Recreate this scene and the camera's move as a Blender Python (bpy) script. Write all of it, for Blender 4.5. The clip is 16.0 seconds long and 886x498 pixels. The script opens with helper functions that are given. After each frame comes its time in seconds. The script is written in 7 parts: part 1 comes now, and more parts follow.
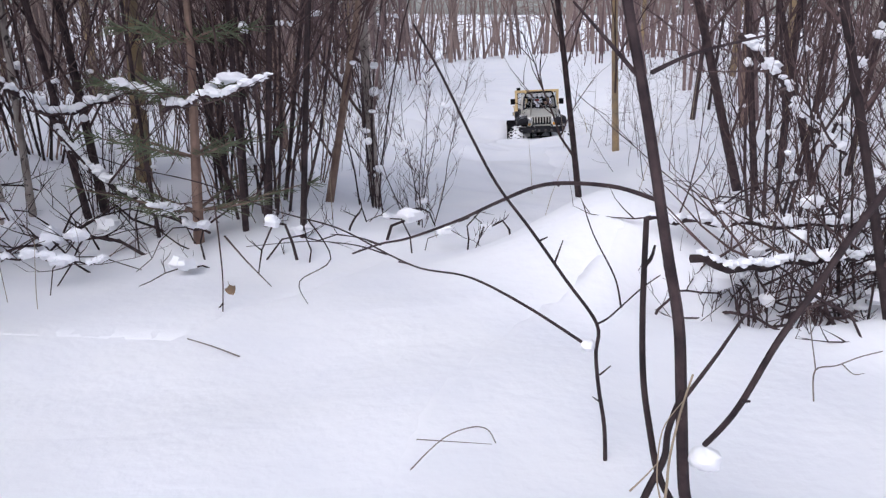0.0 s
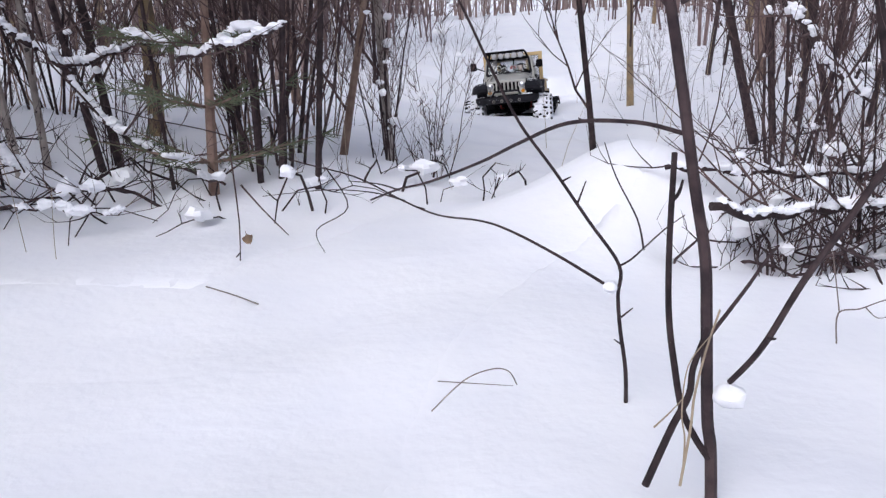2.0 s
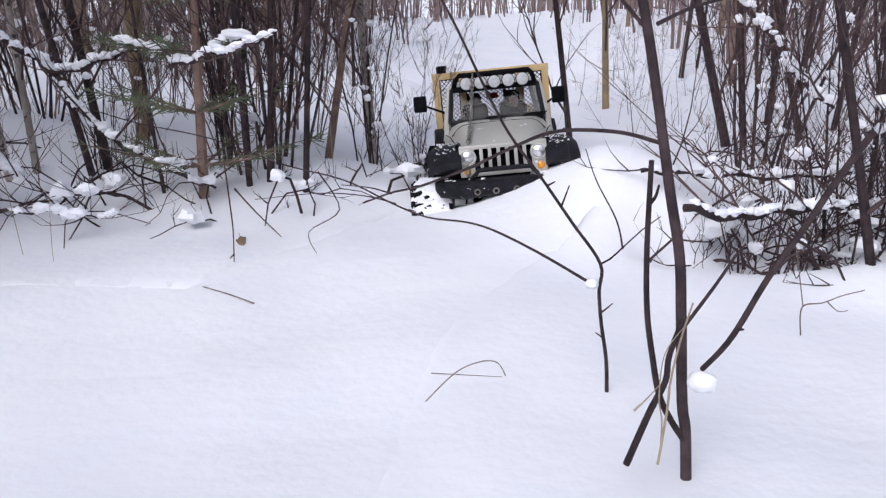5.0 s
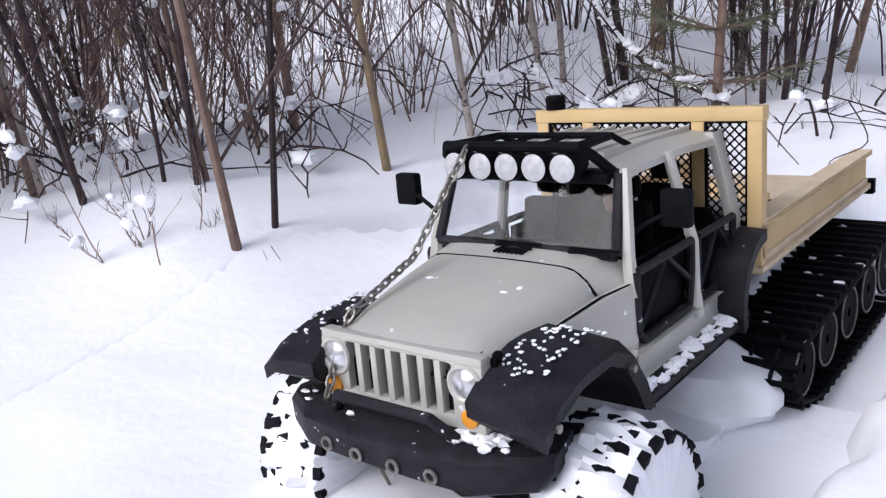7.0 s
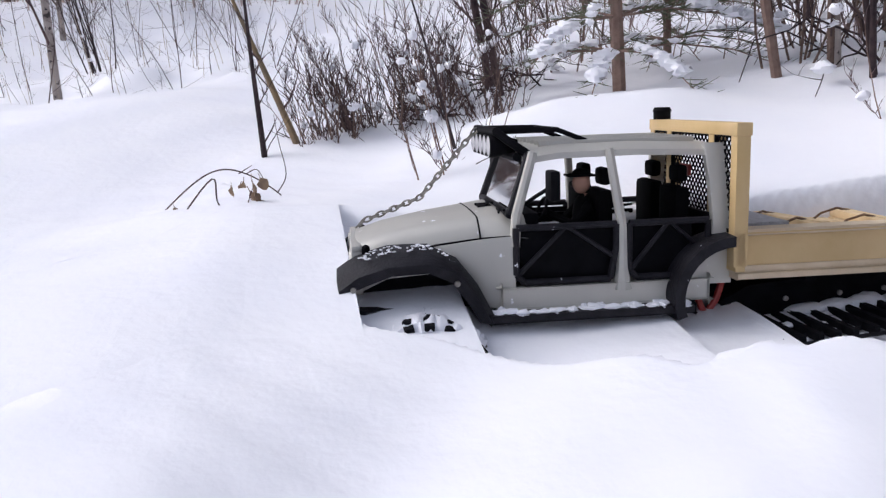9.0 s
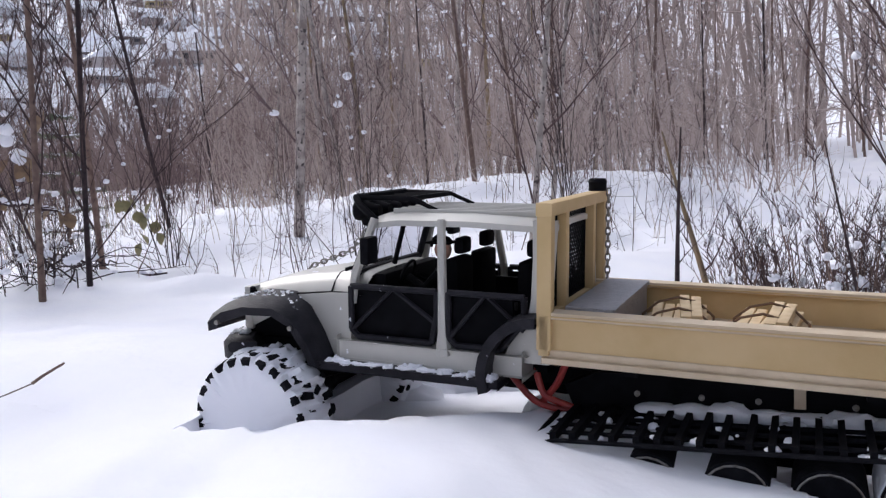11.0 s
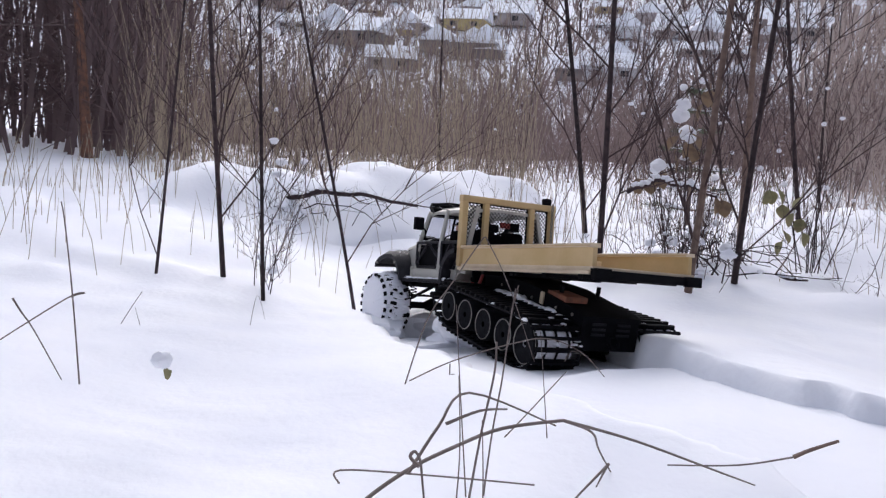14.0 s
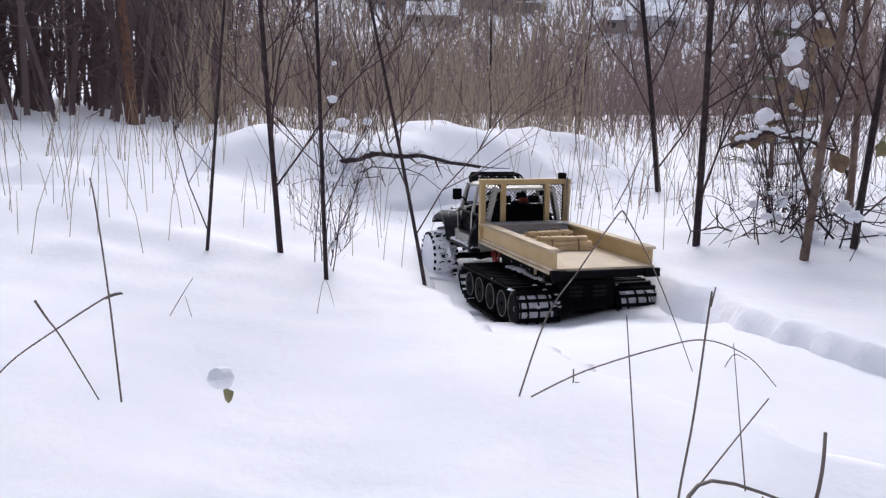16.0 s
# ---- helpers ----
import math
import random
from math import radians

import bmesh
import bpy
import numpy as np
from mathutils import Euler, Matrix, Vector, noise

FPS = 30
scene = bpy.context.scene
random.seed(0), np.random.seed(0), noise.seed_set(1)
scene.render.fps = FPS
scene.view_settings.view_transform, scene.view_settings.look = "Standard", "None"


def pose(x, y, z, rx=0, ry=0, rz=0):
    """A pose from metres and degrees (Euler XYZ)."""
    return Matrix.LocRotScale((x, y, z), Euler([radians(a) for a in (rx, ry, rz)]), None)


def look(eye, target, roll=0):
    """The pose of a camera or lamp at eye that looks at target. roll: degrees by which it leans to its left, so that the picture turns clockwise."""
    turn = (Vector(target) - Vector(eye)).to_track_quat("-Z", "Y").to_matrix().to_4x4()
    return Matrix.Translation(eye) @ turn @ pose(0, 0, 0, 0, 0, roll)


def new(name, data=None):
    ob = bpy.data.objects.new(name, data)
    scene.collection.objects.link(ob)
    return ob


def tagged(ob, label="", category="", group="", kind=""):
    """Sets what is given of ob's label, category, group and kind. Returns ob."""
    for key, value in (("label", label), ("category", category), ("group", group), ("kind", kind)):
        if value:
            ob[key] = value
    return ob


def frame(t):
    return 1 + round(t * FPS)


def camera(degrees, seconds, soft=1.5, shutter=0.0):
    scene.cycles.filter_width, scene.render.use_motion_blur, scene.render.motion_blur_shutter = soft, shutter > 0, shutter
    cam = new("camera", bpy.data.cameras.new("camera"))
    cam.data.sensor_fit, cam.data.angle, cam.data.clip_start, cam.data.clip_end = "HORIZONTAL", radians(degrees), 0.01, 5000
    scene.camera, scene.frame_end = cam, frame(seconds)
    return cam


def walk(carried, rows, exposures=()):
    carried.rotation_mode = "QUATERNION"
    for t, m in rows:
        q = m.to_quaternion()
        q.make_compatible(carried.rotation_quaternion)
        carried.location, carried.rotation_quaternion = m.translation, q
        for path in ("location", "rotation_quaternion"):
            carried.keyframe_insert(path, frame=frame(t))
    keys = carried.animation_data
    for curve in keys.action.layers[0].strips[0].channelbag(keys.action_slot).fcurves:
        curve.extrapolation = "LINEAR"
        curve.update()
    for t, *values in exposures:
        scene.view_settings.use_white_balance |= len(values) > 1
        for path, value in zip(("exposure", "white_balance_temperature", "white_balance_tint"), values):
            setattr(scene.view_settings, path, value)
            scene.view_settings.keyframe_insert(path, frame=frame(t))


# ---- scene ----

def cam_pose(x, y, z, yaw, pitch, roll):
    return pose(x, y, z, 90 + pitch, 0, yaw) @ pose(0, 0, 0, 0, 0, roll)


cam = camera(55.58, 16.0, soft=1.3)
walk(cam, [
    (0, cam_pose(-0.0000, 0.0001, 0.3305, 0.00, -13.49, -0.16)),
    (0.5, cam_pose(-0.0035, -0.0017, 0.3343, 0.28, -13.46, -0.23)),
    (1, cam_pose(-0.0023, 0.0009, 0.3228, 0.32, -14.38, -0.23)),
    (1.5, cam_pose(-0.0039, 0.0002, 0.3211, 0.38, -15.22, -0.29)),
    (2, cam_pose(-0.0086, 0.0003, 0.3152, 0.75, -16.18, -0.45)),
    (2.5, cam_pose(-0.0087, -0.0031, 0.3240, 0.69, -16.17, -0.46)),
    (3, cam_pose(-0.0047, -0.0113, 0.3267, 0.48, -16.13, -0.39)),
    (5.3, cam_pose(-0.0232, -0.0446, 0.3272, -0.99, -16.11, -0.25)),
    (5.5, cam_pose(-0.0223, -0.0442, 0.3220, -0.58, -16.16, -0.27)),
    (6, cam_pose(-0.0611, -0.0638, 0.3022, 0.11, -17.02, -0.23)),
    (6.3, cam_pose(-0.0960, -0.1051, 0.2844, 2.73, -16.76, -0.51)),
    (6.6, cam_pose(-0.0992, -0.1919, 0.3008, 12.91, -17.25, -2.05)),
    (7, cam_pose(-0.0541, -0.1149, 0.3861, 32.47, -21.84, -5.59)),
    (7.5, cam_pose(-0.0276, -0.1880, 0.3868, 42.63, -26.38, -5.30)),
    (8, cam_pose(0.0394, -0.0807, 0.3071, 61.71, -25.60, -4.23)),
    (8.5, cam_pose(0.1140, -0.2378, 0.3843, 71.43, -25.53, -5.41)),
    (8.7, cam_pose(0.0945, -0.2839, 0.3384, 76.20, -23.45, -6.21)),
    (11, cam_pose(0.2413, -0.1557, 0.2797, 113.19, -4.77, -3.77)),
    (11.5, cam_pose(0.1541, -0.2052, 0.2590, 125.62, -4.06, -0.65)),
    (12, cam_pose(0.1901, -0.1678, 0.2526, 133.82, -6.85, -0.11)),
    (12.5, cam_pose(0.1774, -0.2731, 0.2511, 139.48, -8.60, 0.06)),
    (13, cam_pose(0.1712, -0.3884, 0.2739, 144.04, -8.52, 1.87)),
    (13.5, cam_pose(0.1743, -0.4737, 0.2978, 147.26, -7.04, 3.12)),
    (14, cam_pose(0.1843, -0.5354, 0.3190, 149.78, -6.32, 3.74)),
    (14.5, cam_pose(0.1961, -0.5993, 0.3182, 151.64, -6.37, 3.76)),
    (15, cam_pose(0.1972, -0.6505, 0.3174, 154.55, -5.76, 2.40)),
    (15.5, cam_pose(0.1797, -0.6899, 0.3274, 154.12, -7.50, 2.80)),
    (16, cam_pose(0.1434, -0.7578, 0.3111, 152.70, -9.28, 2.23)),
], exposures=((0.0, 0.03, 5990, 13), (2.5, 0.08, 5990, 13), (5.6, 0.06, 5990, 13), (6.5, 0.26, 6010, 13), (7.0, 0.40, 6010, 13), (8.0, 0.28, 6080, 14), (8.6, 0.22, 6110, 14), (11.0, 0.26, 6050, 14), (12.0, 0.24, 6050, 14), (14.0, 0.20, 6090, 14), (16.0, 0.16, 6090, 14)))

# the truck's way: seconds, x, y, z, turns about x, y, z
TRUCK_WAY = (
    (0, 0.4835, 4.1187, -0.0710, 0.39, 2.28, 177.26),
    (0.7, 0.3585, 3.6560, -0.0497, 4.60, 0.69, 167.52),
    (1.5, 0.1912, 3.1905, -0.0148, 7.10, 2.08, 165.66),
    (2.3, 0.1857, 2.8866, -0.0197, 4.87, 7.27, 175.03),
    (3, 0.1447, 2.6224, -0.0005, 5.84, 4.31, 174.74),
    (5.3, 0.0190, 1.1213, 0.0639, 4.48, 5.39, 172.92),
    (5.5, -0.0541, 1.0452, 0.0816, 5.98, 5.15, 168.25),
    (6, -0.2116, 0.7668, 0.0391, 1.05, 1.00, 159.59),
    (6.5, -0.2795, 0.3940, 0.0326, 1.82, 3.14, 162.66),
    (7, -0.3393, 0.2671, 0.0528, 6.40, 4.60, 173.16),
    (7.5, -0.4193, 0.1202, 0.0628, 7.32, 5.52, 177.49),
    (8, -0.5689, 0.1252, 0.0139, 9.28, 5.59, 183.84),
    (8.5, -0.6118, -0.0778, 0.0152, 9.24, 6.64, 180.41),
    (8.7, -0.6702, -0.1634, -0.0121, 7.79, 8.24, 179.52),
    (11, -0.6289, -0.7523, 0.0932, 3.98, -0.87, 179.09),
    (11.5, -0.6745, -1.0201, 0.0884, 2.78, -3.63, 184.63),
    (12, -0.6028, -1.2209, 0.1124, 3.51, -4.69, 187.53),
    (12.5, -0.5936, -1.5294, 0.0947, 2.06, -2.63, 189.26),
    (13, -0.6108, -1.7961, 0.0766, -1.83, 2.15, 184.59),
    (13.2, -0.6496, -1.9391, 0.0679, -2.16, -0.76, 184.56),
    (13.5, -0.7366, -2.1572, 0.0233, -6.46, 0.76, 179.38),
    (14, -0.8015, -2.3237, 0.0016, -7.69, 4.48, 178.33),
    (15, -0.8765, -2.4620, -0.0567, -11.55, 5.61, 177.19),
    (16, -1.0180, -2.8169, -0.0295, -0.59, -1.20, 169.50),
)



def truck_at(t):
    """The truck's place and turns at a time, gliding through its way."""
    ts = [p[0] for p in TRUCK_WAY]
    t = min(max(t, ts[0]), ts[-1])
    i = min(max(int(np.searchsorted(ts, t)) - 1, 0), len(ts) - 2)
    q = np.array([p[1:] for p in TRUCK_WAY], float)

    def slope(j):
        if j in (0, len(ts) - 1):
            return (q[min(j + 1, len(ts) - 1)] - q[max(j - 1, 0)]) / (ts[min(j + 1, len(ts) - 1)] - ts[max(j - 1, 0)])
        h0, h1 = ts[j] - ts[j - 1], ts[j + 1] - ts[j]
        return ((q[j] - q[j - 1]) / h0 * h1 + (q[j + 1] - q[j]) / h1 * h0) / (h0 + h1)

    h = ts[i + 1] - ts[i]
    u = (t - ts[i]) / h
    return (2 * u**3 - 3 * u * u + 1) * q[i] + (u**3 - 2 * u * u + u) * h * slope(i) + (3 * u * u - 2 * u**3) * q[i + 1] + (u**3 - u * u) * h * slope(i + 1)


STEPS = [0.2 * k for k in range(81)]
GLIDE = [truck_at(t) for t in STEPS]

# ---- light: an overcast winter day ----
world = bpy.data.worlds.new("overcast_sky")
scene.world = world
world.use_nodes = True
wn, wl = world.node_tree.nodes, world.node_tree.links
sky = wn.new("ShaderNodeTexSky")
sky.sky_type = "NISHITA"
sky.sun_disc = False
sky.sun_elevation, sky.sun_rotation = radians(38), radians(205)
sky.air_density, sky.dust_density = 1.0, 4.0
cloud = wn.new("ShaderNodeHueSaturation")
cloud.inputs["Saturation"].default_value = 0.42
cloud.inputs["Value"].default_value = 1.0
back = wn["Background"]
back.inputs["Strength"].default_value = 0.180
wl.new(sky.outputs["Color"], cloud.inputs["Color"])
wl.new(cloud.outputs["Color"], back.inputs["Color"])

sun_data = bpy.data.lights.new("sun", "SUN")
sun_data.energy, sun_data.angle, sun_data.color = 0.6, radians(40), (1.0, 0.96, 0.92)
sun = new("sun", sun_data)
sun.matrix_world = look((-3, -5, 7), (0, 0, 0))


# ---- materials ----
def mat(name, a, b=None, rough=0.6, metal=0.0, scale=40.0, bump=0.0, bump_scale=None, fleck=None, fleck_scale=300.0, fleck_cut=0.62, per_object=0.0, emit=0.0, spec=0.5):
    m = bpy.data.materials.new(name)
    m.use_nodes = True
    n, l = m.node_tree.nodes, m.node_tree.links
    p = n["Principled BSDF"]
    p.inputs["Roughness"].default_value, p.inputs["Metallic"].default_value = rough, metal
    p.inputs["Specular IOR Level"].default_value = spec
    co = n.new("ShaderNodeTexCoord")
    no = n.new("ShaderNodeTexNoise")
    no.inputs["Scale"].default_value, no.inputs["Detail"].default_value = scale, 6
    l.new(co.outputs["Object"], no.inputs["Vector"])
    mix = n.new("ShaderNodeMix")
    mix.data_type = "RGBA"
    mix.inputs["A"].default_value, mix.inputs["B"].default_value = (*a, 1), (*(b or [c * 0.75 for c in a]), 1)
    ramp = n.new("ShaderNodeMapRange")
    ramp.inputs["From Min"].default_value, ramp.inputs["From Max"].default_value = 0.35, 0.65
    l.new(no.outputs["Fac"], ramp.inputs["Value"])
    l.new(ramp.outputs["Result"], mix.inputs["Factor"])
    out = mix.outputs["Result"]
    if fleck:
        n2 = n.new("ShaderNodeTexNoise")
        n2.inputs["Scale"].default_value, n2.inputs["Detail"].default_value = fleck_scale, 3
        l.new(co.outputs["Object"], n2.inputs["Vector"])
        cut = n.new("ShaderNodeMapRange")
        cut.inputs["From Min"].default_value, cut.inputs["From Max"].default_value = fleck_cut, fleck_cut + 0.03
        l.new(n2.outputs["Fac"], cut.inputs["Value"])
        m2 = n.new("ShaderNodeMix")
        m2.data_type = "RGBA"
        m2.inputs["B"].default_value = (*fleck, 1)
        l.new(out, m2.inputs["A"])
        l.new(cut.outputs["Result"], m2.inputs["Factor"])
        out = m2.outputs["Result"]
    if per_object:
        oi = n.new("ShaderNodeObjectInfo")
        mr = n.new("ShaderNodeMapRange")
        mr.inputs["To Min"].default_value, mr.inputs["To Max"].default_value = 1 - per_object, 1 + per_object
        l.new(oi.outputs["Random"], mr.inputs["Value"])
        hs = n.new("ShaderNodeHueSaturation")
        l.new(mr.outputs["Result"], hs.inputs["Value"])
        l.new(out, hs.inputs["Color"])
        out = hs.outputs["Color"]
    l.new(out, p.inputs["Base Color"])
    if bump:
        nb = n.new("ShaderNodeTexNoise")
        nb.inputs["Scale"].default_value, nb.inputs["Detail"].default_value = bump_scale or scale * 2, 6
        l.new(co.outputs["Object"], nb.inputs["Vector"])
        bp = n.new("ShaderNodeBump")
        bp.inputs["Strength"].default_value, bp.inputs["Distance"].default_value = bump, 0.004
        l.new(nb.outputs["Fac"], bp.inputs["Height"])
        l.new(bp.outputs["Normal"], p.inputs["Normal"])
    if emit:
        p.inputs["Emission Color"].default_value, p.inputs["Emission Strength"].default_value = (*a, 1), emit
    return m


SNOW = mat("snow", (0.90, 0.905, 0.94), (0.86, 0.87, 0.925), rough=0.75, scale=6, bump=0.35, bump_scale=55, spec=0.2)
BARK_DARK = mat("dark_bark", (0.022, 0.015, 0.018), (0.060, 0.040, 0.042), rough=0.75, spec=0.25, scale=60, bump=0.5, fleck=(0.25, 0.22, 0.2), fleck_scale=260, fleck_cut=0.73, per_object=0.3)
BARK_BROWN = mat("brown_bark", (0.14, 0.088, 0.070), (0.22, 0.150, 0.120), rough=0.8, scale=50, bump=0.5, per_object=0.3)
BARK_OCHRE = mat("ochre_bark", (0.30, 0.21, 0.11), (0.17, 0.13, 0.09), rough=0.7, scale=25, bump=0.4, per_object=0.2)
BARK_BIRCH = mat("birch_bark", (0.42, 0.37, 0.34), (0.20, 0.165, 0.15), rough=0.7, scale=22, bump=0.4, fleck=(0.05, 0.04, 0.04), fleck_scale=70, fleck_cut=0.6, per_object=0.2)
BARK_PINE = mat("pine_bark", (0.22, 0.10, 0.06), (0.10, 0.06, 0.05), rough=0.85, scale=18, bump=0.8)
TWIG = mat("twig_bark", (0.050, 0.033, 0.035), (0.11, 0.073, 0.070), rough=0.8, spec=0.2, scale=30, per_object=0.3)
# twig colours lightened for the far woods: haze and light put into the colour
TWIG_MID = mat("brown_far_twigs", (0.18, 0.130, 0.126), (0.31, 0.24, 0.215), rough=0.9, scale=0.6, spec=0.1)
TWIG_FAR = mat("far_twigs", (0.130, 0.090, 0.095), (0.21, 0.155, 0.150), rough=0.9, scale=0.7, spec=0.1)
TWIG_HAZED = mat("hazed_far_twigs", (0.36, 0.29, 0.26), (0.54, 0.46, 0.42), rough=0.9, scale=0.5, spec=0.1)
STRAW = mat("dry_straw", (0.42, 0.34, 0.24), (0.28, 0.22, 0.16), rough=0.8, scale=30)
WEED = mat("dead_weed_stem", (0.20, 0.165, 0.15), (0.13, 0.10, 0.09), rough=0.8, scale=60)
NEEDLE = mat("conifer_needles", (0.075, 0.10, 0.055), (0.13, 0.14, 0.08), rough=0.7, scale=40)
LEAF_DRY = mat("withered_leaf", (0.17, 0.11, 0.075), (0.28, 0.19, 0.11), rough=0.7, scale=60, bump=0.4)
LEAF_OLIVE = mat("olive_withered_leaf", (0.20, 0.19, 0.09), (0.28, 0.24, 0.12), rough=0.7, scale=60)

PAINT = mat("silver_grey_body_paint", (0.50, 0.49, 0.45), (0.45, 0.44, 0.41), rough=0.42, metal=0.25, scale=14, bump=0.03, bump_scale=300, fleck=(0.85, 0.86, 0.9), fleck_scale=70, fleck_cut=0.72)
PLASTIC = mat("black_plastic", (0.008, 0.0075, 0.011), (0.018, 0.017, 0.022), rough=0.55, spec=0.2, scale=60, bump=0.25, bump_scale=400, fleck=(0.75, 0.77, 0.82), fleck_scale=120, fleck_cut=0.71)
BLACK = mat("matt_black_metal", (0.002, 0.002, 0.003), (0.005, 0.005, 0.007), rough=0.7, spec=0.08, scale=50)
RUBBER = mat("black_rubber", (0.004, 0.004, 0.006), (0.010, 0.010, 0.013), rough=0.85, spec=0.12, scale=80, bump=0.3)
PLY = mat("tan_board", (0.52, 0.37, 0.17), (0.60, 0.44, 0.23), rough=0.65, scale=16, bump=0.15, bump_scale=120)
PLY_EDGE = mat("pale_board_edge", (0.66, 0.55, 0.40), (0.56, 0.45, 0.31), rough=0.75, scale=30, bump=0.15)
FIREWOOD = mat("split_firewood", (0.72, 0.56, 0.34), (0.60, 0.44, 0.25), rough=0.75, scale=45, bump=0.3, per_object=0.12)
STEEL = mat("chain_steel", (0.30, 0.29, 0.27), (0.18, 0.16, 0.14), rough=0.45, metal=0.8, scale=200)
TREAD_PLATE = mat("grey_tread_plate", (0.36, 0.36, 0.38), (0.44, 0.44, 0.46), rough=0.42, metal=0.5, scale=160, bump=0.8, bump_scale=420)
REFLECTOR = mat("chrome_reflector", (0.80, 0.80, 0.82), (0.62, 0.62, 0.66), rough=0.18, metal=0.7, scale=120)
LAMP_FACE = mat("white_lamp_lens", (0.50, 0.50, 0.52), (0.40, 0.40, 0.43), rough=0.25, scale=200)
AMBER = mat("amber_lens", (0.75, 0.32, 0.03), (0.62, 0.25, 0.02), rough=0.25, scale=80)
RED_HOSE = mat("red_hose", (0.42, 0.05, 0.04), (0.28, 0.03, 0.03), rough=0.4, scale=50)
RUST = mat("rusty_brown_plate", (0.26, 0.09, 0.05), (0.16, 0.07, 0.045), rough=0.7, scale=60)
CORD = mat("brown_cord", (0.18, 0.11, 0.07), rough=0.9, scale=200)
SKIN = mat("doll_paint", (0.48, 0.27, 0.20), rough=0.6)
CLOTH = mat("dark_cloth", (0.003, 0.003, 0.004), rough=0.9, spec=0.1)
# plain house wall, its colour lightened to stand in for distance haze
WALL_HAZED = mat("hazed_house_wall", (0.42, 0.38, 0.37), (0.30, 0.26, 0.26), rough=0.9, scale=0.6, per_object=0.4)
WALL_YELLOW = mat("yellow_house_wall", (0.50, 0.40, 0.17), (0.42, 0.33, 0.15), rough=0.9, scale=0.4)
WALL_WHITE = mat("whitewashed_wall", (0.72, 0.72, 0.74), (0.60, 0.60, 0.62), rough=0.9, scale=0.4)
PANE_DARK = mat("dark_window", (0.03, 0.03, 0.04), rough=0.2)

GLASS = bpy.data.materials.new("tinted_windscreen_glass")
GLASS.use_nodes = True
gn, gl = GLASS.node_tree.nodes, GLASS.node_tree.links
g_clear, g_gloss, g_mix, g_fres = gn.new("ShaderNodeBsdfTransparent"), gn.new("ShaderNodeBsdfGlossy"), gn.new("ShaderNodeMixShader"), gn.new("ShaderNodeFresnel")
g_clear.inputs["Color"].default_value = (0.62, 0.63, 0.68, 1)
g_gloss.inputs["Roughness"].default_value = 0.06
g_fres.inputs["IOR"].default_value = 1.45
gl.new(g_fres.outputs["Fac"], g_mix.inputs["Fac"])
gl.new(g_clear.outputs[0], g_mix.inputs[1])
gl.new(g_gloss.outputs[0], g_mix.inputs[2])
gl.new(g_mix.outputs[0], gn["Material Output"].inputs["Surface"])


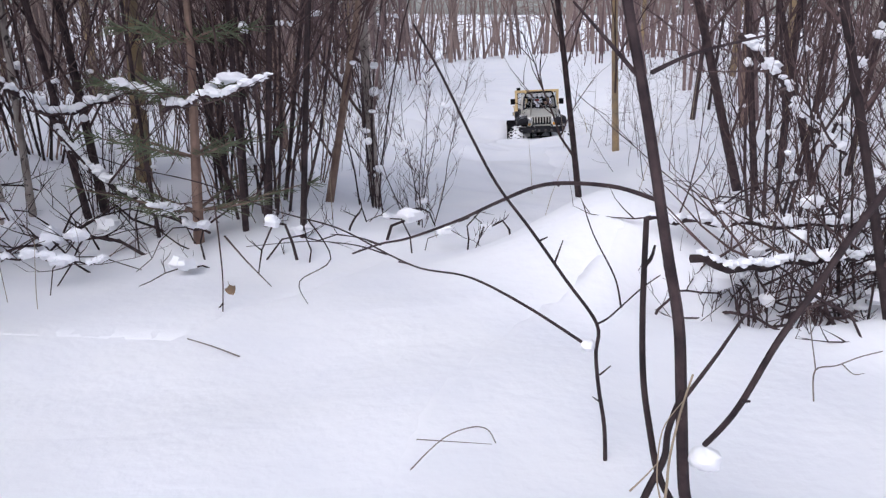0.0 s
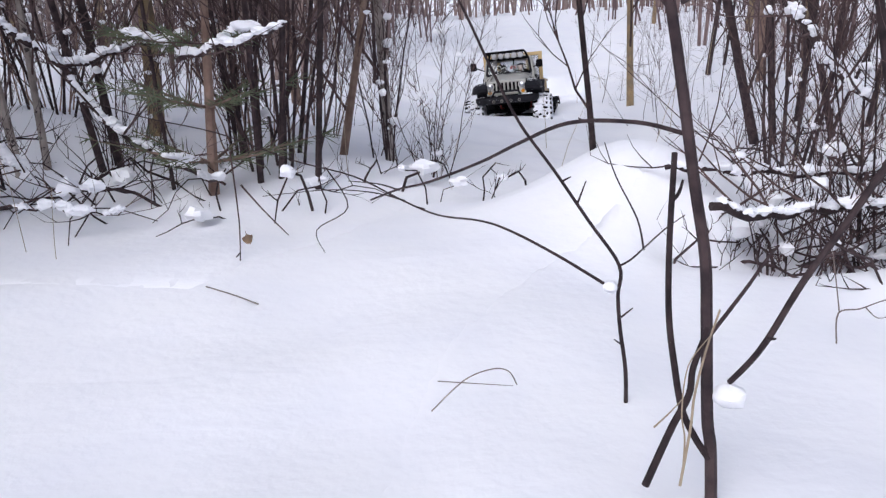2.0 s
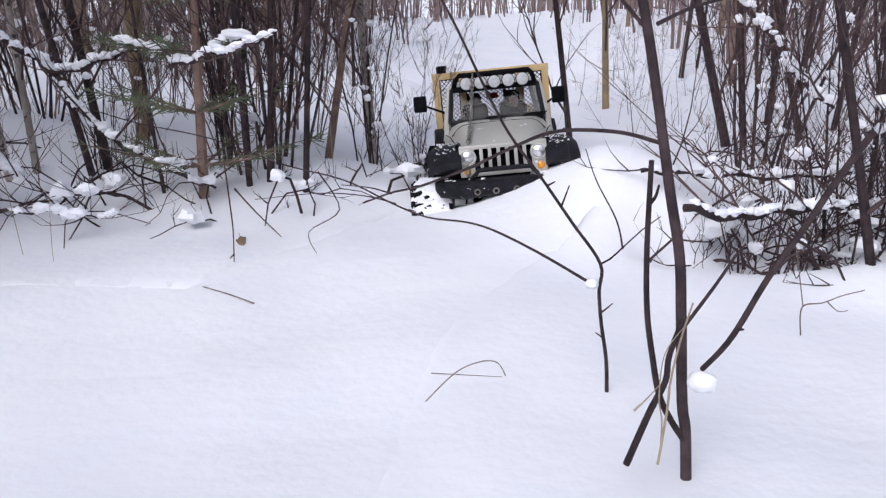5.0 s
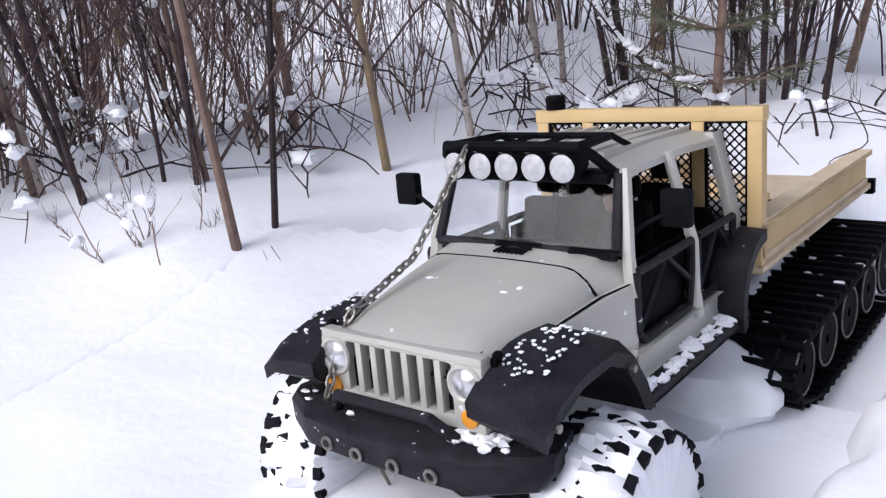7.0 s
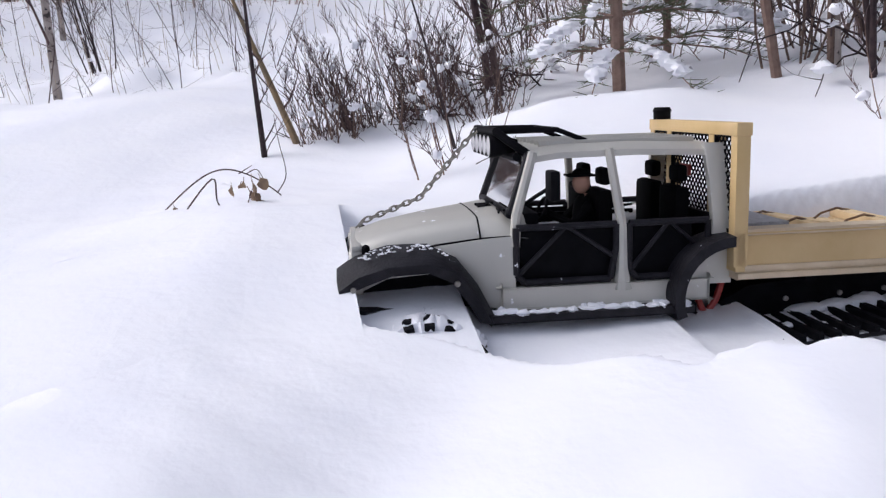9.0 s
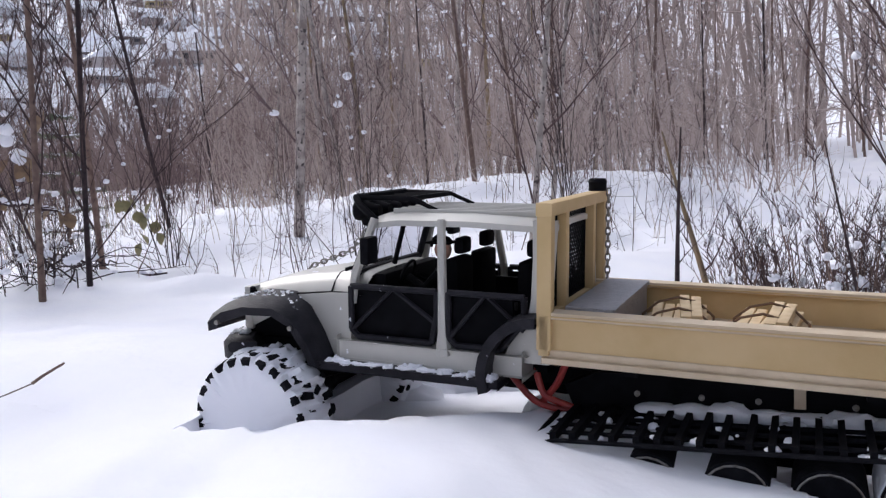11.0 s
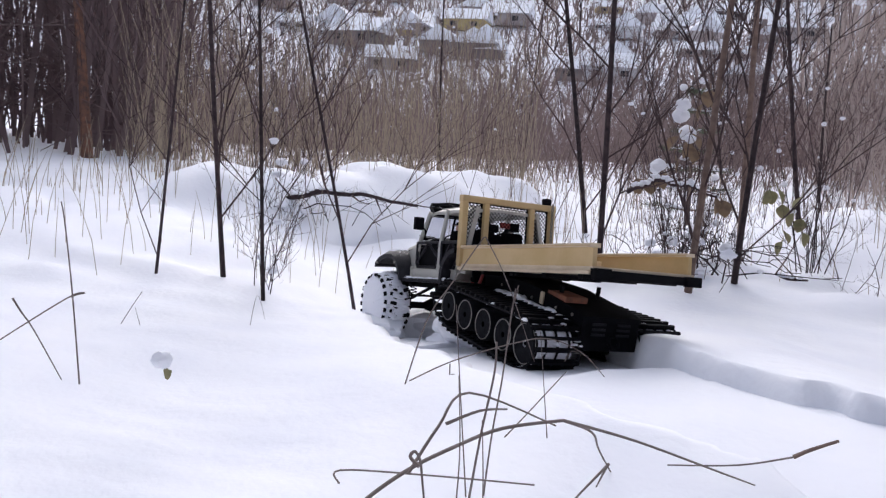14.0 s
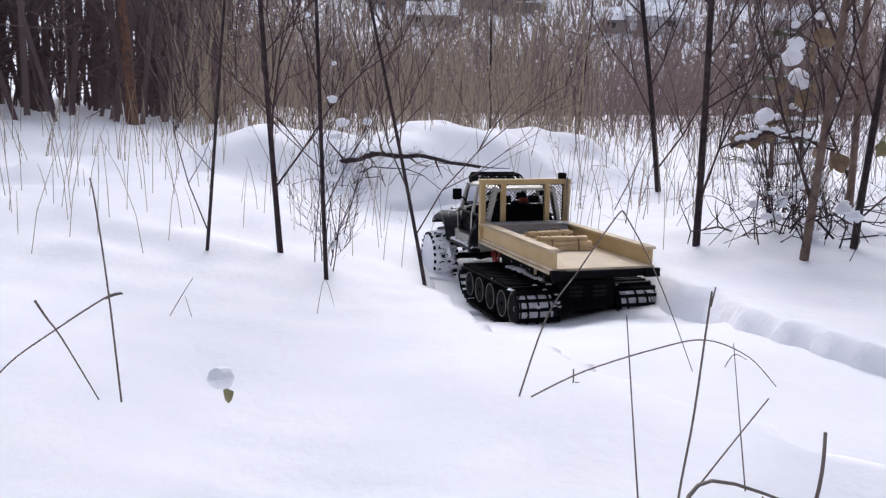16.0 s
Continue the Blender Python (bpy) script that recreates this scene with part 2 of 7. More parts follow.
# ---- mesh building ----
class Shape:
    """Vertices and faces under construction."""

    def __init__(self):
        self.v, self.f = [], []

    def add(self, verts, faces):
        k = len(self.v)
        self.v.extend(tuple(p) for p in verts)
        self.f.extend(tuple(i + k for i in q) for q in faces)
        return self

    def box(self, x0, x1, y0, y1, z0, z1, bevel=0.0, m=None):
        b = min(bevel, 0.45 * min(abs(x1 - x0), abs(y1 - y0), abs(z1 - z0)))
        if b <= 0:
            vs = [(x, y, z) for z in (z0, z1) for y in (y0, y1) for x in (x0, x1)]
            fs = [(0, 2, 3, 1), (4, 5, 7, 6), (0, 1, 5, 4), (2, 6, 7, 3), (0, 4, 6, 2), (1, 3, 7, 5)]
        else:
            bm = bmesh.new()
            bmesh.ops.create_cube(bm, size=1)
            for q in bm.verts:
                q.co = ((x0 + x1) / 2 + q.co.x * (x1 - x0), (y0 + y1) / 2 + q.co.y * (y1 - y0), (z0 + z1) / 2 + q.co.z * (z1 - z0))
            bmesh.ops.bevel(bm, geom=bm.edges[:], offset=b, segments=2, affect="EDGES", profile=0.6)
            bm.verts.index_update()
            vs, fs = [q.co.copy() for q in bm.verts], [[q.index for q in fa.verts] for fa in bm.faces]
            bm.free()
        if m is not None:
            vs = [m @ Vector(p) for p in vs]
        return self.add(vs, fs)

    def tube(self, pts, radii, sides=6, cap=True):
        pts = [Vector(p) for p in pts]
        if not hasattr(radii, "__len__"):
            radii = [radii] * len(pts)
        vs, fs = [], []
        side = None
        for i, p in enumerate(pts):
            d = (pts[min(i + 1, len(pts) - 1)] - pts[max(i - 1, 0)])
            if d.length < 1e-9:
                d = Vector((0, 0, 1))
            d.normalize()
            if side is None:
                side = d.orthogonal().normalized()
            side = (side - d * side.dot(d))
            side = side.normalized() if side.length > 1e-6 else d.orthogonal().normalized()
            up = d.cross(side)
            for k in range(sides):
                a = 2 * math.pi * k / sides
                vs.append(p + (side * math.cos(a) + up * math.sin(a)) * radii[i])
        for i in range(len(pts) - 1):
            for k in range(sides):
                k2 = (k + 1) % sides
                fs.append((i * sides + k, i * sides + k2, (i + 1) * sides + k2, (i + 1) * sides + k))
        if cap:
            fs.append(tuple(range(sides - 1, -1, -1)))
            fs.append(tuple((len(pts) - 1) * sides + k for k in range(sides)))
        return self.add(vs, fs)

    def sheet(self, rows):
        """A grid of points, row by row."""
        n, m = len(rows), len(rows[0])
        return self.add([p for r in rows for p in r], [(i * m + j, i * m + j + 1, (i + 1) * m + j + 1, (i + 1) * m + j) for i in range(n - 1) for j in range(m - 1)])

    def solid(self, outline, axis, a, b):
        """An outline of (u, v) drawn out along an axis from a to b."""
        put = {"x": lambda u, v, w: (w, u, v), "y": lambda u, v, w: (u, w, v), "z": lambda u, v, w: (u, v, w)}[axis]
        n = len(outline)
        vs = [put(u, v, a) for u, v in outline] + [put(u, v, b) for u, v in outline]
        fs = [(i, (i + 1) % n, n + (i + 1) % n, n + i) for i in range(n)] + [tuple(range(n - 1, -1, -1)), tuple(range(n, 2 * n))]
        return self.add(vs, fs)

    def blob(self, c, r, seed=0, rough=0.25, n=8):
        """A lumpy rounded piece."""
        rr = random.Random(seed)
        o = Vector((rr.random() * 9, rr.random() * 9, rr.random() * 9))
        rows = []
        for i in range(n + 1):
            th = math.pi * i / n
            row = []
            for j in range(2 * n + 1):
                ph = math.pi * (j % (2 * n)) / n
                d = Vector((math.sin(th) * math.cos(ph), math.sin(th) * math.sin(ph), math.cos(th)))
                k = 1 + rough * noise.noise(d * 1.7 + o)
                row.append((c[0] + d.x * r[0] * k, c[1] + d.y * r[1] * k, c[2] + d.z * r[2] * k))
            rows.append(row)
        return self.sheet(rows)

    def mesh(self, name, material, smooth=True):
        me = bpy.data.meshes.new(name)
        me.from_pydata(self.v, [], self.f)
        bm = bmesh.new()
        bm.from_mesh(me)
        bmesh.ops.recalc_face_normals(bm, faces=bm.faces)
        bm.to_mesh(me)
        bm.free()
        if smooth:
            me.shade_smooth()
            me.set_sharp_from_angle(angle=radians(38))
        me.materials.append(material)
        return me


def part(name, shape, material, parent, label="", smooth=True):
    ob = new(name, shape.mesh(name, material, smooth))
    ob.parent = parent
    if label:
        ob["label"] = label
    if name in ("snow_load", "snow_dusting", "snow_ridge", "side_twig", "needle_foliage"):
        ob["kind"] = "stuff"
    return ob


def thing(name, shape, material, label, category, group="", kind="", smooth=True):
    return tagged(new(name, shape.mesh(name, material, smooth)), label, category, group, kind)


def root(name, label, category, m=None, group=""):
    ob = tagged(new(name), label, category, group)
    ob.empty_display_size = 0.05
    if m is not None:
        ob.matrix_world = m
    return ob


# ---- the truck's track through the snow ----
WAY_Y = [float(p[1]) for p in GLIDE][::-1]
WAY_X = [float(p[0]) for p in GLIDE][::-1]
WAY_T = STEPS[::-1]


def way_x(y):
    slip = np.interp(y, [-2.9, -2.45, -1.9, -1.45], [0.0, -0.07, -0.11, 0.0])
    return slip + np.interp(y, [-3.6] + WAY_Y + [5.2, 9.0], [-1.25] + WAY_X + [0.62, 0.9])


def extra_width(y):
    """The track is wider where the bogie slid sideways."""
    return np.interp(y, [-2.9, -2.45, -1.9, -1.4], [0.0, 0.06, 0.07, 0.0])


MOUNDS = (  # x, y, height, radius
    (0.20, 1.24, 0.060, 0.16), (0.33, 1.30, 0.075, 0.15), (-0.31, -0.06, 0.027, 0.20), (-0.46, -0.16, -0.012, 0.12), (0.30, 1.08, -0.035, 0.06), (0.47, 1.06, -0.045, 0.10), (0.62, 1.30, 0.06, 0.10), (0.50, 0.98, 0.035, 0.10), (0.82, 1.2, 0.06, 0.12), (0.95, 1.7, 0.12, 0.3), (-0.30, 1.52, 0.05, 0.22), (-0.75, 1.9, 0.08, 0.35), (1.5, 2.6, 0.2, 0.6), (-1.5, 2.8, 0.2, 0.7),
    (-1.30, -3.95, 0.17, 0.45), (-0.75, -3.9, 0.15, 0.30), (-1.9, -4.3, 0.15, 0.5), (-2.6, -4.9, 0.15, 0.7), (-1.9, -0.9, 0.06, 0.5), (-1.4, -2.3, 0.07, 0.4), (-2.3, -2.6, 0.10, 0.5), (-3.4, -2.6, 0.15, 0.8),
    (-0.37, -0.46, 0.03, 0.15),
    (0.06, -0.98, 0.05, 0.14), (-1.2, 0.2, 0.06, 0.25), (-1.35, 0.75, 0.05, 0.3), (-0.9, 0.62, 0.03, 0.2), (-4.5, -1.5, 0.2, 1.0), (-0.3, -3.3, 0.06, 0.6))


RISE_Y = (-3.4, -2.8, -2.45, -2.25, -1.94, -1.53, -1.2, -0.9, -0.4, -0.05, 0.2, 0.6, 0.8, 1.05, 1.5, 2.54, 2.9, 3.45, 4.0, 5.0)
RISE_Z = (-0.07, -0.085, -0.095, -0.075, -0.015, 0.045, 0.062, 0.046, 0.052, 0.008, -0.004, -0.026, -0.016, 0.008, 0.006, -0.01, -0.02, -0.04, -0.06, -0.06)


def scattered_bumps():
    """Snow-covered stumps, tufts and fallen wood away from the trail."""
    rr = random.Random(515)
    out = []
    while len(out) < 520:
        a, r = radians(rr.uniform(-70, 185)), 2.2 + 6.0 * rr.random() ** 1.4
        x, y = -r * math.sin(a), -0.3 + r * math.cos(a)
        if abs(x - float(way_x(y))) < 0.42:
            continue
        w = rr.uniform(0.05, 0.13) * (0.7 + 0.12 * r)
        out.append((x, y, w * rr.uniform(0.12, 0.32), w))
    for _ in range(60):
        w = rr.uniform(0.06, 0.15)
        out.append((rr.uniform(-2.6, 0.0), rr.uniform(-4.5, -3.7), w * rr.uniform(0.2, 0.5), w))
    return np.array(out)


BUMPS = scattered_bumps()


def bumps_at(x, y):
    if x.size == 1:
        q = ((x.ravel()[0] - BUMPS[:, 0]) ** 2 + (y.ravel()[0] - BUMPS[:, 1]) ** 2) / BUMPS[:, 3] ** 2
        return np.sum(BUMPS[:, 2] * np.exp(-(q**1.4))) + np.zeros_like(x)
    z = np.zeros_like(x)
    for bx, by, h, w in BUMPS:
        near = (np.abs(x - bx) < 2.2 * w) & (np.abs(y - by) < 2.2 * w)
        q = ((x[near] - bx) ** 2 + (y[near] - by) ** 2) / w**2
        z[near] += h * np.exp(-(q**1.4))
    return z


def untouched(x, y):
    """The height of the snow before the truck comes."""
    x, y = np.asarray(x, float), np.asarray(y, float)
    r, a = np.hypot(x, y + 0.3), np.degrees(np.arctan2(-x, y + 0.3))
    s = np.interp(a, [-180, -120, -40, 0, 60, 100, 120, 150, 180], [0.02, 0.03, 0.03, 0.012, 0.03, 0.045, 0.045, 0.02, 0.02])
    z = 0.012 * np.sin(2.1 * x + 0.7) * np.cos(1.7 * y + 0.3) + 0.006 * np.sin(5.3 * x + 1.1 * y) + 0.003 * np.sin(9 * x - 7 * y + 1)
    z = z + 0.004 * np.sin(11 * x + 3 * np.sin(2.3 * y + 1)) * np.sin(10 * y + 2.6 * np.sin(3.1 * x)) + 0.0012 * np.sin(41 * x + 5 * np.sin(9 * y)) * np.sin(37 * y + 5 * np.sin(8 * x))
    z = z + 0.0025 * np.sin(23 * x + 4 * np.sin(3 * y)) * np.sin(19 * y + 3 * np.sin(4 * x))
    z = z + s * np.clip(r - 3.5, 0, 14) - 0.03 * np.clip(y - 1.2, 0, 3) * np.exp(-((x - 0.2) ** 2) / 2)
    rough = np.clip((r - 1.6) / 2.5, 0, 1)
    z = z + rough * (0.022 * np.sin(4.1 * x + 2 * np.sin(1.9 * y)) * np.sin(3.7 * y + 2.2 * np.sin(2.3 * x)) + 0.012 * np.sin(8.7 * x + 1.3 * y) * np.cos(7.9 * y - 2 * x) + 0.010 * np.sin(14.3 * x + 3 * np.sin(5.1 * y)) * np.sin(13.1 * y + 3 * np.sin(4.7 * x)))
    z = z + 0.075 * np.tanh(bumps_at(x, y) / 0.075)
    for mx, my, h, w in MOUNDS:
        z = z + h * np.exp(-(((x - mx) ** 2 + (y - my) ** 2) / w**2) ** 1.3)
    z = z + np.interp(y, RISE_Y, RISE_Z) * np.exp(-(((x - way_x(y)) / 0.42) ** 2)) * np.clip((5.6 - y) / 0.5, 0, 1) * np.clip((y + 3.9) / 0.5, 0, 1)
    # the valley and the hillside with the village beyond it
    side = np.interp(a, [-180, -60, 60, 95, 175, 180], [0.6, 0.1, 0.2, 1, 1, 0.6])
    hill = np.interp(r, [0, 18, 45, 90, 200, 420], [0, 0, -4, 5, 40, 105])
    return z + side * np.where(r > 18, hill, 0)


def side_x(y):
    return np.interp(y, [0.0, 0.6, 0.77, 0.95], [-0.60, -0.585, -0.52, -0.40])


def trough(x, y):
    d = np.abs(x - way_x(y)) - 0.012 - extra_width(y) + 0.007 * np.sin(13 * y + 2 * np.sin(7 * y)) * np.sin(9 * x) + 0.004 * np.sin(37 * y + 3 * np.sin(11 * y))
    d = d + 0.009 * np.sin(53 * y + 4 * np.sin(17 * y)) * np.sin(31 * x + 2 * np.sin(23 * y))
    k = np.clip((0.175 - d) / 0.04, 0, 1)
    k = k * k * (3 - 2 * k) * (y < 5.0) * (y > -3.45)
    # where the bogie swings wide of the front wheels
    e = np.clip((0.185 - np.abs(x - side_x(y))) / 0.04, 0, 1) * np.clip((0.93 - y) / 0.05, 0, 1) * np.clip((y - 0.02) / 0.05, 0, 1)
    return np.maximum(k, e)


def ground_z(x, y):
    return untouched(x, y) - 0.11 * trough(x, y)


def snow_ground():
    ang = np.linspace(0, 2 * math.pi, 681)[:-1]
    rad = np.concatenate([[0.02], np.geomspace(0.05, 440, 430)])
    A, R = np.meshgrid(ang, rad)
    X, Y = -0.45 + R * np.cos(A), -0.5 + R * np.sin(A)
    Z = ground_z(X, Y)
    n, m = X.shape
    verts = np.stack([X, Y, Z], -1).reshape(-1, 3)
    i, j = np.meshgrid(np.arange(n - 1), np.arange(m), indexing="ij")
    j2 = (j + 1) % m
    faces = np.stack([i * m + j, i * m + j2, (i + 1) * m + j2, (i + 1) * m + j], -1).reshape(-1, 4)
    me = bpy.data.meshes.new("ground")
    me.from_pydata(verts.tolist(), [], [tuple(range(m - 1, -1, -1))] + faces.tolist())
    me.shade_smooth()
    me.materials.append(SNOW)
    return tagged(new("ground", me), "deep fresh snow over the forest floor", "snow", kind="structure")


snow_ground()

SLABS = []  # pressed snow in the truck's way: (object, y)


SIDE_SLABS = []  # the same where only the bogie passes


def snow_slab(y0, y1, middle=way_x, low=0.0, keep=SLABS):
    rows = []
    for y in np.linspace(y0, y1, 5):
        row = []
        for u in np.linspace(-1, 1, 17):
            x = float(middle(y)) + (0.222 + float(extra_width(y))) * u
            edge = max(0.0, abs(u) - 0.91) / 0.09
            row.append((x, y, float(untouched(x, y)) + 0.0007 - low - 0.004 * edge))
        rows.append(row)
    s = Shape().sheet(rows)
    low = [[(x, y, z - 0.13) for x, y, z in r] for r in rows]
    s.sheet(low)
    s.sheet([rows[0], low[0]])
    s.sheet([rows[-1], low[-1]])
    s.sheet([[r[0] for r in rows], [r[0] for r in low]])
    s.sheet([[r[-1] for r in rows], [r[-1] for r in low]])
    ob = thing("snow_slab", s, SNOW, "loose snow that the truck presses into a trough", "snow", "snow in the track")
    keep.append((ob, (y0 + y1) / 2))


SLAB_EDGES = np.linspace(5.0, -3.45, 86)
for yb, ya in zip(SLAB_EDGES[:-1], SLAB_EDGES[1:]):
    snow_slab(float(ya), float(yb))
for k in range(19):
    snow_slab(-0.03 + 0.053 * k, 0.023 + 0.053 * k, side_x, 0.0008, SIDE_SLABS)



# ---- the truck: x to its right, y ahead, z up ----
TRUCK = root("tracked_model_truck", "silver-grey model truck with tracks at the rear, dusted with snow", "model truck")


def mirrored(outline):
    return [(-u, v) for u, v in reversed(outline)]


def truck_cab():
    # hood, drawn over rising sections from the grille to the cowl
    rows = []
    for y, w, zt in ((0.005, 0.0655, 0.0745), (-0.004, 0.0680, 0.0805), (-0.03, 0.0710, 0.0885), (-0.08, 0.0770, 0.0975), (-0.120, 0.0825, 0.1025)):
        row = []
        for k in range(17):
            u = math.copysign(min(1.0, abs(-1 + k / 8) ** 0.9), -1 + k / 8)
            drop = 0.020 * (max(0.0, abs(u) - 0.68) / 0.32) ** 2 + 0.003 * u * u
            row.append((w * (u if abs(u) < 0.95 else math.copysign(0.965, u)), y, zt - drop))
        row = [(-w, y, zt - 0.020)] + row + [(w, y, zt - 0.020)]
        rows.append(row)
    hood = part("hood", Shape().sheet(rows), PAINT, TRUCK)
    vent = Shape()
    for k in range(7):
        vent.box(-0.012 + 0.004 * k - 0.0011, -0.012 + 0.004 * k + 0.0011, -0.144, -0.130, 0.1036, 0.1058)
    part("hood_vent", vent, BLACK, hood)
    for sx in (-1, 1):
        lat = Shape().box(sx * 0.0705 - 0.0022, sx * 0.0705 + 0.0022, -0.014, -0.006, 0.058, 0.076, 0.001)
        lat.blob((sx * 0.0715, -0.010, 0.077), (0.0035, 0.004, 0.003), 2, 0.1, 5)
        part("hood_latch", lat, BLACK, hood, "black hood latch")
    # body sides below the hood seam, flaring out towards the doors
    for sx in (-1, 1):
        rows = []
        for y, w, zt, zb in ((0.0, 0.0655, 0.0535, 0.030), (-0.03, 0.0705, 0.0675, 0.045), (-0.08, 0.0790, 0.0762, 0.050), (-0.108, 0.0850, 0.0800, 0.036), (-0.122, 0.0885, 0.0818, 0.014), (-0.152, 0.0945, 0.0850, 0.016)):
            rows.append([(sx * (w - 0.014), y, zt), (sx * (w - 0.001), y, zt), (sx * w, y, zt - 0.002), (sx * (w + 0.001), y, (zt + zb) / 2), (sx * w, y, zb), (sx * (w - 0.014), y, zb)])
        side = Shape().sheet(rows)
        side.add(rows[-1], [(0, 1, 2, 3, 4, 5)])
        part("front_side_panel", side, PAINT, TRUCK)
    # cowl: one rounded section behind a dark hood seam
    rows = []
    for y, w, zt in ((-0.1215, 0.0830, 0.1028), (-0.140, 0.0880, 0.1050), (-0.152, 0.0915, 0.1058), (-0.166, 0.0915, 0.1040)):
        row = [(-w, y, zt - 0.022)]
        for k in range(17):
            u = -1 + k / 8
            drop = 0.020 * (max(0.0, abs(u) - 0.68) / 0.32) ** 2 + 0.003 * u * u
            row.append((w * (u if abs(u) < 0.95 else math.copysign(0.965, u)), y, zt - drop))
        rows.append(row + [(w, y, zt - 0.022)])
    part("cowl", Shape().sheet(rows), PAINT, TRUCK)
    for sx in (-1, 1):
        part("seam", Shape().tube([(sx * 0.0660, 0.004, 0.0545), (sx * 0.0714, -0.03, 0.0683), (sx * 0.0774, -0.08, 0.0772), (sx * 0.0832, -0.121, 0.0822), (sx * 0.0925, -0.152, 0.0845)], 0.0011, 5), BLACK, TRUCK)
    part("seam", Shape().tube([(0.0825 * u, -0.1207, 0.1022 - 0.020 * (max(0.0, abs(u) - 0.68) / 0.32) ** 2 - 0.003 * u * u) for u in np.linspace(-0.97, 0.97, 25)], 0.0010, 5), BLACK, TRUCK)
    # grille: a plate with seven slots
    g = Shape()
    xs = [-0.041 + 0.0137 * k for k in range(7)]
    zt, zb = 0.0715, 0.0375
    g.box(-0.069, 0.069, -0.006, 0.004, zt, 0.0785, 0.002)
    g.box(-0.069, 0.069, -0.006, 0.004, 0.0285, zb, 0.002)
    edges = [-0.069] + [e for c in xs for e in (c - 0.0042, c + 0.0042)] + [0.069]
    for a, b in zip(edges[::2], edges[1::2]):
        g.box(a, b, -0.006, 0.0042, zb - 0.001, zt + 0.001, 0.0008)
    grille = part("grille", g, PAINT, TRUCK)
    part("radiator", Shape().box(-0.058, 0.058, -0.016, -0.012, 0.03, 0.076), BLACK, TRUCK)
    for sx in (-1, 1):
        ring = Shape()
        pts = [(sx * 0.056 + 0.0120 * math.cos(a), 0.0045, 0.060 + 0.0120 * math.sin(a)) for a in np.linspace(0, 2 * math.pi, 25)]
        ring.tube(pts, 0.0019, 6, False)
        hl = part("headlight", ring, PAINT, TRUCK, "round headlight in a painted ring")
        lens = Shape()
        rows = [[(sx * 0.056 + r * math.cos(a), 0.0042 + 0.004 * (1 - (r / 0.011) ** 2), 0.060 + r * math.sin(a)) for a in np.linspace(0, 2 * math.pi, 25)] for r in (0.0001, 0.004, 0.008, 0.011)]
        part("lens", lens.sheet(rows), REFLECTOR, hl, "clear headlight glass")
        bulb = Shape().blob((sx * 0.056, 0.0082, 0.060), (0.002, 0.0015, 0.002), 3, 0.0, 5)
        part("bulb", bulb, LAMP_FACE, hl)
        sig = Shape().tube([(sx * 0.0585, 0.002, 0.0385), (sx * 0.0585, 0.0065, 0.0385), (sx * 0.0585, 0.008, 0.0385)], [0.0062, 0.0062, 0.004], 16)
        part("turn_signal", sig, AMBER, TRUCK, "amber turn signal")
    # flared black wings with an open arch
    for sx in (-1, 1):
        outer = [(0.018, 0.040), (0.019, 0.050), (0.000, 0.0625), (-0.030, 0.0705), (-0.070, 0.0715), (-0.096, 0.060), (-0.116, 0.034), (-0.1275, 0.011)]
        inner = [(0.007, 0.038), (0.004, 0.044), (-0.012, 0.050), (-0.032, 0.0565), (-0.066, 0.0575), (-0.087, 0.048), (-0.103, 0.026), (-0.113, 0.008)]
        n = len(outer)
        w = Shape()
        vs, fs = [], []
        for (y, z), (yi, zi) in zip(outer, inner):
            vs += [(sx * 0.066, y, z + 0.007), (sx * 0.108, y, z + 0.003), (sx * 0.120, y * 0.97 - 0.001, z - 0.005), (sx * 0.118, yi, zi), (sx * 0.066, yi, zi)]
        for i in range(n - 1):
            for k in range(5):
                k2 = (k + 1) % 5
                fs.append((i * 5 + k, i * 5 + k2, (i + 1) * 5 + k2, (i + 1) * 5 + k))
        fs += [(0, 1, 2, 3, 4), tuple((n - 1) * 5 + k for k in (4, 3, 2, 1, 0))]
        w.add(vs, fs)
        wing = part("front_wing", w, PLASTIC, TRUCK, "flared black plastic wing with snow on it")
        for y, z in ((0.004, 0.046), (-0.092, 0.047)):
            part("bolt", Shape().tube([(sx * 0.116, y, z), (sx * 0.122, y, z)], 0.0028, 10), STEEL, wing)
        sn = Shape()
        rr = random.Random(4 + sx)
        for k in range(60):
            y = rr.uniform(-0.085, 0.0)
            z = float(np.interp(y, [p[0] for p in outer[::-1]], [p[1] for p in outer[::-1]])) + 0.003
            sn.blob((sx * rr.uniform(0.072, 0.106), y, z + 0.0035), (rr.uniform(0.0006, 0.0022), rr.uniform(0.0006, 0.0026), 0.0008), k, 0.7, 4)
        part("snow_dusting", sn, SNOW, wing, "crumbs of snow on the wing")
        # inner arch
        part("inner_arch", Shape().box(sx * 0.030, sx * 0.064, -0.130, -0.002, 0.022, 0.060, 0.004), BLACK, TRUCK)
    # windscreen
    def ws(u, v):
        return (u * (0.081 - 0.006 * v), -0.150 - 0.020 * v, 0.104 + 0.056 * v)

    fr = Shape()
    for a, b in (((-1, 0), (1, 0)), ((-1, 1), (1, 1)), ((-1, 0), (-1, 1)), ((1, 0), (1, 1))):
        fr.tube([ws(*a), ws(*b)], 0.0042, 8)
    frame_ob = part("windscreen_frame", fr, PLASTIC, TRUCK)
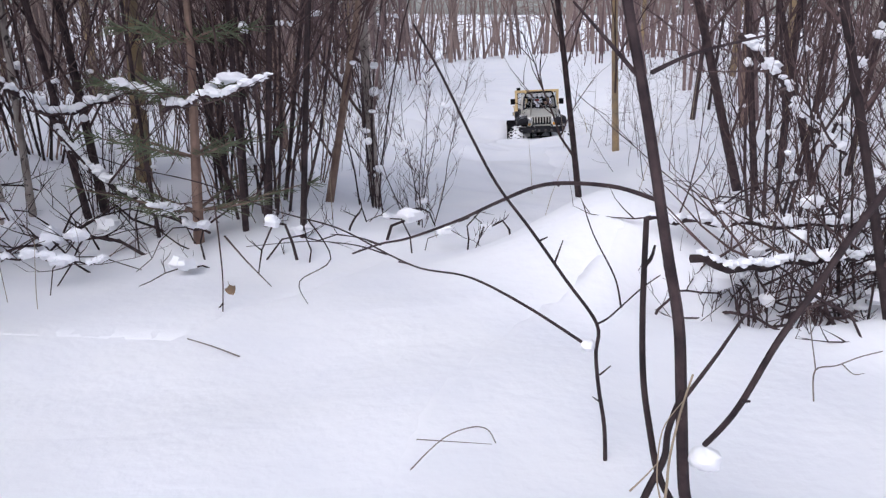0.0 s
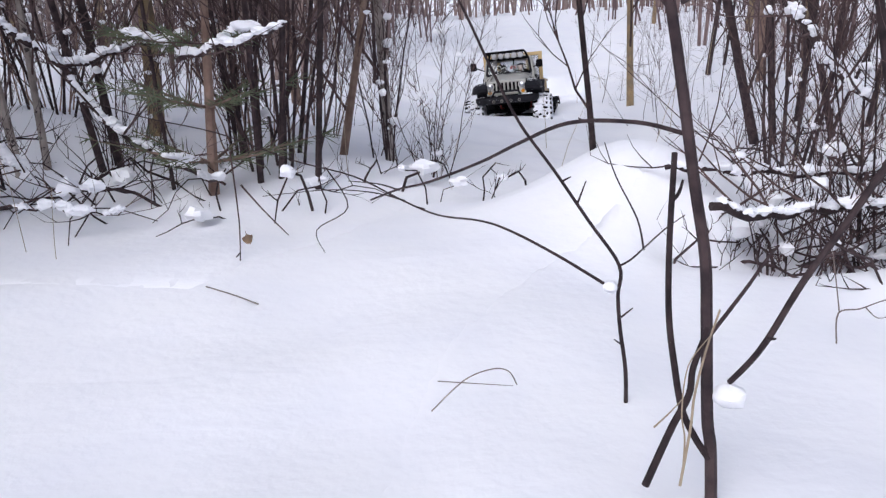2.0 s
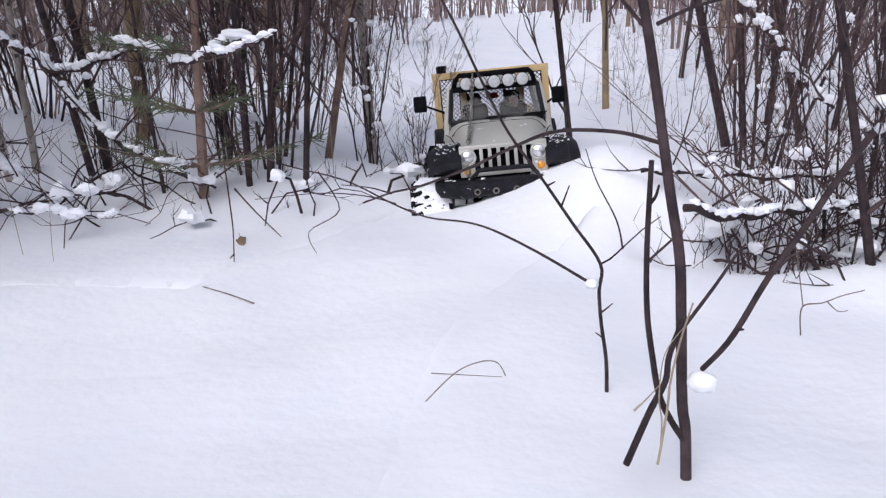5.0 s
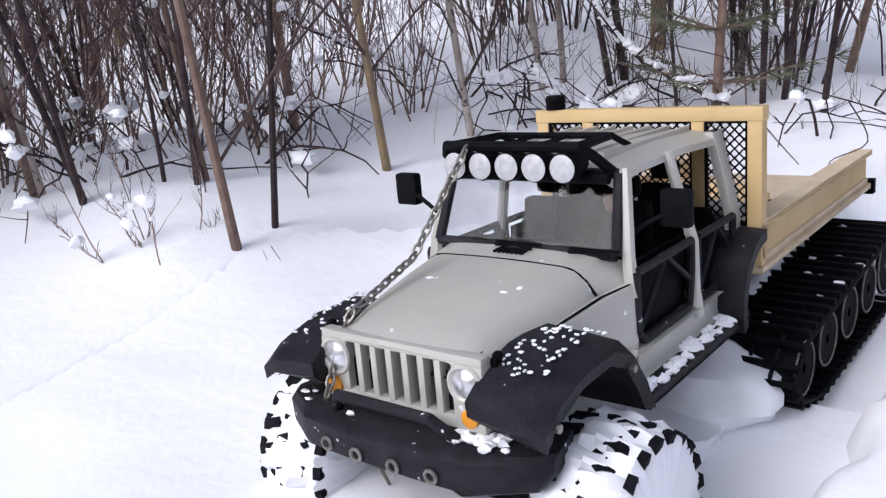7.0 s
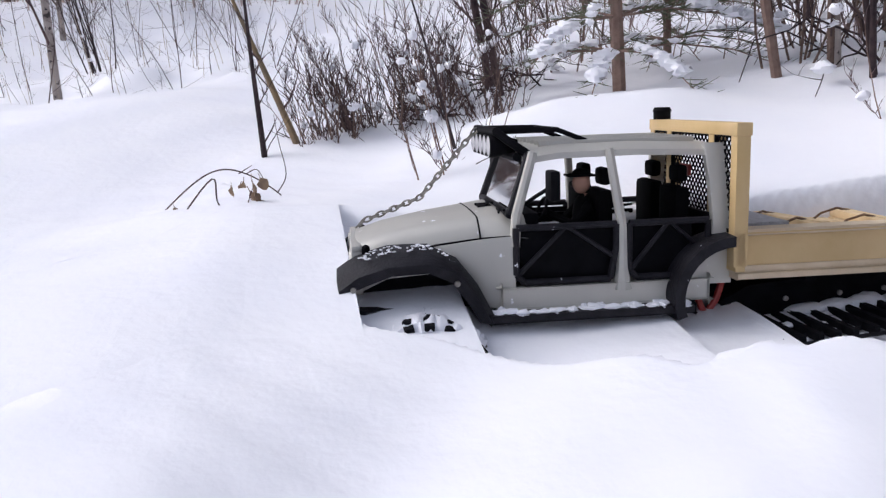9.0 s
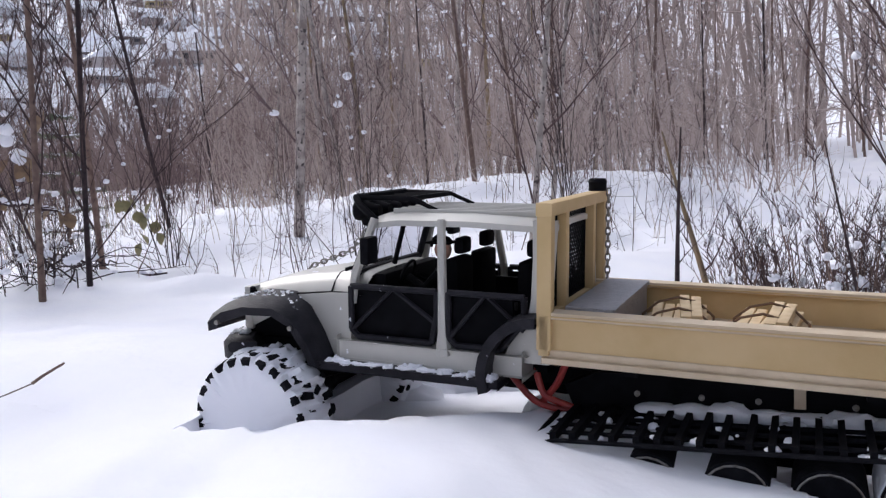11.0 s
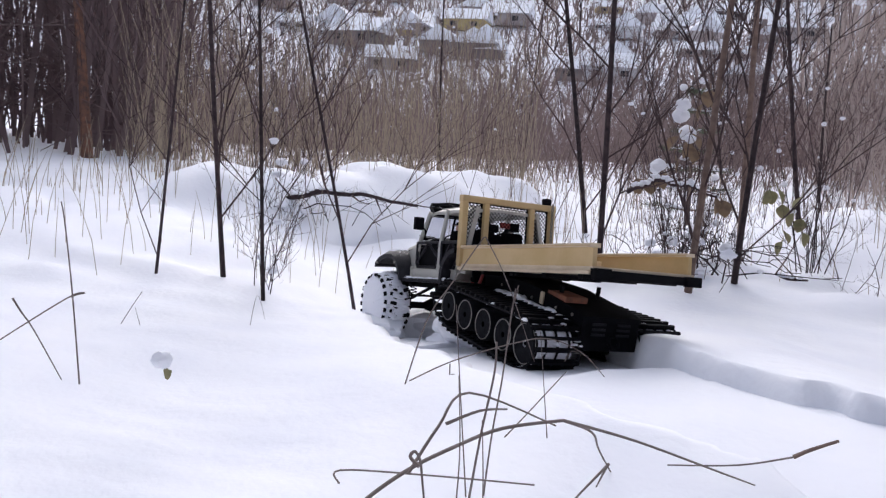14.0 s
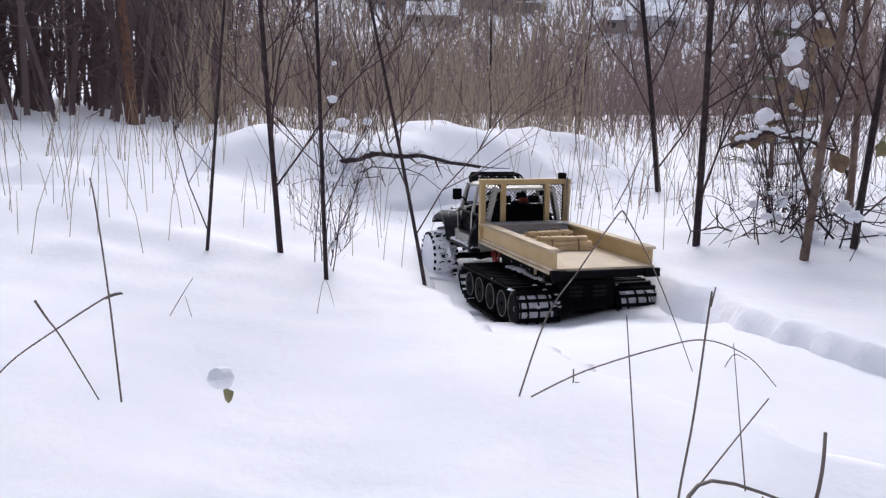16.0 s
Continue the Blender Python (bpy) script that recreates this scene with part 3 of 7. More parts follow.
    for sx in (-1, 1):
        part("front_pillar", Shape().tube([(sx * 0.0915, -0.152, 0.074), (sx * 0.0880, -0.155, 0.104), (sx * 0.078, -0.174, 0.163)], [0.0055, 0.0050, 0.0045], 8), PAINT, TRUCK)
    gl_ = part("windscreen", Shape().sheet([[ws(u, v) for u in (-0.96, 0, 0.96)] for v in (0.04, 0.96)]), GLASS, TRUCK, "clear windscreen glass")
    gl_.visible_shadow = False
    part("screen_post", Shape().tube([(-0.018, -0.166, 0.107), (-0.018, -0.180, 0.158)], 0.0028, 6), BLACK, TRUCK)
    for x0 in (-0.045, 0.02):
        wp = Shape().tube([(x0, -0.145, 0.106), (x0 - 0.018, -0.143, 0.1085), (x0 - 0.036, -0.139, 0.1065)], [0.0022, 0.0018, 0.0012], 6)
        wp.box(x0 - 0.042, x0 - 0.002, -0.1445, -0.142, 0.1085, 0.1105)
        part("wiper", wp, BLACK, TRUCK, "black wiper")
    # roof with ribs
    r = Shape()
    rows = []
    for y, z in ((-0.166, 0.1625), (-0.172, 0.167), (-0.20, 0.1705), (-0.28, 0.1715), (-0.352, 0.1685), (-0.370, 0.1645)):
        rows.append([(0.0765 * u, y, z - 0.004 * abs(u) ** 3 - (0.0045 if abs(u) > 0.99 else 0)) for u in np.linspace(-1, 1, 13)])
    r.sheet(rows)
    r.sheet([[(x, y, z - 0.006) for x, y, z in q] for q in rows])
    r.sheet([[(x, y, z) for x, y, z in (q[0] for q in rows)], [(x, y, z - 0.006) for x, y, z in (q[0] for q in rows)]])
    r.sheet([[(x, y, z) for x, y, z in (q[-1] for q in rows)], [(x, y, z - 0.006) for x, y, z in (q[-1] for q in rows)]])
    r.sheet([rows[-1], [(x, y, z - 0.006) for x, y, z in rows[-1]]])
    r.sheet([rows[0], [(x, y, z - 0.006) for x, y, z in rows[0]]])
    roof = part("roof", r, PAINT, TRUCK)
    for k in range(7):
        x = -0.054 + 0.018 * k
        part("roof_rib", Shape().box(x - 0.0022, x + 0.0022, -0.345, -0.185, 0.1665, 0.1726, 0.001), PAINT, roof)
    # sides: sill, door posts and rear quarter
    for sx in (-1, 1):
        part("sill", Shape().box(sx * 0.066, sx * 0.0965, -0.345, -0.138, 0.014, 0.035, 0.005), PAINT, TRUCK)
        part("middle_post", Shape().tube([(sx * 0.0925, -0.259, 0.028), (sx * 0.0935, -0.2585, 0.050), (sx * 0.0935, -0.258, 0.090), (sx * 0.0765, -0.250, 0.164)], [0.010, 0.0058, 0.0050, 0.0046], 8), PAINT, TRUCK)
        rows = []
        for z, w, ya in ((0.028, 0.0945, -0.322), (0.055, 0.0950, -0.334), (0.076, 0.0950, -0.349), (0.092, 0.0935, -0.351), (0.130, 0.0850, -0.350), (0.166, 0.0770, -0.347)):
            rows.append([(sx * (w - 0.009), ya, z), (sx * (w - 0.001), ya, z), (sx * w, ya - 0.002, z), (sx * w, -0.370, z), (sx * (w - 0.009), -0.371, z), (sx * (w - 0.009), ya, z)])
        part("rear_quarter", Shape().sheet(rows), PAINT, TRUCK)
        rw = Shape()
        arc = [1.9 * k / 9 for k in range(10)]
        ring = [[(sx * 0.078, -0.363 + 0.062 * math.sin(q), 0.018 + 0.062 * math.cos(q)), (sx * 0.119, -0.363 + 0.060 * math.sin(q), 0.018 + 0.060 * math.cos(q)), (sx * 0.119, -0.363 + 0.050 * math.sin(q), 0.018 + 0.050 * math.cos(q)), (sx * 0.078, -0.363 + 0.050 * math.sin(q), 0.018 + 0.050 * math.cos(q)), (sx * 0.078, -0.363 + 0.062 * math.sin(q), 0.018 + 0.062 * math.cos(q))] for q in arc]
        rw.sheet(ring)
        part("rear_wing", rw, PLASTIC, TRUCK, "flared black plastic rear wing")
        # step bar with snow
        st = part("side_step", Shape().box(sx * 0.088, sx * 0.115, -0.325, -0.124, 0.005, 0.013, 0.002), PLASTIC, TRUCK)
        sn = Shape()
        rr = random.Random(9 + sx)
        for k in range(46):
            sn.blob((sx * rr.uniform(0.098, 0.113), rr.uniform(-0.320, -0.126), 0.0135), (rr.uniform(0.002, 0.006), rr.uniform(0.003, 0.011), rr.uniform(0.001, 0.0035)), k, 0.7, 5)
        part("snow_dusting", sn, SNOW, st, "snow lying on the step")
        # tube doors
        for y0, y1, slope in ((-0.153, -0.252, 0), (-0.265, -0.345, 1)):
            x = sx * 0.0945
            low, top = 0.039, 0.0925
            yb = y1 + (0.018 if slope else 0)
            d = Shape()
            loop = [(x, y0, top), (x, y0, low + 0.008), (x, y0 - 0.008, low), (x, yb + 0.006, low), (x, y1, low + 0.03), (x, y1, top), (x, y0, top)]
            for a, b in zip(loop[:-1], loop[1:]):
                d.tube([a, b], 0.0034, 8)
            d.tube([(x, y0, low + 0.006), (x, (y0 + y1) / 2, top), (x, y1, low + 0.02)], 0.0028, 6)
            dr = part("tube_door", d, PLASTIC, TRUCK, "black tubular door with a diagonal brace")
            part("door_skin", Shape().box(sx * 0.0865, sx * 0.0885, y1 + (0.014 if slope else 0.0), y0, low, top - 0.004), BLACK, dr)
        part("side_panel_inner", Shape().box(sx * 0.066, sx * 0.070, -0.325, -0.16, 0.03, 0.085), BLACK, TRUCK)
    # mirrors
    for sx, mx, my, mz in ((-1, -0.112, -0.186, 0.134), (1, 0.132, -0.176, 0.140)):
        m = Shape().box(mx - 0.0115, mx + 0.0115, my - 0.004, my + 0.006, mz - 0.014, mz + 0.014, 0.003)
        mi = part("door_mirror", m, BLACK, TRUCK, "black door mirror")
        part("mirror_arm", Shape().tube([(mx, my, mz), (sx * 0.09, my + 0.012, 0.122), (sx * 0.0835, -0.166, 0.115)], 0.002, 6), BLACK, mi)
    # lamp bar
    bar = Shape()
    zc = 0.169
    bar.tube([(-0.071, -0.172, 0.160), (-0.066, -0.150, 0.176), (-0.060, -0.142, 0.1835), (0.060, -0.142, 0.1835), (0.066, -0.150, 0.176), (0.071, -0.172, 0.160)], 0.0042, 8)
    bar.tube([(-0.072, -0.160, 0.1585), (0.072, -0.160, 0.1585)], 0.0045, 8)
    bar.tube([(-0.060, -0.142, 0.1835), (-0.052, -0.205, 0.183), (0.052, -0.205, 0.183), (0.060, -0.142, 0.1835)], 0.003, 6)
    for x in (-0.045, -0.015, 0.015, 0.045):
        bar.tube([(x, -0.150, 0.182), (x, -0.205, 0.183)], 0.002, 6)
    for x in (-0.052, 0.052):
        bar.tube([(x, -0.205, 0.183), (x, -0.235, 0.171)], 0.0025, 6)
    lb = part("lamp_bar", bar, BLACK, TRUCK, "black roof lamp bar")
    for k in range(5):
        x = -0.048 + 0.024 * k
        lamp = part("spotlight", Shape().tube([(x, -0.165, zc), (x, -0.146, zc), (x, -0.1385, zc), (x, -0.136, zc)], [0.006, 0.0112, 0.0116, 0.0105], 16), BLACK, TRUCK, "round roof spotlight")
        rows = [[(x + r_ * math.cos(a), -0.1358 + 0.002 * (1 - (r_ / 0.0102) ** 2), zc + r_ * math.sin(a)) for a in np.linspace(0, 2 * math.pi, 19)] for r_ in (0.0001, 0.004, 0.008, 0.0102)]
        part("lens", Shape().sheet(rows), LAMP_FACE, lamp, "white lamp glass")
    # bumper
    b = Shape()
    rows = []
    for x, y, zt_, zb_ in ((-0.112, -0.004, 0.024, 0.010), (-0.104, 0.008, 0.025, 0.000), (-0.070, 0.026, 0.025, -0.003), (-0.03, 0.032, 0.026, 0.000), (0.03, 0.032, 0.026, 0.000), (0.070, 0.026, 0.025, -0.003), (0.104, 0.008, 0.025, 0.000), (0.112, -0.004, 0.024, 0.010)):
        rows.append([(x * 0.94, y - 0.034, zt_), (x, y - 0.004, zt_ - 0.001), (x, y + 0.001, zt_ - 0.005), (x, y, zb_ + 0.003), (x, y - 0.005, zb_), (x * 0.94, y - 0.034, zb_ + 0.003), (x * 0.94, y - 0.034, zt_)])
    b.sheet(rows)
    b.add(rows[0][:6], [(0, 1, 2, 3, 4, 5)])
    b.add(rows[-1][:6], [(5, 4, 3, 2, 1, 0)])
    bum = part("front_bumper", b, PLASTIC, TRUCK, "angular black front bumper with snow")
    part("bull_bar", Shape().tube([(-0.052, 0.012, 0.026), (-0.040, 0.022, 0.041), (0.040, 0.022, 0.041), (0.052, 0.012, 0.026)], 0.004, 8), PLASTIC, bum)
    for x in (-0.045, -0.016, 0.016, 0.045):
        part("tow_eye", Shape().tube([(x + 0.0042 * math.cos(a), 0.0345 - max(0.0, abs(x) - 0.03) * 0.15, 0.0085 + 0.0042 * math.sin(a)) for a in np.linspace(0, 2 * math.pi, 13)], 0.0013, 6, False), STEEL, bum)
    sn = Shape()
    rr = random.Random(21)
    for k in range(24):
        x = rr.uniform(-0.1, 0.1) if k > 14 else rr.uniform(-0.078, -0.045)
        q = (0.0045 if k <= 14 else 0.0022)
        sn.blob((x, rr.uniform(0.004, 0.022) - abs(x) * 0.1, 0.0265), (q * rr.uniform(0.6, 1.6), q * rr.uniform(0.6, 1.4), q * rr.uniform(0.3, 0.8)), k, 0.7, 5)
    part("snow_dusting", sn, SNOW, bum, "snow caught on the bumper")
    sn = Shape()
    for k in range(16):
        sn.blob((rr.uniform(-0.05, 0.05), rr.uniform(-0.14, -0.06), 0.0), (rr.uniform(0.0015, 0.005), rr.uniform(0.0015, 0.0035), 0.0008), k, 0.5, 4)
        v0 = len(sn.v) - 5 * 9
        for i in range(v0, len(sn.v)):
            x, y, z = sn.v[i]
            sn.v[i] = (x, y, z + float(np.interp(-y, [0, 0.03, 0.08, 0.125, 0.15], [0.081, 0.088, 0.097, 0.1025, 0.1045])) - 0.0005)
    part("snow_patches", sn, SNOW, TRUCK, "thin patches of snow on the hood")
    # floor pan, dashboard, seats, steering wheel
    part("floor_pan", Shape().box(-0.066, 0.066, -0.36, -0.02, 0.012, 0.022), BLACK, TRUCK)
    part("rear_wall", Shape().box(-0.070, 0.070, -0.361, -0.356, 0.022, 0.095), BLACK, TRUCK)
    part("dashboard", Shape().box(-0.070, 0.070, -0.182, -0.166, 0.06, 0.104, 0.005), BLACK, TRUCK)
    part("steering_wheel", Shape().tube([(-0.036 + 0.014 * math.cos(a), -0.192 - 0.005 * math.sin(a), 0.102 + 0.012 * math.sin(a)) for a in np.linspace(0, 2 * math.pi, 17)], 0.0018, 6, False), BLACK, TRUCK)
    for y in (-0.235, -0.315):
        for x in (-0.036, 0.036):
            s = Shape().box(x - 0.024, x + 0.024, y - 0.014, y + 0.036, 0.03, 0.058, 0.006)
            s.box(x - 0.024, x + 0.024, y - 0.026, y - 0.010, 0.045, 0.122, 0.006)
            seat = part("seat", s, CLOTH, TRUCK, "black seat")
            part("headrest", Shape().box(x - 0.013, x + 0.013, y - 0.028, y - 0.016, 0.125, 0.143, 0.005), CLOTH, seat)
    # tow chain from the bumper to the lamp bar
    pts = []
    a, b_ = Vector((0.058, 0.014, 0.036)), Vector((0.036, -0.140, 0.186))
    mid = Vector((0.050, -0.04, 0.098))
    way = [a, Vector((0.056, 0.004, 0.060)), Vector((0.052, -0.01, 0.086)), Vector((0.049, -0.045, 0.099)), Vector((0.046, -0.075, 0.111)), b_]
    dist = [0]
    for p, q in zip(way[:-1], way[1:]):
        dist.append(dist[-1] + (q - p).length)
    total, step, k = dist[-1], 0.0078, 0
    ch = Shape()
    u = 0.0
    while u < total:
        p = Vector([float(np.interp(u, dist, [w[i] for w in way])) for i in range(3)])
        q = Vector([float(np.interp(min(u + 0.002, total), dist, [w[i] for w in way])) for i in range(3)])
        d = (q - p)
        d = d.normalized() if d.length > 0 else Vector((0, 0, 1))
        s = d.cross(Vector((1, 0.3, 0))).normalized()
        if k % 2:
            s = d.cross(s)
        ch.tube([p + d * 0.0055 * math.cos(t) + s * 0.0028 * math.sin(t) for t in np.linspace(0, 2 * math.pi, 11)], 0.0011, 5, False)
        u += step
        k += 1
    part("tow_chain", ch, STEEL, TRUCK, "steel chain from bumper to lamp bar")
    # running gear under the cab
    part("front_axle", Shape().tube([(-0.10, -0.058, -0.049), (-0.02, -0.058, -0.049), (0.0, -0.058, -0.047), (0.02, -0.058, -0.049), (0.10, -0.058, -0.049)], [0.008, 0.008, 0.016, 0.009, 0.008], 10), BLACK, TRUCK)
    part("chassis_rail", Shape().box(-0.04, -0.03, -0.44, 0.0, -0.006, 0.012), BLACK, TRUCK)
    part("chassis_rail", Shape().box(0.03, 0.04, -0.44, 0.0, -0.006, 0.012), BLACK, TRUCK)
    for sx in (-1, 1):
        part("suspension_link", Shape().tube([(sx * 0.05, -0.055, -0.032), (sx * 0.045, -0.17, 0.004)], 0.004, 8), BLACK, TRUCK)
        sp = Shape().tube([(sx * 0.045 + 0.008 * math.cos(t), -0.050 + 0.008 * math.sin(t), -0.025 + 0.0012 * t) for t in np.linspace(0, 2 * math.pi * 7, 85)], 0.0013, 5)
        part("coil_spring", sp, BLACK, TRUCK)
        part("steering_arm", Shape().tube([(sx * 0.07, -0.03, -0.028), (0, -0.022, -0.026)], 0.003, 6), BLACK, TRUCK)


truck_cab()


def front_wheel(sx):
    """A lugged tyre, packed with snow; its own space is centred on the hub."""
    w = new("front_wheel")
    w.parent, w.empty_display_size = TRUCK, 0.02
    w["label"] = "chunky front wheel packed with snow"
    R, h = 0.065, 0.031
    prof = [(-h, 0.040), (-h, R - 0.009), (-h * 0.8, R - 0.002), (0, R), (h * 0.8, R - 0.002), (h, R - 0.009), (h, 0.040)]
    s = Shape()
    s.sheet([[(x, r * math.cos(a), r * math.sin(a)) for a in np.linspace(0, 2 * math.pi, 41)] for x, r in prof])
    part("tyre", s, RUBBER, w, "black rubber tyre")
    lugs = Shape()
    for k in range(22):
        for sd in (-1, 1):
            a = 2 * math.pi * (k + (0.5 if sd > 0 else 0)) / 22
            m = pose(0, 0, 0, math.degrees(a)) @ pose(sd * h * 0.55, 0, R + 0.0015, 0, 0, sd * 18)
            lugs.box(-h * 0.08, h * 0.42, -0.0040, 0.0040, -0.004, 0.0035, 0.0, m)
            m = pose(0, 0, 0, math.degrees(a) + 8) @ pose(sd * h * 0.2, 0, R + 0.0015, 0, 0, sd * 24)
            lugs.box(-h * 0.18, h * 0.18, -0.0034, 0.0034, -0.004, 0.0033, 0.0, m)
            # shoulder blocks running down the side wall
            m = pose(0, 0, 0, math.degrees(a)) @ pose(sd * h * 0.94, 0, R - 0.004, 0, sd * 16, 0)
            lugs.box(-h * 0.10, h * 0.10, -0.0046, 0.0046, -0.009 - 0.004 * (k % 2), 0.0065, 0.0, m)
    part("tread", lugs, RUBBER, w)
    # one shell of packed snow over the hub, the side walls and between the lugs
    rows = []
    shell = [(0.0005, 1.04), (0.018, 1.07), (0.036, 1.09), (0.048, 1.07), (0.0545, 1.05), (0.0610, 1.01), (0.0668, 0.92), (0.0700, 0.62), (0.0708, 0.30), (0.0708, 0.0)]
    for r, x in [(r, -x) for r, x in shell] + [(r, x) for r, x in shell[-2::-1]]:
        row = []
        for i, a in enumerate(np.linspace(0, 2 * math.pi, 145)):
            ca, sa = math.cos(a), math.sin(a)
            k = noise.noise(Vector((ca * 3 + sx, sa * 3, x * 2.1))) + 0.9 * noise.noise(Vector((ca * 12, sa * 12 + sx, x * 5.3))) + 0.6 * noise.noise(Vector((ca * 31, sa * 31 + sx, x * 9.1)))
            q = r + (0.0068 * k if r > 0.053 else 0.0)
            row.append((h * x + math.copysign(0.0030 * k, x) * (r < 0.064) * min(1.0, r / 0.056) ** 3, q * ca, q * sa))
        rows.append(row)
    part("packed_snow", Shape().sheet(rows), SNOW, w, "snow packed into the wheel and its tread")
    return w


def snow_heap(cx, cy, cz, rx, ry, rz, seed):
    s = Shape().blob((cx, cy, cz), (rx, ry, rz), seed, 0.3, 14)
    part("wheel_snow", s, SNOW, TRUCK, "powder snow heaped against the wheel")


snow_heap(-0.118, 0.005, -0.098, 0.055, 0.060, 0.034, 1)
snow_heap(0.118, 0.005, -0.098, 0.055, 0.060, 0.034, 2)
snow_heap(0.0, -0.010, -0.095, 0.085, 0.055, 0.032, 3)
snow_heap(-0.135, -0.075, -0.106, 0.045, 0.095, 0.030, 4)
snow_heap(0.135, -0.075, -0.106, 0.045, 0.095, 0.030, 5)
snow_heap(0.0, -0.30, -0.104, 0.13, 0.10, 0.026, 6)
snow_heap(-0.06, -0.350, -0.082, 0.075, 0.055, 0.046, 7)
snow_heap(0.06, -0.350, -0.082, 0.075, 0.055, 0.046, 8)

WHEELS = [(front_wheel(-1), -0.120), (front_wheel(1), 0.120)]


def lattice(s, x0, x1, z0, z1, y, pitch=0.0085, r=0.0009):
    """Expanded-metal mesh in an upright panel."""
    for sg in (1, -1):
        c = -(z1 - z0) - (x1 - x0)
        while c < (x1 - x0) + (z1 - z0):
            pts = []
            for x in (x0, x1):
                z = z0 + (x - x0 - c) * sg * 1.0 if sg > 0 else z1 - (x - x0 - c)
                pts.append((x, z))
            (xa, za), (xb, zb) = pts
            ta, tb = 0.0, 1.0
            dz = zb - za
            if abs(dz) > 1e-9:
                t0, t1 = sorted(((z0 - za) / dz, (z1 - za) / dz))
                ta, tb = max(ta, t0), min(tb, t1)
            if tb - ta > 0.01:
                s.tube([(xa + (xb - xa) * ta, y, za + dz * ta), (xa + (xb - xa) * tb, y, za + dz * tb)], r, 4, False)
            c += pitch


def truck_bed():
    W = 0.113
    bed = new("cargo_bed")
    bed.parent, bed.empty_display_size = TRUCK, 0.02
    bed["label"] = "tan wooden cargo bed with low side walls"
    part("bed_floor", Shape().box(-W + 0.004, W - 0.004, -0.790, -0.366, 0.040, 0.047, 0.001), PLY_EDGE, bed, "pale board floor dusted with snow")
    for sx in (-1, 1):
        w = Shape()
        x0, x1 = sx * (W - 0.020), sx * W
        w.box(x0, x1, -0.785, -0.368, 0.0775, 0.0835, 0.0008)
        w.box(x0, x1, -0.785, -0.368, 0.0345, 0.0400, 0.0008)
        part("wall_flange", w, PLY_EDGE, bed, "pale flanges of the side wall")
        part("side_wall", Shape().box(sx * (W - 0.014), sx * (W - 0.006), -0.785, -0.368, 0.040, 0.0775, 0.0005), PLY, bed)
        part("edge_line", Shape().box(sx * (W - 0.0215), sx * (W + 0.0015), -0.784, -0.369, 0.0795, 0.0805), PLY, bed)
    part("rear_sill", Shape().box(-W, W, -0.797, -0.790, 0.028, 0.042, 0.001), BLACK, bed)
    for sx in (-1, 1):
        part("corner_bracket", Shape().box(sx * (W - 0.03), sx * (W + 0.002), -0.803, -0.792, 0.026, 0.043, 0.001), BLACK, bed)
    for y in (-0.45, -0.55, -0.65, -0.75):
        part("cross_member", Shape().box(-W + 0.01, W - 0.01, y - 0.006, y + 0.006, 0.027, 0.0345), BLACK, bed)
    # headboard: posts, beams and wire mesh
    y0, y1 = -0.377, -0.363
    G = 0.114
    posts = [(-G, -G + 0.013), (-0.062, -0.050), (0.050, 0.062), (G - 0.013, G)]
    for a, b in posts:
        part("headboard_post", Shape().box(a, b, y0, y1, 0.047, 0.176, 0.001), PLY, bed)
    part("headboard_beam", Shape().box(-G - 0.001, G + 0.001, y0 - 0.001, y1 + 0.001, 0.1735, 0.186, 0.001), PLY, bed)
    part("headboard_panel", Shape().box(-G, G, y0 + 0.002, y1 - 0.002, 0.042, 0.081, 0.001), PLY, bed)
    for (a0, a1), (b0, b1) in zip(posts[:-1], posts[1:]):
        f = Shape()
        xa, xb, za, zb = a1, b0, 0.081, 0.1735
        for p, q in (((xa, za), (xb, za)), ((xa, zb), (xb, zb)), ((xa, za), (xa, zb)), ((xb, za), (xb, zb))):
            f.tube([(p[0], -0.366, p[1]), (q[0], -0.366, q[1])], 0.0028, 4)
        fr = part("mesh_frame", f, BLACK, bed)
        m = Shape()
        lattice(m, xa, xb, za, zb, -0.367)
        part("wire_mesh", m, BLACK, fr, "black expanded-metal mesh")
    part("tail_lamp", Shape().box(-0.012, 0.012, -0.362, -0.358, 0.128, 0.140, 0.001), RED_HOSE, bed, "dark red lamp behind the mesh")
    bc = Shape().tube([(0.095, -0.370, 0.186), (0.095, -0.370, 0.194), (0.095, -0.370, 0.196), (0.095, -0.370, 0.2)], [0.010, 0.010, 0.011, 0.009], 14)
    part("beacon", bc, BLACK, bed, "small black beacon")
    ch = Shape()
    for k in range(14):
        z = 0.184 - 0.0075 * k
        s = Vector((1, 0, 0)) if k % 2 else Vector((0, 1, 0))
        ch.tube([Vector((0.104, -0.381, z)) + Vector((0, 0, 1)) * 0.005 * math.cos(t) + s * 0.0026 * math.sin(t) for t in np.linspace(0, 2 * math.pi, 11)], 0.0010, 5, False)
    part("hanging_chain", ch, STEEL, bed, "steel chain on the headboard")


truck_bed()



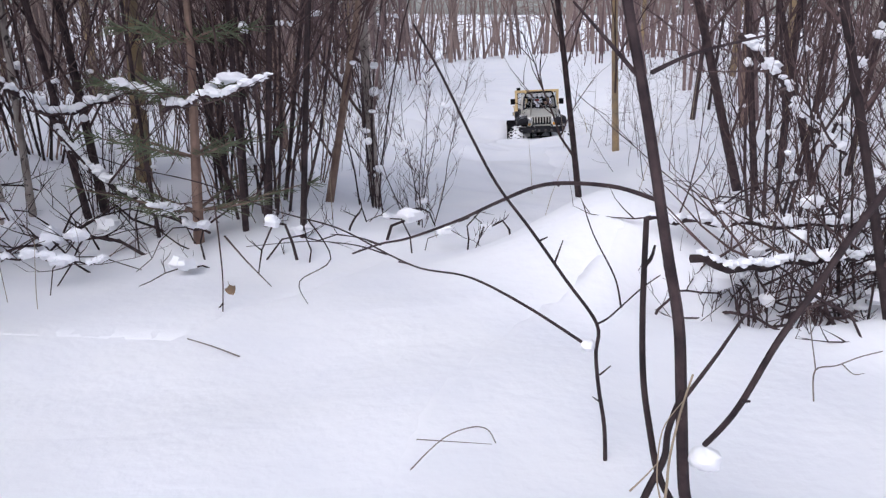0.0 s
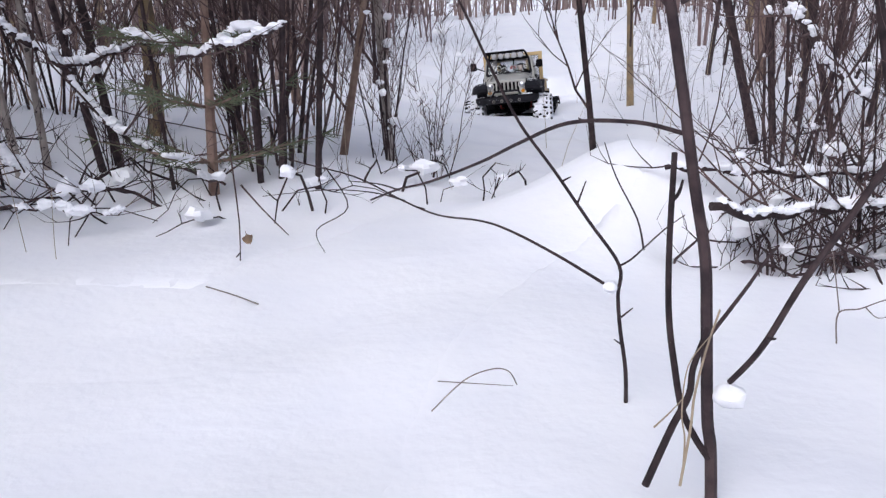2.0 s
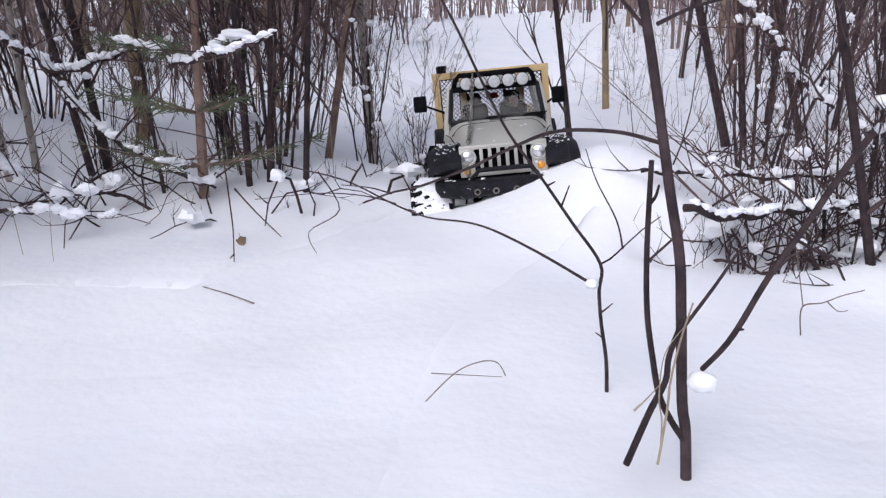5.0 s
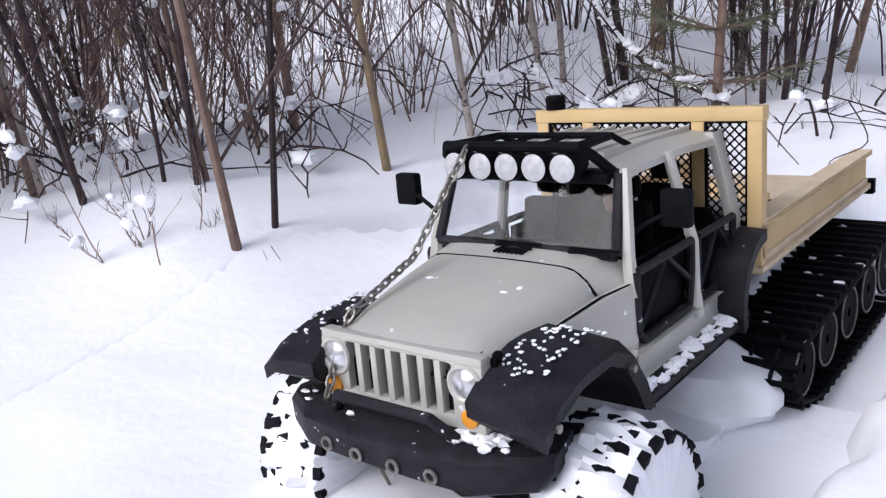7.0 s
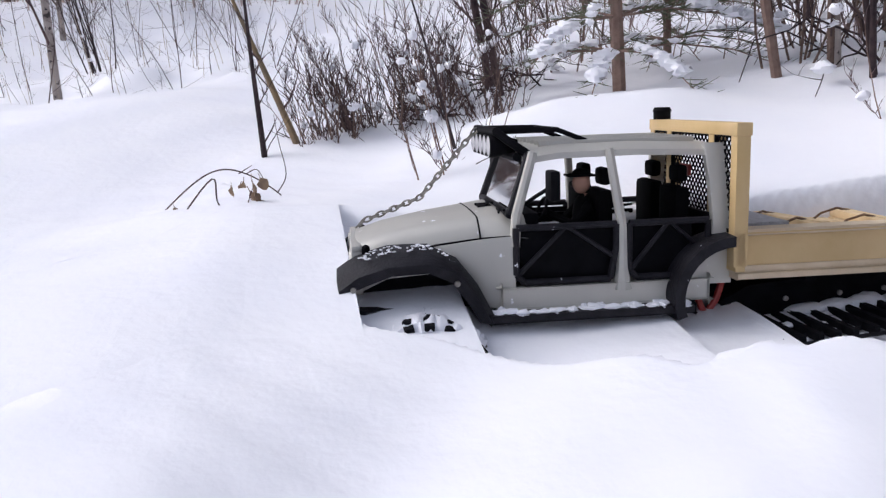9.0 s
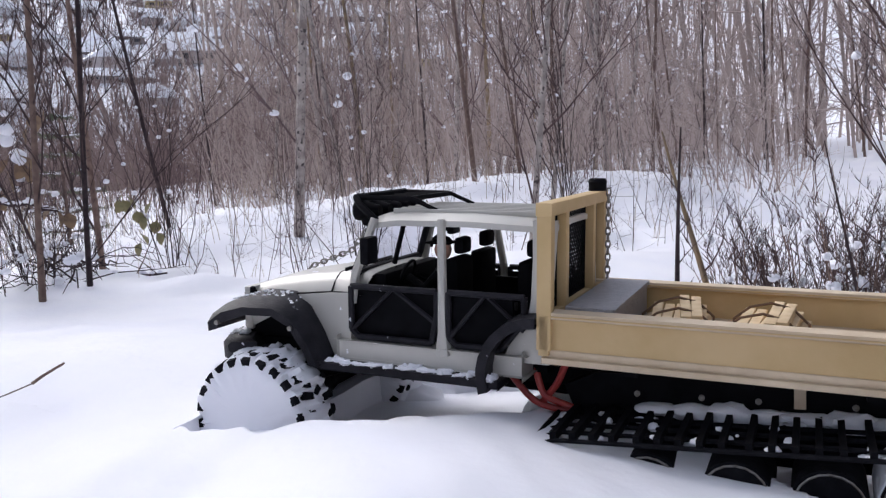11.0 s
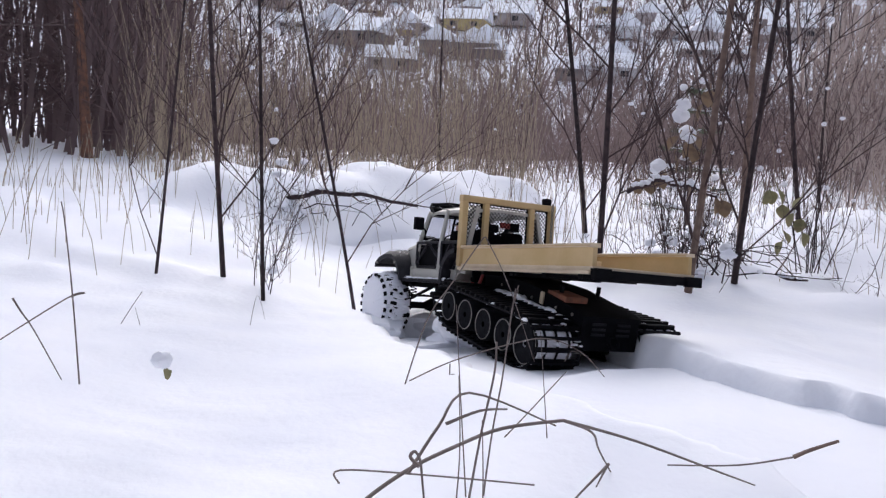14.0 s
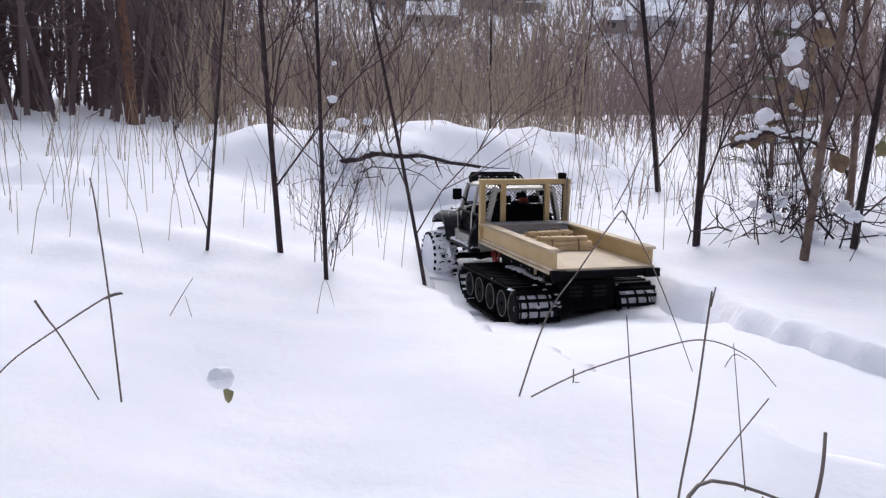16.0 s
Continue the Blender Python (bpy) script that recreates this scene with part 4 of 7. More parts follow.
def belt_path(n):
    """Points and slopes along the belt of one track, in the truck's y and z."""
    pts = [(-0.350, -0.046), (-0.384, -0.018), (-0.690, -0.010), (-0.712, -0.015), (-0.729, -0.030), (-0.736, -0.051), (-0.729, -0.073), (-0.712, -0.088), (-0.688, -0.094), (-0.42, -0.092), (-0.372, -0.074)]
    pts = pts + [pts[0]]
    d = [0]
    for (a, b), (c, e) in zip(pts[:-1], pts[1:]):
        d.append(d[-1] + math.hypot(c - a, e - b))
    out = []
    for k in range(n):
        u = d[-1] * k / n
        y, z = np.interp(u, d, [p[0] for p in pts]), np.interp(u, d, [p[1] for p in pts])
        y2, z2 = np.interp((u + 0.012) % d[-1], d, [p[0] for p in pts]), np.interp((u + 0.012) % d[-1], d, [p[1] for p in pts])
        out.append((float(y), float(z), math.degrees(math.atan2(z2 - z, y2 - y))))
    return out, d[-1]


CLEATS = []  # cleats of the belts and their share of the way round


def track_unit():
    unit = new("track_unit")
    unit.parent, unit.empty_display_size = TRUCK, 0.02
    unit["label"] = "black tracked rear bogie caked with snow"
    body = Shape().solid([(-0.392, -0.030), (-0.378, 0.006), (-0.41, 0.020), (-0.56, 0.024), (-0.70, 0.012), (-0.722, 0.006), (-0.722, -0.052), (-0.70, -0.058), (-0.40, -0.058)], "x", -0.060, 0.060)
    part("bogie_body", body, BLACK, unit)
    for k in range(3):
        for sx in (-1, 1):
            part("vent_slot", Shape().box(sx * 0.026 - 0.014, sx * 0.026 + 0.014, -0.7245, -0.7222, -0.008 - 0.009 * k, -0.004 - 0.009 * k), PLASTIC, unit)
    part("tow_ring", Shape().tube([(0.010 * math.cos(a), -0.735 + 0.006 * math.sin(a), -0.034 + 0.010 * math.sin(a)) for a in np.linspace(0, 2 * math.pi, 17)], 0.003, 7, False), BLACK, unit, "black tow ring")
    for x, y in ((-0.04, -0.46), (0.04, -0.46), (-0.04, -0.62), (0.04, -0.62)):
        part("bed_mount", Shape().tube([(x, y, 0.005), (x, y, 0.040)], 0.004, 8), BLACK, unit)
    part("brown_box", Shape().box(-0.056, -0.01, -0.66, -0.60, 0.010, 0.026, 0.002), RUST, unit, "rusty brown box")
    part("pale_tab", Shape().box(-0.064, -0.0602, -0.600, -0.590, -0.002, 0.020, 0.001), PLY_EDGE, unit)
    for y in (-0.45, -0.51, -0.56, -0.64, -0.69):
        part("bolt", Shape().tube([(-0.059, y, 0.002), (-0.0618, y, 0.002)], 0.003, 8), STEEL, unit)
    belt, _ = belt_path(46)
    for sx in (-1, 1):
        xa, xb = sx * 0.064, sx * 0.156
        tr = new("track")
        tr.parent, tr.empty_display_size = unit, 0.02
        bar = Shape().box(min(xa, xb), max(xa, xb), -0.0028, 0.0028, -0.0075, 0.001).mesh("cleat", BLACK, False)
        for k in range(len(belt)):
            ob = new("cleat", bar)
            ob.parent = tr
            CLEATS.append((ob, k / len(belt)))
        links = Shape()
        for f in (0.0, 0.25, 0.5, 0.75, 1.0):
            x = xa + (xb - xa) * f
            links.tube([(x, y, z) for y, z, a in belt] + [(x, belt[0][0], belt[0][1])], 0.0022, 5, False)
        part("belt", links, RUBBER, tr)
        for y in (-0.404, -0.474, -0.546, -0.618, -0.690):
            r, z = (0.0300 if y > -0.65 else 0.0370), (-0.056 if y > -0.65 else -0.052)
            x = (xa + xb) / 2
            wh = Shape().sheet([[(x + dx, y + q * math.cos(a), z + q * math.sin(a)) for a in np.linspace(0, 2 * math.pi, 25)] for dx, q in ((-0.036, 0.005), (-0.036, r), (0.036, r), (0.036, 0.005))])
            rw = part("road_wheel", wh, RUBBER, tr)
            part("rim", Shape().tube([(x + sx * 0.0365, y + (r - 0.003) * math.cos(a), z + (r - 0.003) * math.sin(a)) for a in np.linspace(0, 2 * math.pi, 21)], 0.0011, 5, False), STEEL, rw, "pale worn rim")
        sn = Shape()
        rr = random.Random(31 + sx)
        for k in range(60):
            y, z, a = rr.choice(belt[2:24])
            q = rr.uniform(0.0015, 0.005)
            sn.blob((rr.uniform(min(xa, xb), max(xa, xb)), y + rr.uniform(-.01, .01), z + rr.uniform(-0.004, 0.004)), (q * 1.6, q * 1.4, q * 0.7), k, 0.5, 4)
        part("snow_dusting", sn, SNOW, tr, "snow caught between the cleats")
        drum = []
        for x, q in ((xa + sx * 0.011, 0.004), (xa + sx * 0.0115, 0.034), (xa + sx * 0.013, 0.0385), ((xa + xb) / 2, 0.0390), (xb - sx * 0.013, 0.0385), (xb - sx * 0.0115, 0.034), (xb - sx * 0.011, 0.004)):
            drum.append([(x, -0.690 + (q + 0.0016 * noise.noise(Vector((x * 90, 6 * math.cos(a), 6 * math.sin(a))))) * math.cos(a), -0.052 + (q + 0.0016 * noise.noise(Vector((x * 90, 6 * math.cos(a), 6 * math.sin(a))))) * math.sin(a)) for a in np.linspace(0, 2 * math.pi, 37)])
        part("packed_snow", Shape().sheet(drum), SNOW, tr, "snow packed behind the belt at its rear end")
        shelf = Shape()
        for k in range(7):
            shelf.blob((sx * 0.068, -0.47 - 0.033 * k, -0.010), (0.012, 0.024, 0.006 + 0.002 * (k % 3)), 50 + k, 0.5, 6)
        part("snow_ridge", shelf, SNOW, unit, "ridge of snow along the bogie")
    # hoses between cab and bogie
    for pts in ([(-0.062, -0.315, 0.012), (-0.064, -0.345, -0.020), (-0.055, -0.372, -0.028), (-0.05, -0.395, -0.022)], [(-0.062, -0.345, 0.020), (-0.066, -0.356, -0.012), (-0.060, -0.385, -0.022)], [(0.055, -0.315, 0.012), (0.058, -0.35, -0.022), (0.05, -0.395, -0.02)], [(-0.058, -0.38, 0.030), (-0.062, -0.37, 0.002), (-0.058, -0.352, -0.022)]):
        q = []
        for k in range(13):
            u = k / 12 * (len(pts) - 1)
            i = min(int(u), len(pts) - 2)
            q.append(Vector(pts[i]).lerp(Vector(pts[i + 1]), u - i))
        for _ in range(2):
            q = [q[0]] + [(a + b * 2 + c) / 4 for a, b, c in zip(q[:-2], q[1:-1], q[2:])] + [q[-1]]
        part("hose", Shape().tube(q, 0.0036, 8), RED_HOSE, TRUCK, "red hose")
    part("drive_shaft", Shape().tube([(0, -0.06, -0.02), (0, -0.40, -0.022)], 0.006, 8), BLACK, TRUCK)
    return unit


TRACK_UNIT = track_unit()

# load and driver: things of their own that ride along
RIDERS = []


def toolbox():
    s = Shape().box(-0.088, 0.088, -0.022, 0.022, 0, 0.034, 0.0015)
    t = thing("toolbox", s, TREAD_PLATE, "grey tread-plate toolbox across the cargo bed", "toolbox")
    part("lid", Shape().box(-0.090, 0.090, -0.024, 0.024, 0.034, 0.039, 0.001), TREAD_PLATE, t)
    RIDERS.append((t, pose(0, -0.408, 0.0475)))


def firewood(y, seed, turn):
    t = root("firewood_bundle", "bundle of pale split firewood tied with brown cord", "firewood", group="firewood bundles")
    rr = random.Random(seed)
    for k in range(13):
        lay = 0 if k < 6 else (1 if k < 11 else 2)
        i = k if k < 6 else (k - 6 if k < 11 else k - 11)
        yy = -0.028 + 0.011 * i + (0.005 * lay)
        s = Shape().box(-0.058 + rr.uniform(-0.006, 0.006), 0.058 + rr.uniform(-0.006, 0.006), yy - 0.005, yy + 0.005, 0.0 + 0.0095 * lay, 0.0092 + 0.0095 * lay, 0.001, pose(0, 0, 0, 0, rr.uniform(-1, 1), rr.uniform(-3, 3)))
        part("stick", s, FIREWOOD, t)
    for x in (-0.030, 0.030):
        loop = [(x, -0.036, 0), (x, -0.036, 0.012), (x + 0.003, -0.02, 0.026), (x, 0.0, 0.031), (x - 0.003, 0.02, 0.026), (x, 0.036, 0.012), (x, 0.036, 0)]
        part("cord", Shape().tube(loop, 0.0014, 5), CORD, t)
    RIDERS.append((t, pose(0.01, y, 0.0475, 0, 0, turn)))


def driver_doll():
    s = Shape()
    s.blob((0, 0.002, 0.030), (0.017, 0.012, 0.030), 1, 0.1)
    s.blob((0, 0.004, 0.070), (0.0085, 0.0095, 0.0115), 2, 0.05)
    s.box(-0.011, 0.011, -0.008, 0.020, 0.0765, 0.079, 0.001)
    s.blob((0, 0.004, 0.079), (0.0092, 0.010, 0.006), 3, 0.02)
    for sx in (-1, 1):
        s.tube([(sx * 0.016, 0.0, 0.048), (sx * 0.019, 0.018, 0.030), (sx * 0.010, 0.040, 0.040)], [0.006, 0.005, 0.004], 8)
        s.tube([(sx * 0.008, 0.0, 0.006), (sx * 0.010, 0.034, 0.010), (sx * 0.010, 0.045, -0.012)], [0.008, 0.007, 0.006], 8)
    t = thing("driver_doll", s, CLOTH, "small dark-clad driver doll on the front seat", "doll")
    t.data.materials.append(SKIN)
    for p in t.data.polygons:
        c = p.center
        if 0.058 < c.z < 0.0765 and abs(c.x) < 0.012 and c.y > -0.012:
            p.material_index = 1
    RIDERS.append((t, pose(-0.036, -0.238, 0.058)))


toolbox()
firewood(-0.475, 1, 8)
firewood(-0.560, 2, -5)
driver_doll()


# ---- trees, shrubs and weeds ----
BARKS = {"dark": BARK_DARK, "brown": BARK_BROWN, "ochre": BARK_OCHRE, "birch": BARK_BIRCH, "pine": BARK_PINE}
TREE_LABELS = {"dark": "slender leafless sapling with dark bark in snow", "brown": "slender leafless sapling with brown bark in snow",
               "ochre": "young leafless tree with ochre bark in snow", "birch": "young leafless birch with pale bark in snow", "pine": "pine with reddish bark"}


def grow(s, p, d, length, r, rr, depth, bend=0.25, lift=0.12):
    """A branch with its twigs, drawn into s."""
    n = max(3, int(5 - depth))
    pts, rad = [Vector(p)], [r]
    d = Vector(d).normalized()
    for k in range(n):
        d = (d + Vector((rr.uniform(-1, 1), rr.uniform(-1, 1), rr.uniform(-0.6, 1) * 0.6 + lift)) * bend).normalized()
        pts.append(pts[-1] + d * length / n)
        rad.append(r * (1 - 0.8 * (k + 1) / n))
    s.tube(pts, rad, (5, 4, 3)[depth], False)
    if depth < 2:
        for k in range(1, n + 1):
            for _ in range(1 if depth else 2):
                if rr.random() < (0.8 if depth == 0 else 0.5):
                    side = Vector((rr.uniform(-1, 1), rr.uniform(-1, 1), rr.uniform(0.0, 1.0))).normalized()
                    grow(s, pts[k], (d + side * 1.1), length * rr.uniform(0.3, 0.55), rad[k] * 0.65 + 0.0004, rr, depth + 1)


def trunk_and_limbs(h, r, lean, seed, limbs=9, low=0.05, limb_len=0.28):
    rr = random.Random(seed)
    trunk, twigs = Shape(), Shape()
    pts, rad = [], []
    n = 12
    ph, amp = rr.uniform(0, 6), rr.uniform(0.004, 0.014) * h
    for k in range(n + 1):
        u = k / n
        z = -0.06 + (h + 0.06) * u
        pts.append(Vector((lean[0] * z + amp * math.sin(ph + 5 * u) * u, lean[1] * z + amp * math.cos(ph * 1.3 + 4 * u) * u, z)))
        rad.append(r * (1.12 - 0.85 * u) if k else r * 1.25)
    trunk.tube(pts, rad, 8)
    for i in range(limbs):
        u = low + (0.95 - low) * (i + rr.random()) / limbs
        k = min(int(u * n), n - 1)
        p = pts[k].lerp(pts[k + 1], u * n - k)
        a = rr.uniform(0, 2 * math.pi)
        d = Vector((math.cos(a), math.sin(a), rr.uniform(0.7, 1.8)))
        rl = min(rad[k] * rr.uniform(0.25, 0.45), 0.004)
        grow(twigs, p, d, h * limb_len * rr.uniform(0.5, 1.1) * (1.15 - 0.6 * u), rl, rr, 0 if h > 0.8 else 1)
    return trunk, twigs


def sapling(x, y, r, lx, ly, kind, h=None, limbs=17):
    seed = int(abs(x * 7919 + y * 104729) * 10) % 100000
    r *= 0.8
    h = h or min(4.2, 1.3 + r * 150)
    tr, tw = trunk_and_limbs(h, r, (lx, ly), seed, limbs)
    t = root("birch" if kind == "birch" else "sapling", TREE_LABELS[kind], "tree", pose(x, y, float(ground_z(x, y)) - 0.01))
    part("trunk", tr, BARKS[kind], t)
    part("crown", tw, TWIG, t)
    return t


sapling(-0.76, 1.53, 0.008, -0.05, -0.00, "birch")
sapling(-0.64, 1.57, 0.010, -0.12, -0.00, "dark")
sapling(-0.33, 1.38, 0.006, -0.02, -0.00, "dark")
sapling(-0.30, 1.40, 0.006, 0.07, 0.00, "dark")
sapling(-0.40, 1.55, 0.005, -0.05, -0.00, "dark")
sapling(-0.23, 1.35, 0.006, 0.07, 0.00, "dark")
sapling(-0.31, 1.63, 0.005, 0.14, 0.00, "dark")
sapling(-0.48, 1.39, 0.004, -0.08, -0.00, "dark")
sapling(-0.15, 1.88, 0.012, -0.06, -0.00, "birch")
sapling(0.35, 2.13, 0.009, -0.13, -0.00, "dark")
sapling(0.63, 3.06, 0.014, -0.06, -0.00, "ochre")
sapling(0.73, 2.05, 0.013, -0.28, -0.00, "dark")
sapling(0.68, 1.81, 0.009, -0.13, -0.00, "dark")
sapling(0.74, 1.66, 0.008, -0.27, -0.00, "dark")
sapling(0.80, 1.65, 0.007, 0.13, 0.00, "dark")
sapling(0.53, 0.95, 0.007, -0.25, -0.00, "dark")
sapling(1.40, 3.42, 0.018, -0.06, -0.00, "ochre")
sapling(1.32, 4.48, 0.015, 0.08, 0.00, "dark")
sapling(-0.79, 0.57, 0.007, -0.03, -0.02, "brown")
sapling(-0.83, 0.96, 0.008, -0.05, -0.03, "ochre")
sapling(-1.12, 1.08, 0.010, -0.02, -0.01, "brown")
sapling(-1.23, 0.61, 0.010, -0.04, -0.03, "birch")
sapling(-1.13, 0.61, 0.006, -0.04, -0.03, "dark")
sapling(-1.02, 0.75, 0.006, -0.03, -0.02, "brown")
sapling(-0.80, 1.19, 0.008, -0.08, -0.05, "birch")
sapling(-0.79, 1.49, 0.009, -0.08, -0.05, "birch")
sapling(-0.66, 1.54, 0.008, -0.14, -0.09, "dark")
sapling(-0.23, 1.67, 0.009, 0.17, 0.11, "brown")
sapling(-1.08, 0.72, 0.004, 0.04, 0.02, "dark")
sapling(-1.40, -0.38, 0.007, 0.02, 0.06, "dark", 0.36, 7)
sapling(-1.48, -0.32, 0.009, -0.08, -0.24, "ochre", 0.36, 6)
sapling(-1.19, -0.07, 0.004, -0.05, -0.15, "dark", 0.30, 7)
sapling(-0.79, 0.64, 0.005, 0.05, 0.15, "dark")
sapling(-1.68, 0.12, 0.010, -0.03, -0.09, "dark")
sapling(-1.26, 0.52, 0.010, -0.05, -0.16, "brown")
sapling(-1.23, 0.60, 0.007, -0.01, -0.04, "brown")
sapling(-1.14, 0.62, 0.006, -0.05, -0.16, "dark")
sapling(-1.02, 0.73, 0.006, 0.02, 0.06, "dark")
sapling(-1.22, -2.16, 0.009, 0.01, -0.02, "dark")
sapling(-1.33, -1.96, 0.010, -0.02, 0.04, "brown")
sapling(-1.51, -1.98, 0.009, -0.02, 0.03, "dark")
sapling(-2.60, -2.63, 0.010, 0.08, -0.14, "dark")
sapling(-2.55, -1.02, 0.014, -0.06, 0.10, "birch")
sapling(-3.64, -1.24, 0.013, -0.07, 0.11, "birch")
sapling(-5.64, -1.39, 0.023, 0.01, -0.01, "birch")
sapling(-11.19, -7.61, 0.068, 0.01, -0.02, "birch")
sapling(-10.01, -5.51, 0.057, -0.08, 0.14, "birch")
sapling(-0.38, -2.25, 0.005, 0.05, -0.03, "dark")
sapling(-0.35, -2.45, 0.007, 0.07, -0.04, "dark")
sapling(-0.20, -2.46, 0.004, -0.07, 0.04, "dark")
sapling(-0.64, -2.35, 0.005, 0.18, -0.11, "dark")
sapling(-2.24, -3.45, 0.013, 0.13, -0.08, "dark")
sapling(-1.80, -2.22, 0.011, 0.02, -0.01, "brown")
sapling(-0.82, -8.66, 0.055, 0.07, -0.04, "pine")


# a stock of saplings for the thickets, built once each and then repeated
STOCK = []
for i, (h, r, kind, limbs) in enumerate(((2.2, 0.010, "dark", 9), (2.8, 0.014, "brown", 9), (1.8, 0.008, "dark", 10), (3.2, 0.017, "birch", 9), (2.5, 0.012, "brown", 12), (3.4, 0.018, "ochre", 8), (1.2, 0.006, "dark", 10), (0.9, 0.005, "brown", 11))):
    rr = random.Random(300 + i)
    tr, tw = trunk_and_limbs(h, r, (rr.uniform(-0.1, 0.1), rr.uniform(-0.1, 0.1)), 400 + i, limbs, 0.04)
    sn = Shape()
    for k in range(26):
        p = Vector(rr.choice(tw.v))
        if p.z < 1.6:
            q = rr.uniform(0.005, 0.014)
            sn.blob(p + Vector((0, 0, q * 0.4)), (q * rr.uniform(0.7, 1.5), q * rr.uniform(0.7, 1.3), q * 0.85), k, 0.5, 5)
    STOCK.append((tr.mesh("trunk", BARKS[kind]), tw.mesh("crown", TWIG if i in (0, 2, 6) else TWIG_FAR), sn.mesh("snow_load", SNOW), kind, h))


def from_stock(i, x, y, turn, size):
    tr, tw, sn, kind, h = STOCK[i]
    t = root("birch" if kind == "birch" else "sapling", TREE_LABELS[kind], "tree", group="thicket saplings")
    t.matrix_world = pose(x, y, float(ground_z(x, y)) - 0.01, 0, 0, turn) @ Matrix.Scale(size, 4)
    for name, me in (("trunk", tr), ("crown", tw), ("snow_load", sn)):
        ob = new(name, me)
        ob.parent = t
        if name == "snow_load":
            ob["kind"] = "stuff"


def shrub(x, y, n, h, r, seed, spread=0.17, bark=BARK_DARK, twig=TWIG):
    """Many thin stems from one stool."""
    rr = random.Random(seed)
    r *= 0.5
    stems, twigs = Shape(), Shape()
    for k in range(n):
        a, q = rr.uniform(0, 2 * math.pi), rr.uniform(0, 0.06)
        p = Vector((q * math.cos(a), q * math.sin(a), -0.04))
        d = Vector((math.cos(a) * spread * rr.random() * 2, math.sin(a) * spread * rr.random() * 2, 1)).normalized()
        L = h * rr.uniform(0.5, 1.1)
        pts, rad = [p], [r]
        for j in range(7):
            d = (d + Vector((rr.uniform(-1, 1), rr.uniform(-1, 1), 0.3)) * 0.12).normalized()
            pts.append(pts[-1] + d * L / 7)
            rad.append(r * (1 - 0.11 * (j + 1)))
            if rr.random() < 0.85:
                grow(twigs, pts[-1], d + Vector((rr.uniform(-1, 1), rr.uniform(-1, 1), 0.3)), L * 0.3, r * 0.45, rr, 0 if j % 3 == 0 else 1)
        stems.tube(pts, rad, 6, False)
    t = root("shrub", "leafless dark shrub with many thin stems in snow", "shrub", pose(x, y, float(ground_z(x, y))), "shrubs")
    part("stool", stems, bark, t)
    part("crown", twigs, twig, t)
    load = Shape()
    for k in range(14):
        p = Vector(rr.choice(twigs.v if k % 2 else stems.v))
        if 0.02 < p.z < 0.9:
            q = rr.uniform(0.004, 0.011)
            load.blob(p + Vector((0, 0, q * 0.4)), (q * rr.uniform(0.7, 1.6), q * rr.uniform(0.7, 1.2), q * 0.8), k, 0.5, 5)
    if load.v:
        part("snow_load", load, SNOW, t, "lumps of snow on the twigs")
    return t


for k, (x, y, n, h, r) in enumerate(((-0.30, 1.44, 11, 1.5, 0.0062), (-0.42, 1.62, 8, 1.3, 0.006), (-0.14, 1.75, 6, 1.0, 0.004), (0.62, 1.55, 9, 1.4, 0.007), (0.78, 1.32, 9, 1.1, 0.006), (0.95, 1.75, 8, 1.4, 0.007), (-0.85, 1.8, 8, 1.2, 0.006), (-1.15, 2.1, 9, 1.4, 0.007), (0.58, 1.1, 9, 0.5, 0.004), (0.45, 1.08, 10, 0.35, 0.003), (0.68, 1.02, 12, 0.4, 0.003), (0.82, 1.05, 12, 0.45, 0.0035), (0.72, 1.25, 10, 0.6, 0.004), (-0.62, 1.55, 8, 0.5, 0.003), (-0.95, 1.6, 9, 0.6, 0.0035), (-0.05, 1.55, 8, 0.35, 0.0025),
                                     (-1.25, 0.95, 7, 1.0, 0.005), (-1.5, 0.9, 9, 1.2, 0.006), (-1.5, -2.15, 10, 0.6, 0.003), (-1.75, -2.35, 12, 0.7, 0.003), (-0.42, -2.38, 6, 0.5, 0.0025), (-2.1, -2.2, 10, 0.8, 0.004), (-2.6, -1.7, 10, 0.9, 0.004), (-3.1, -1.0, 10, 1.0, 0.005))):
    shrub(x, y, n, h, r, 700 + k)

for k, (x, y, n, h, r) in enumerate(((-1.55, -0.16, 26, 0.20, 0.0045), (-1.60, -0.06, 26, 0.20, 0.0040), (-1.50, -0.26, 22, 0.18, 0.0035), (-1.72, -0.02, 22, 0.20, 0.0035), (-1.11, -0.09, 6, 0.35, 0.0030), (-1.47, 0.05, 22, 0.20, 0.0030), (-1.86, 0.24, 8, 0.90, 0.0050), (-1.34, 0.61, 8, 0.90, 0.0050), (-1.33, 0.79, 8, 0.90, 0.0040), (-1.21, 0.88, 8, 0.90, 0.0040), (-1.09, 0.99, 8, 0.80, 0.0040), (-1.98, 0.40, 10, 0.90, 0.0050), (-1.46, 0.72, 9, 0.80, 0.0040))):
    shrub(x, y, n, h, r, 800 + k, 0.3, BARK_BROWN)
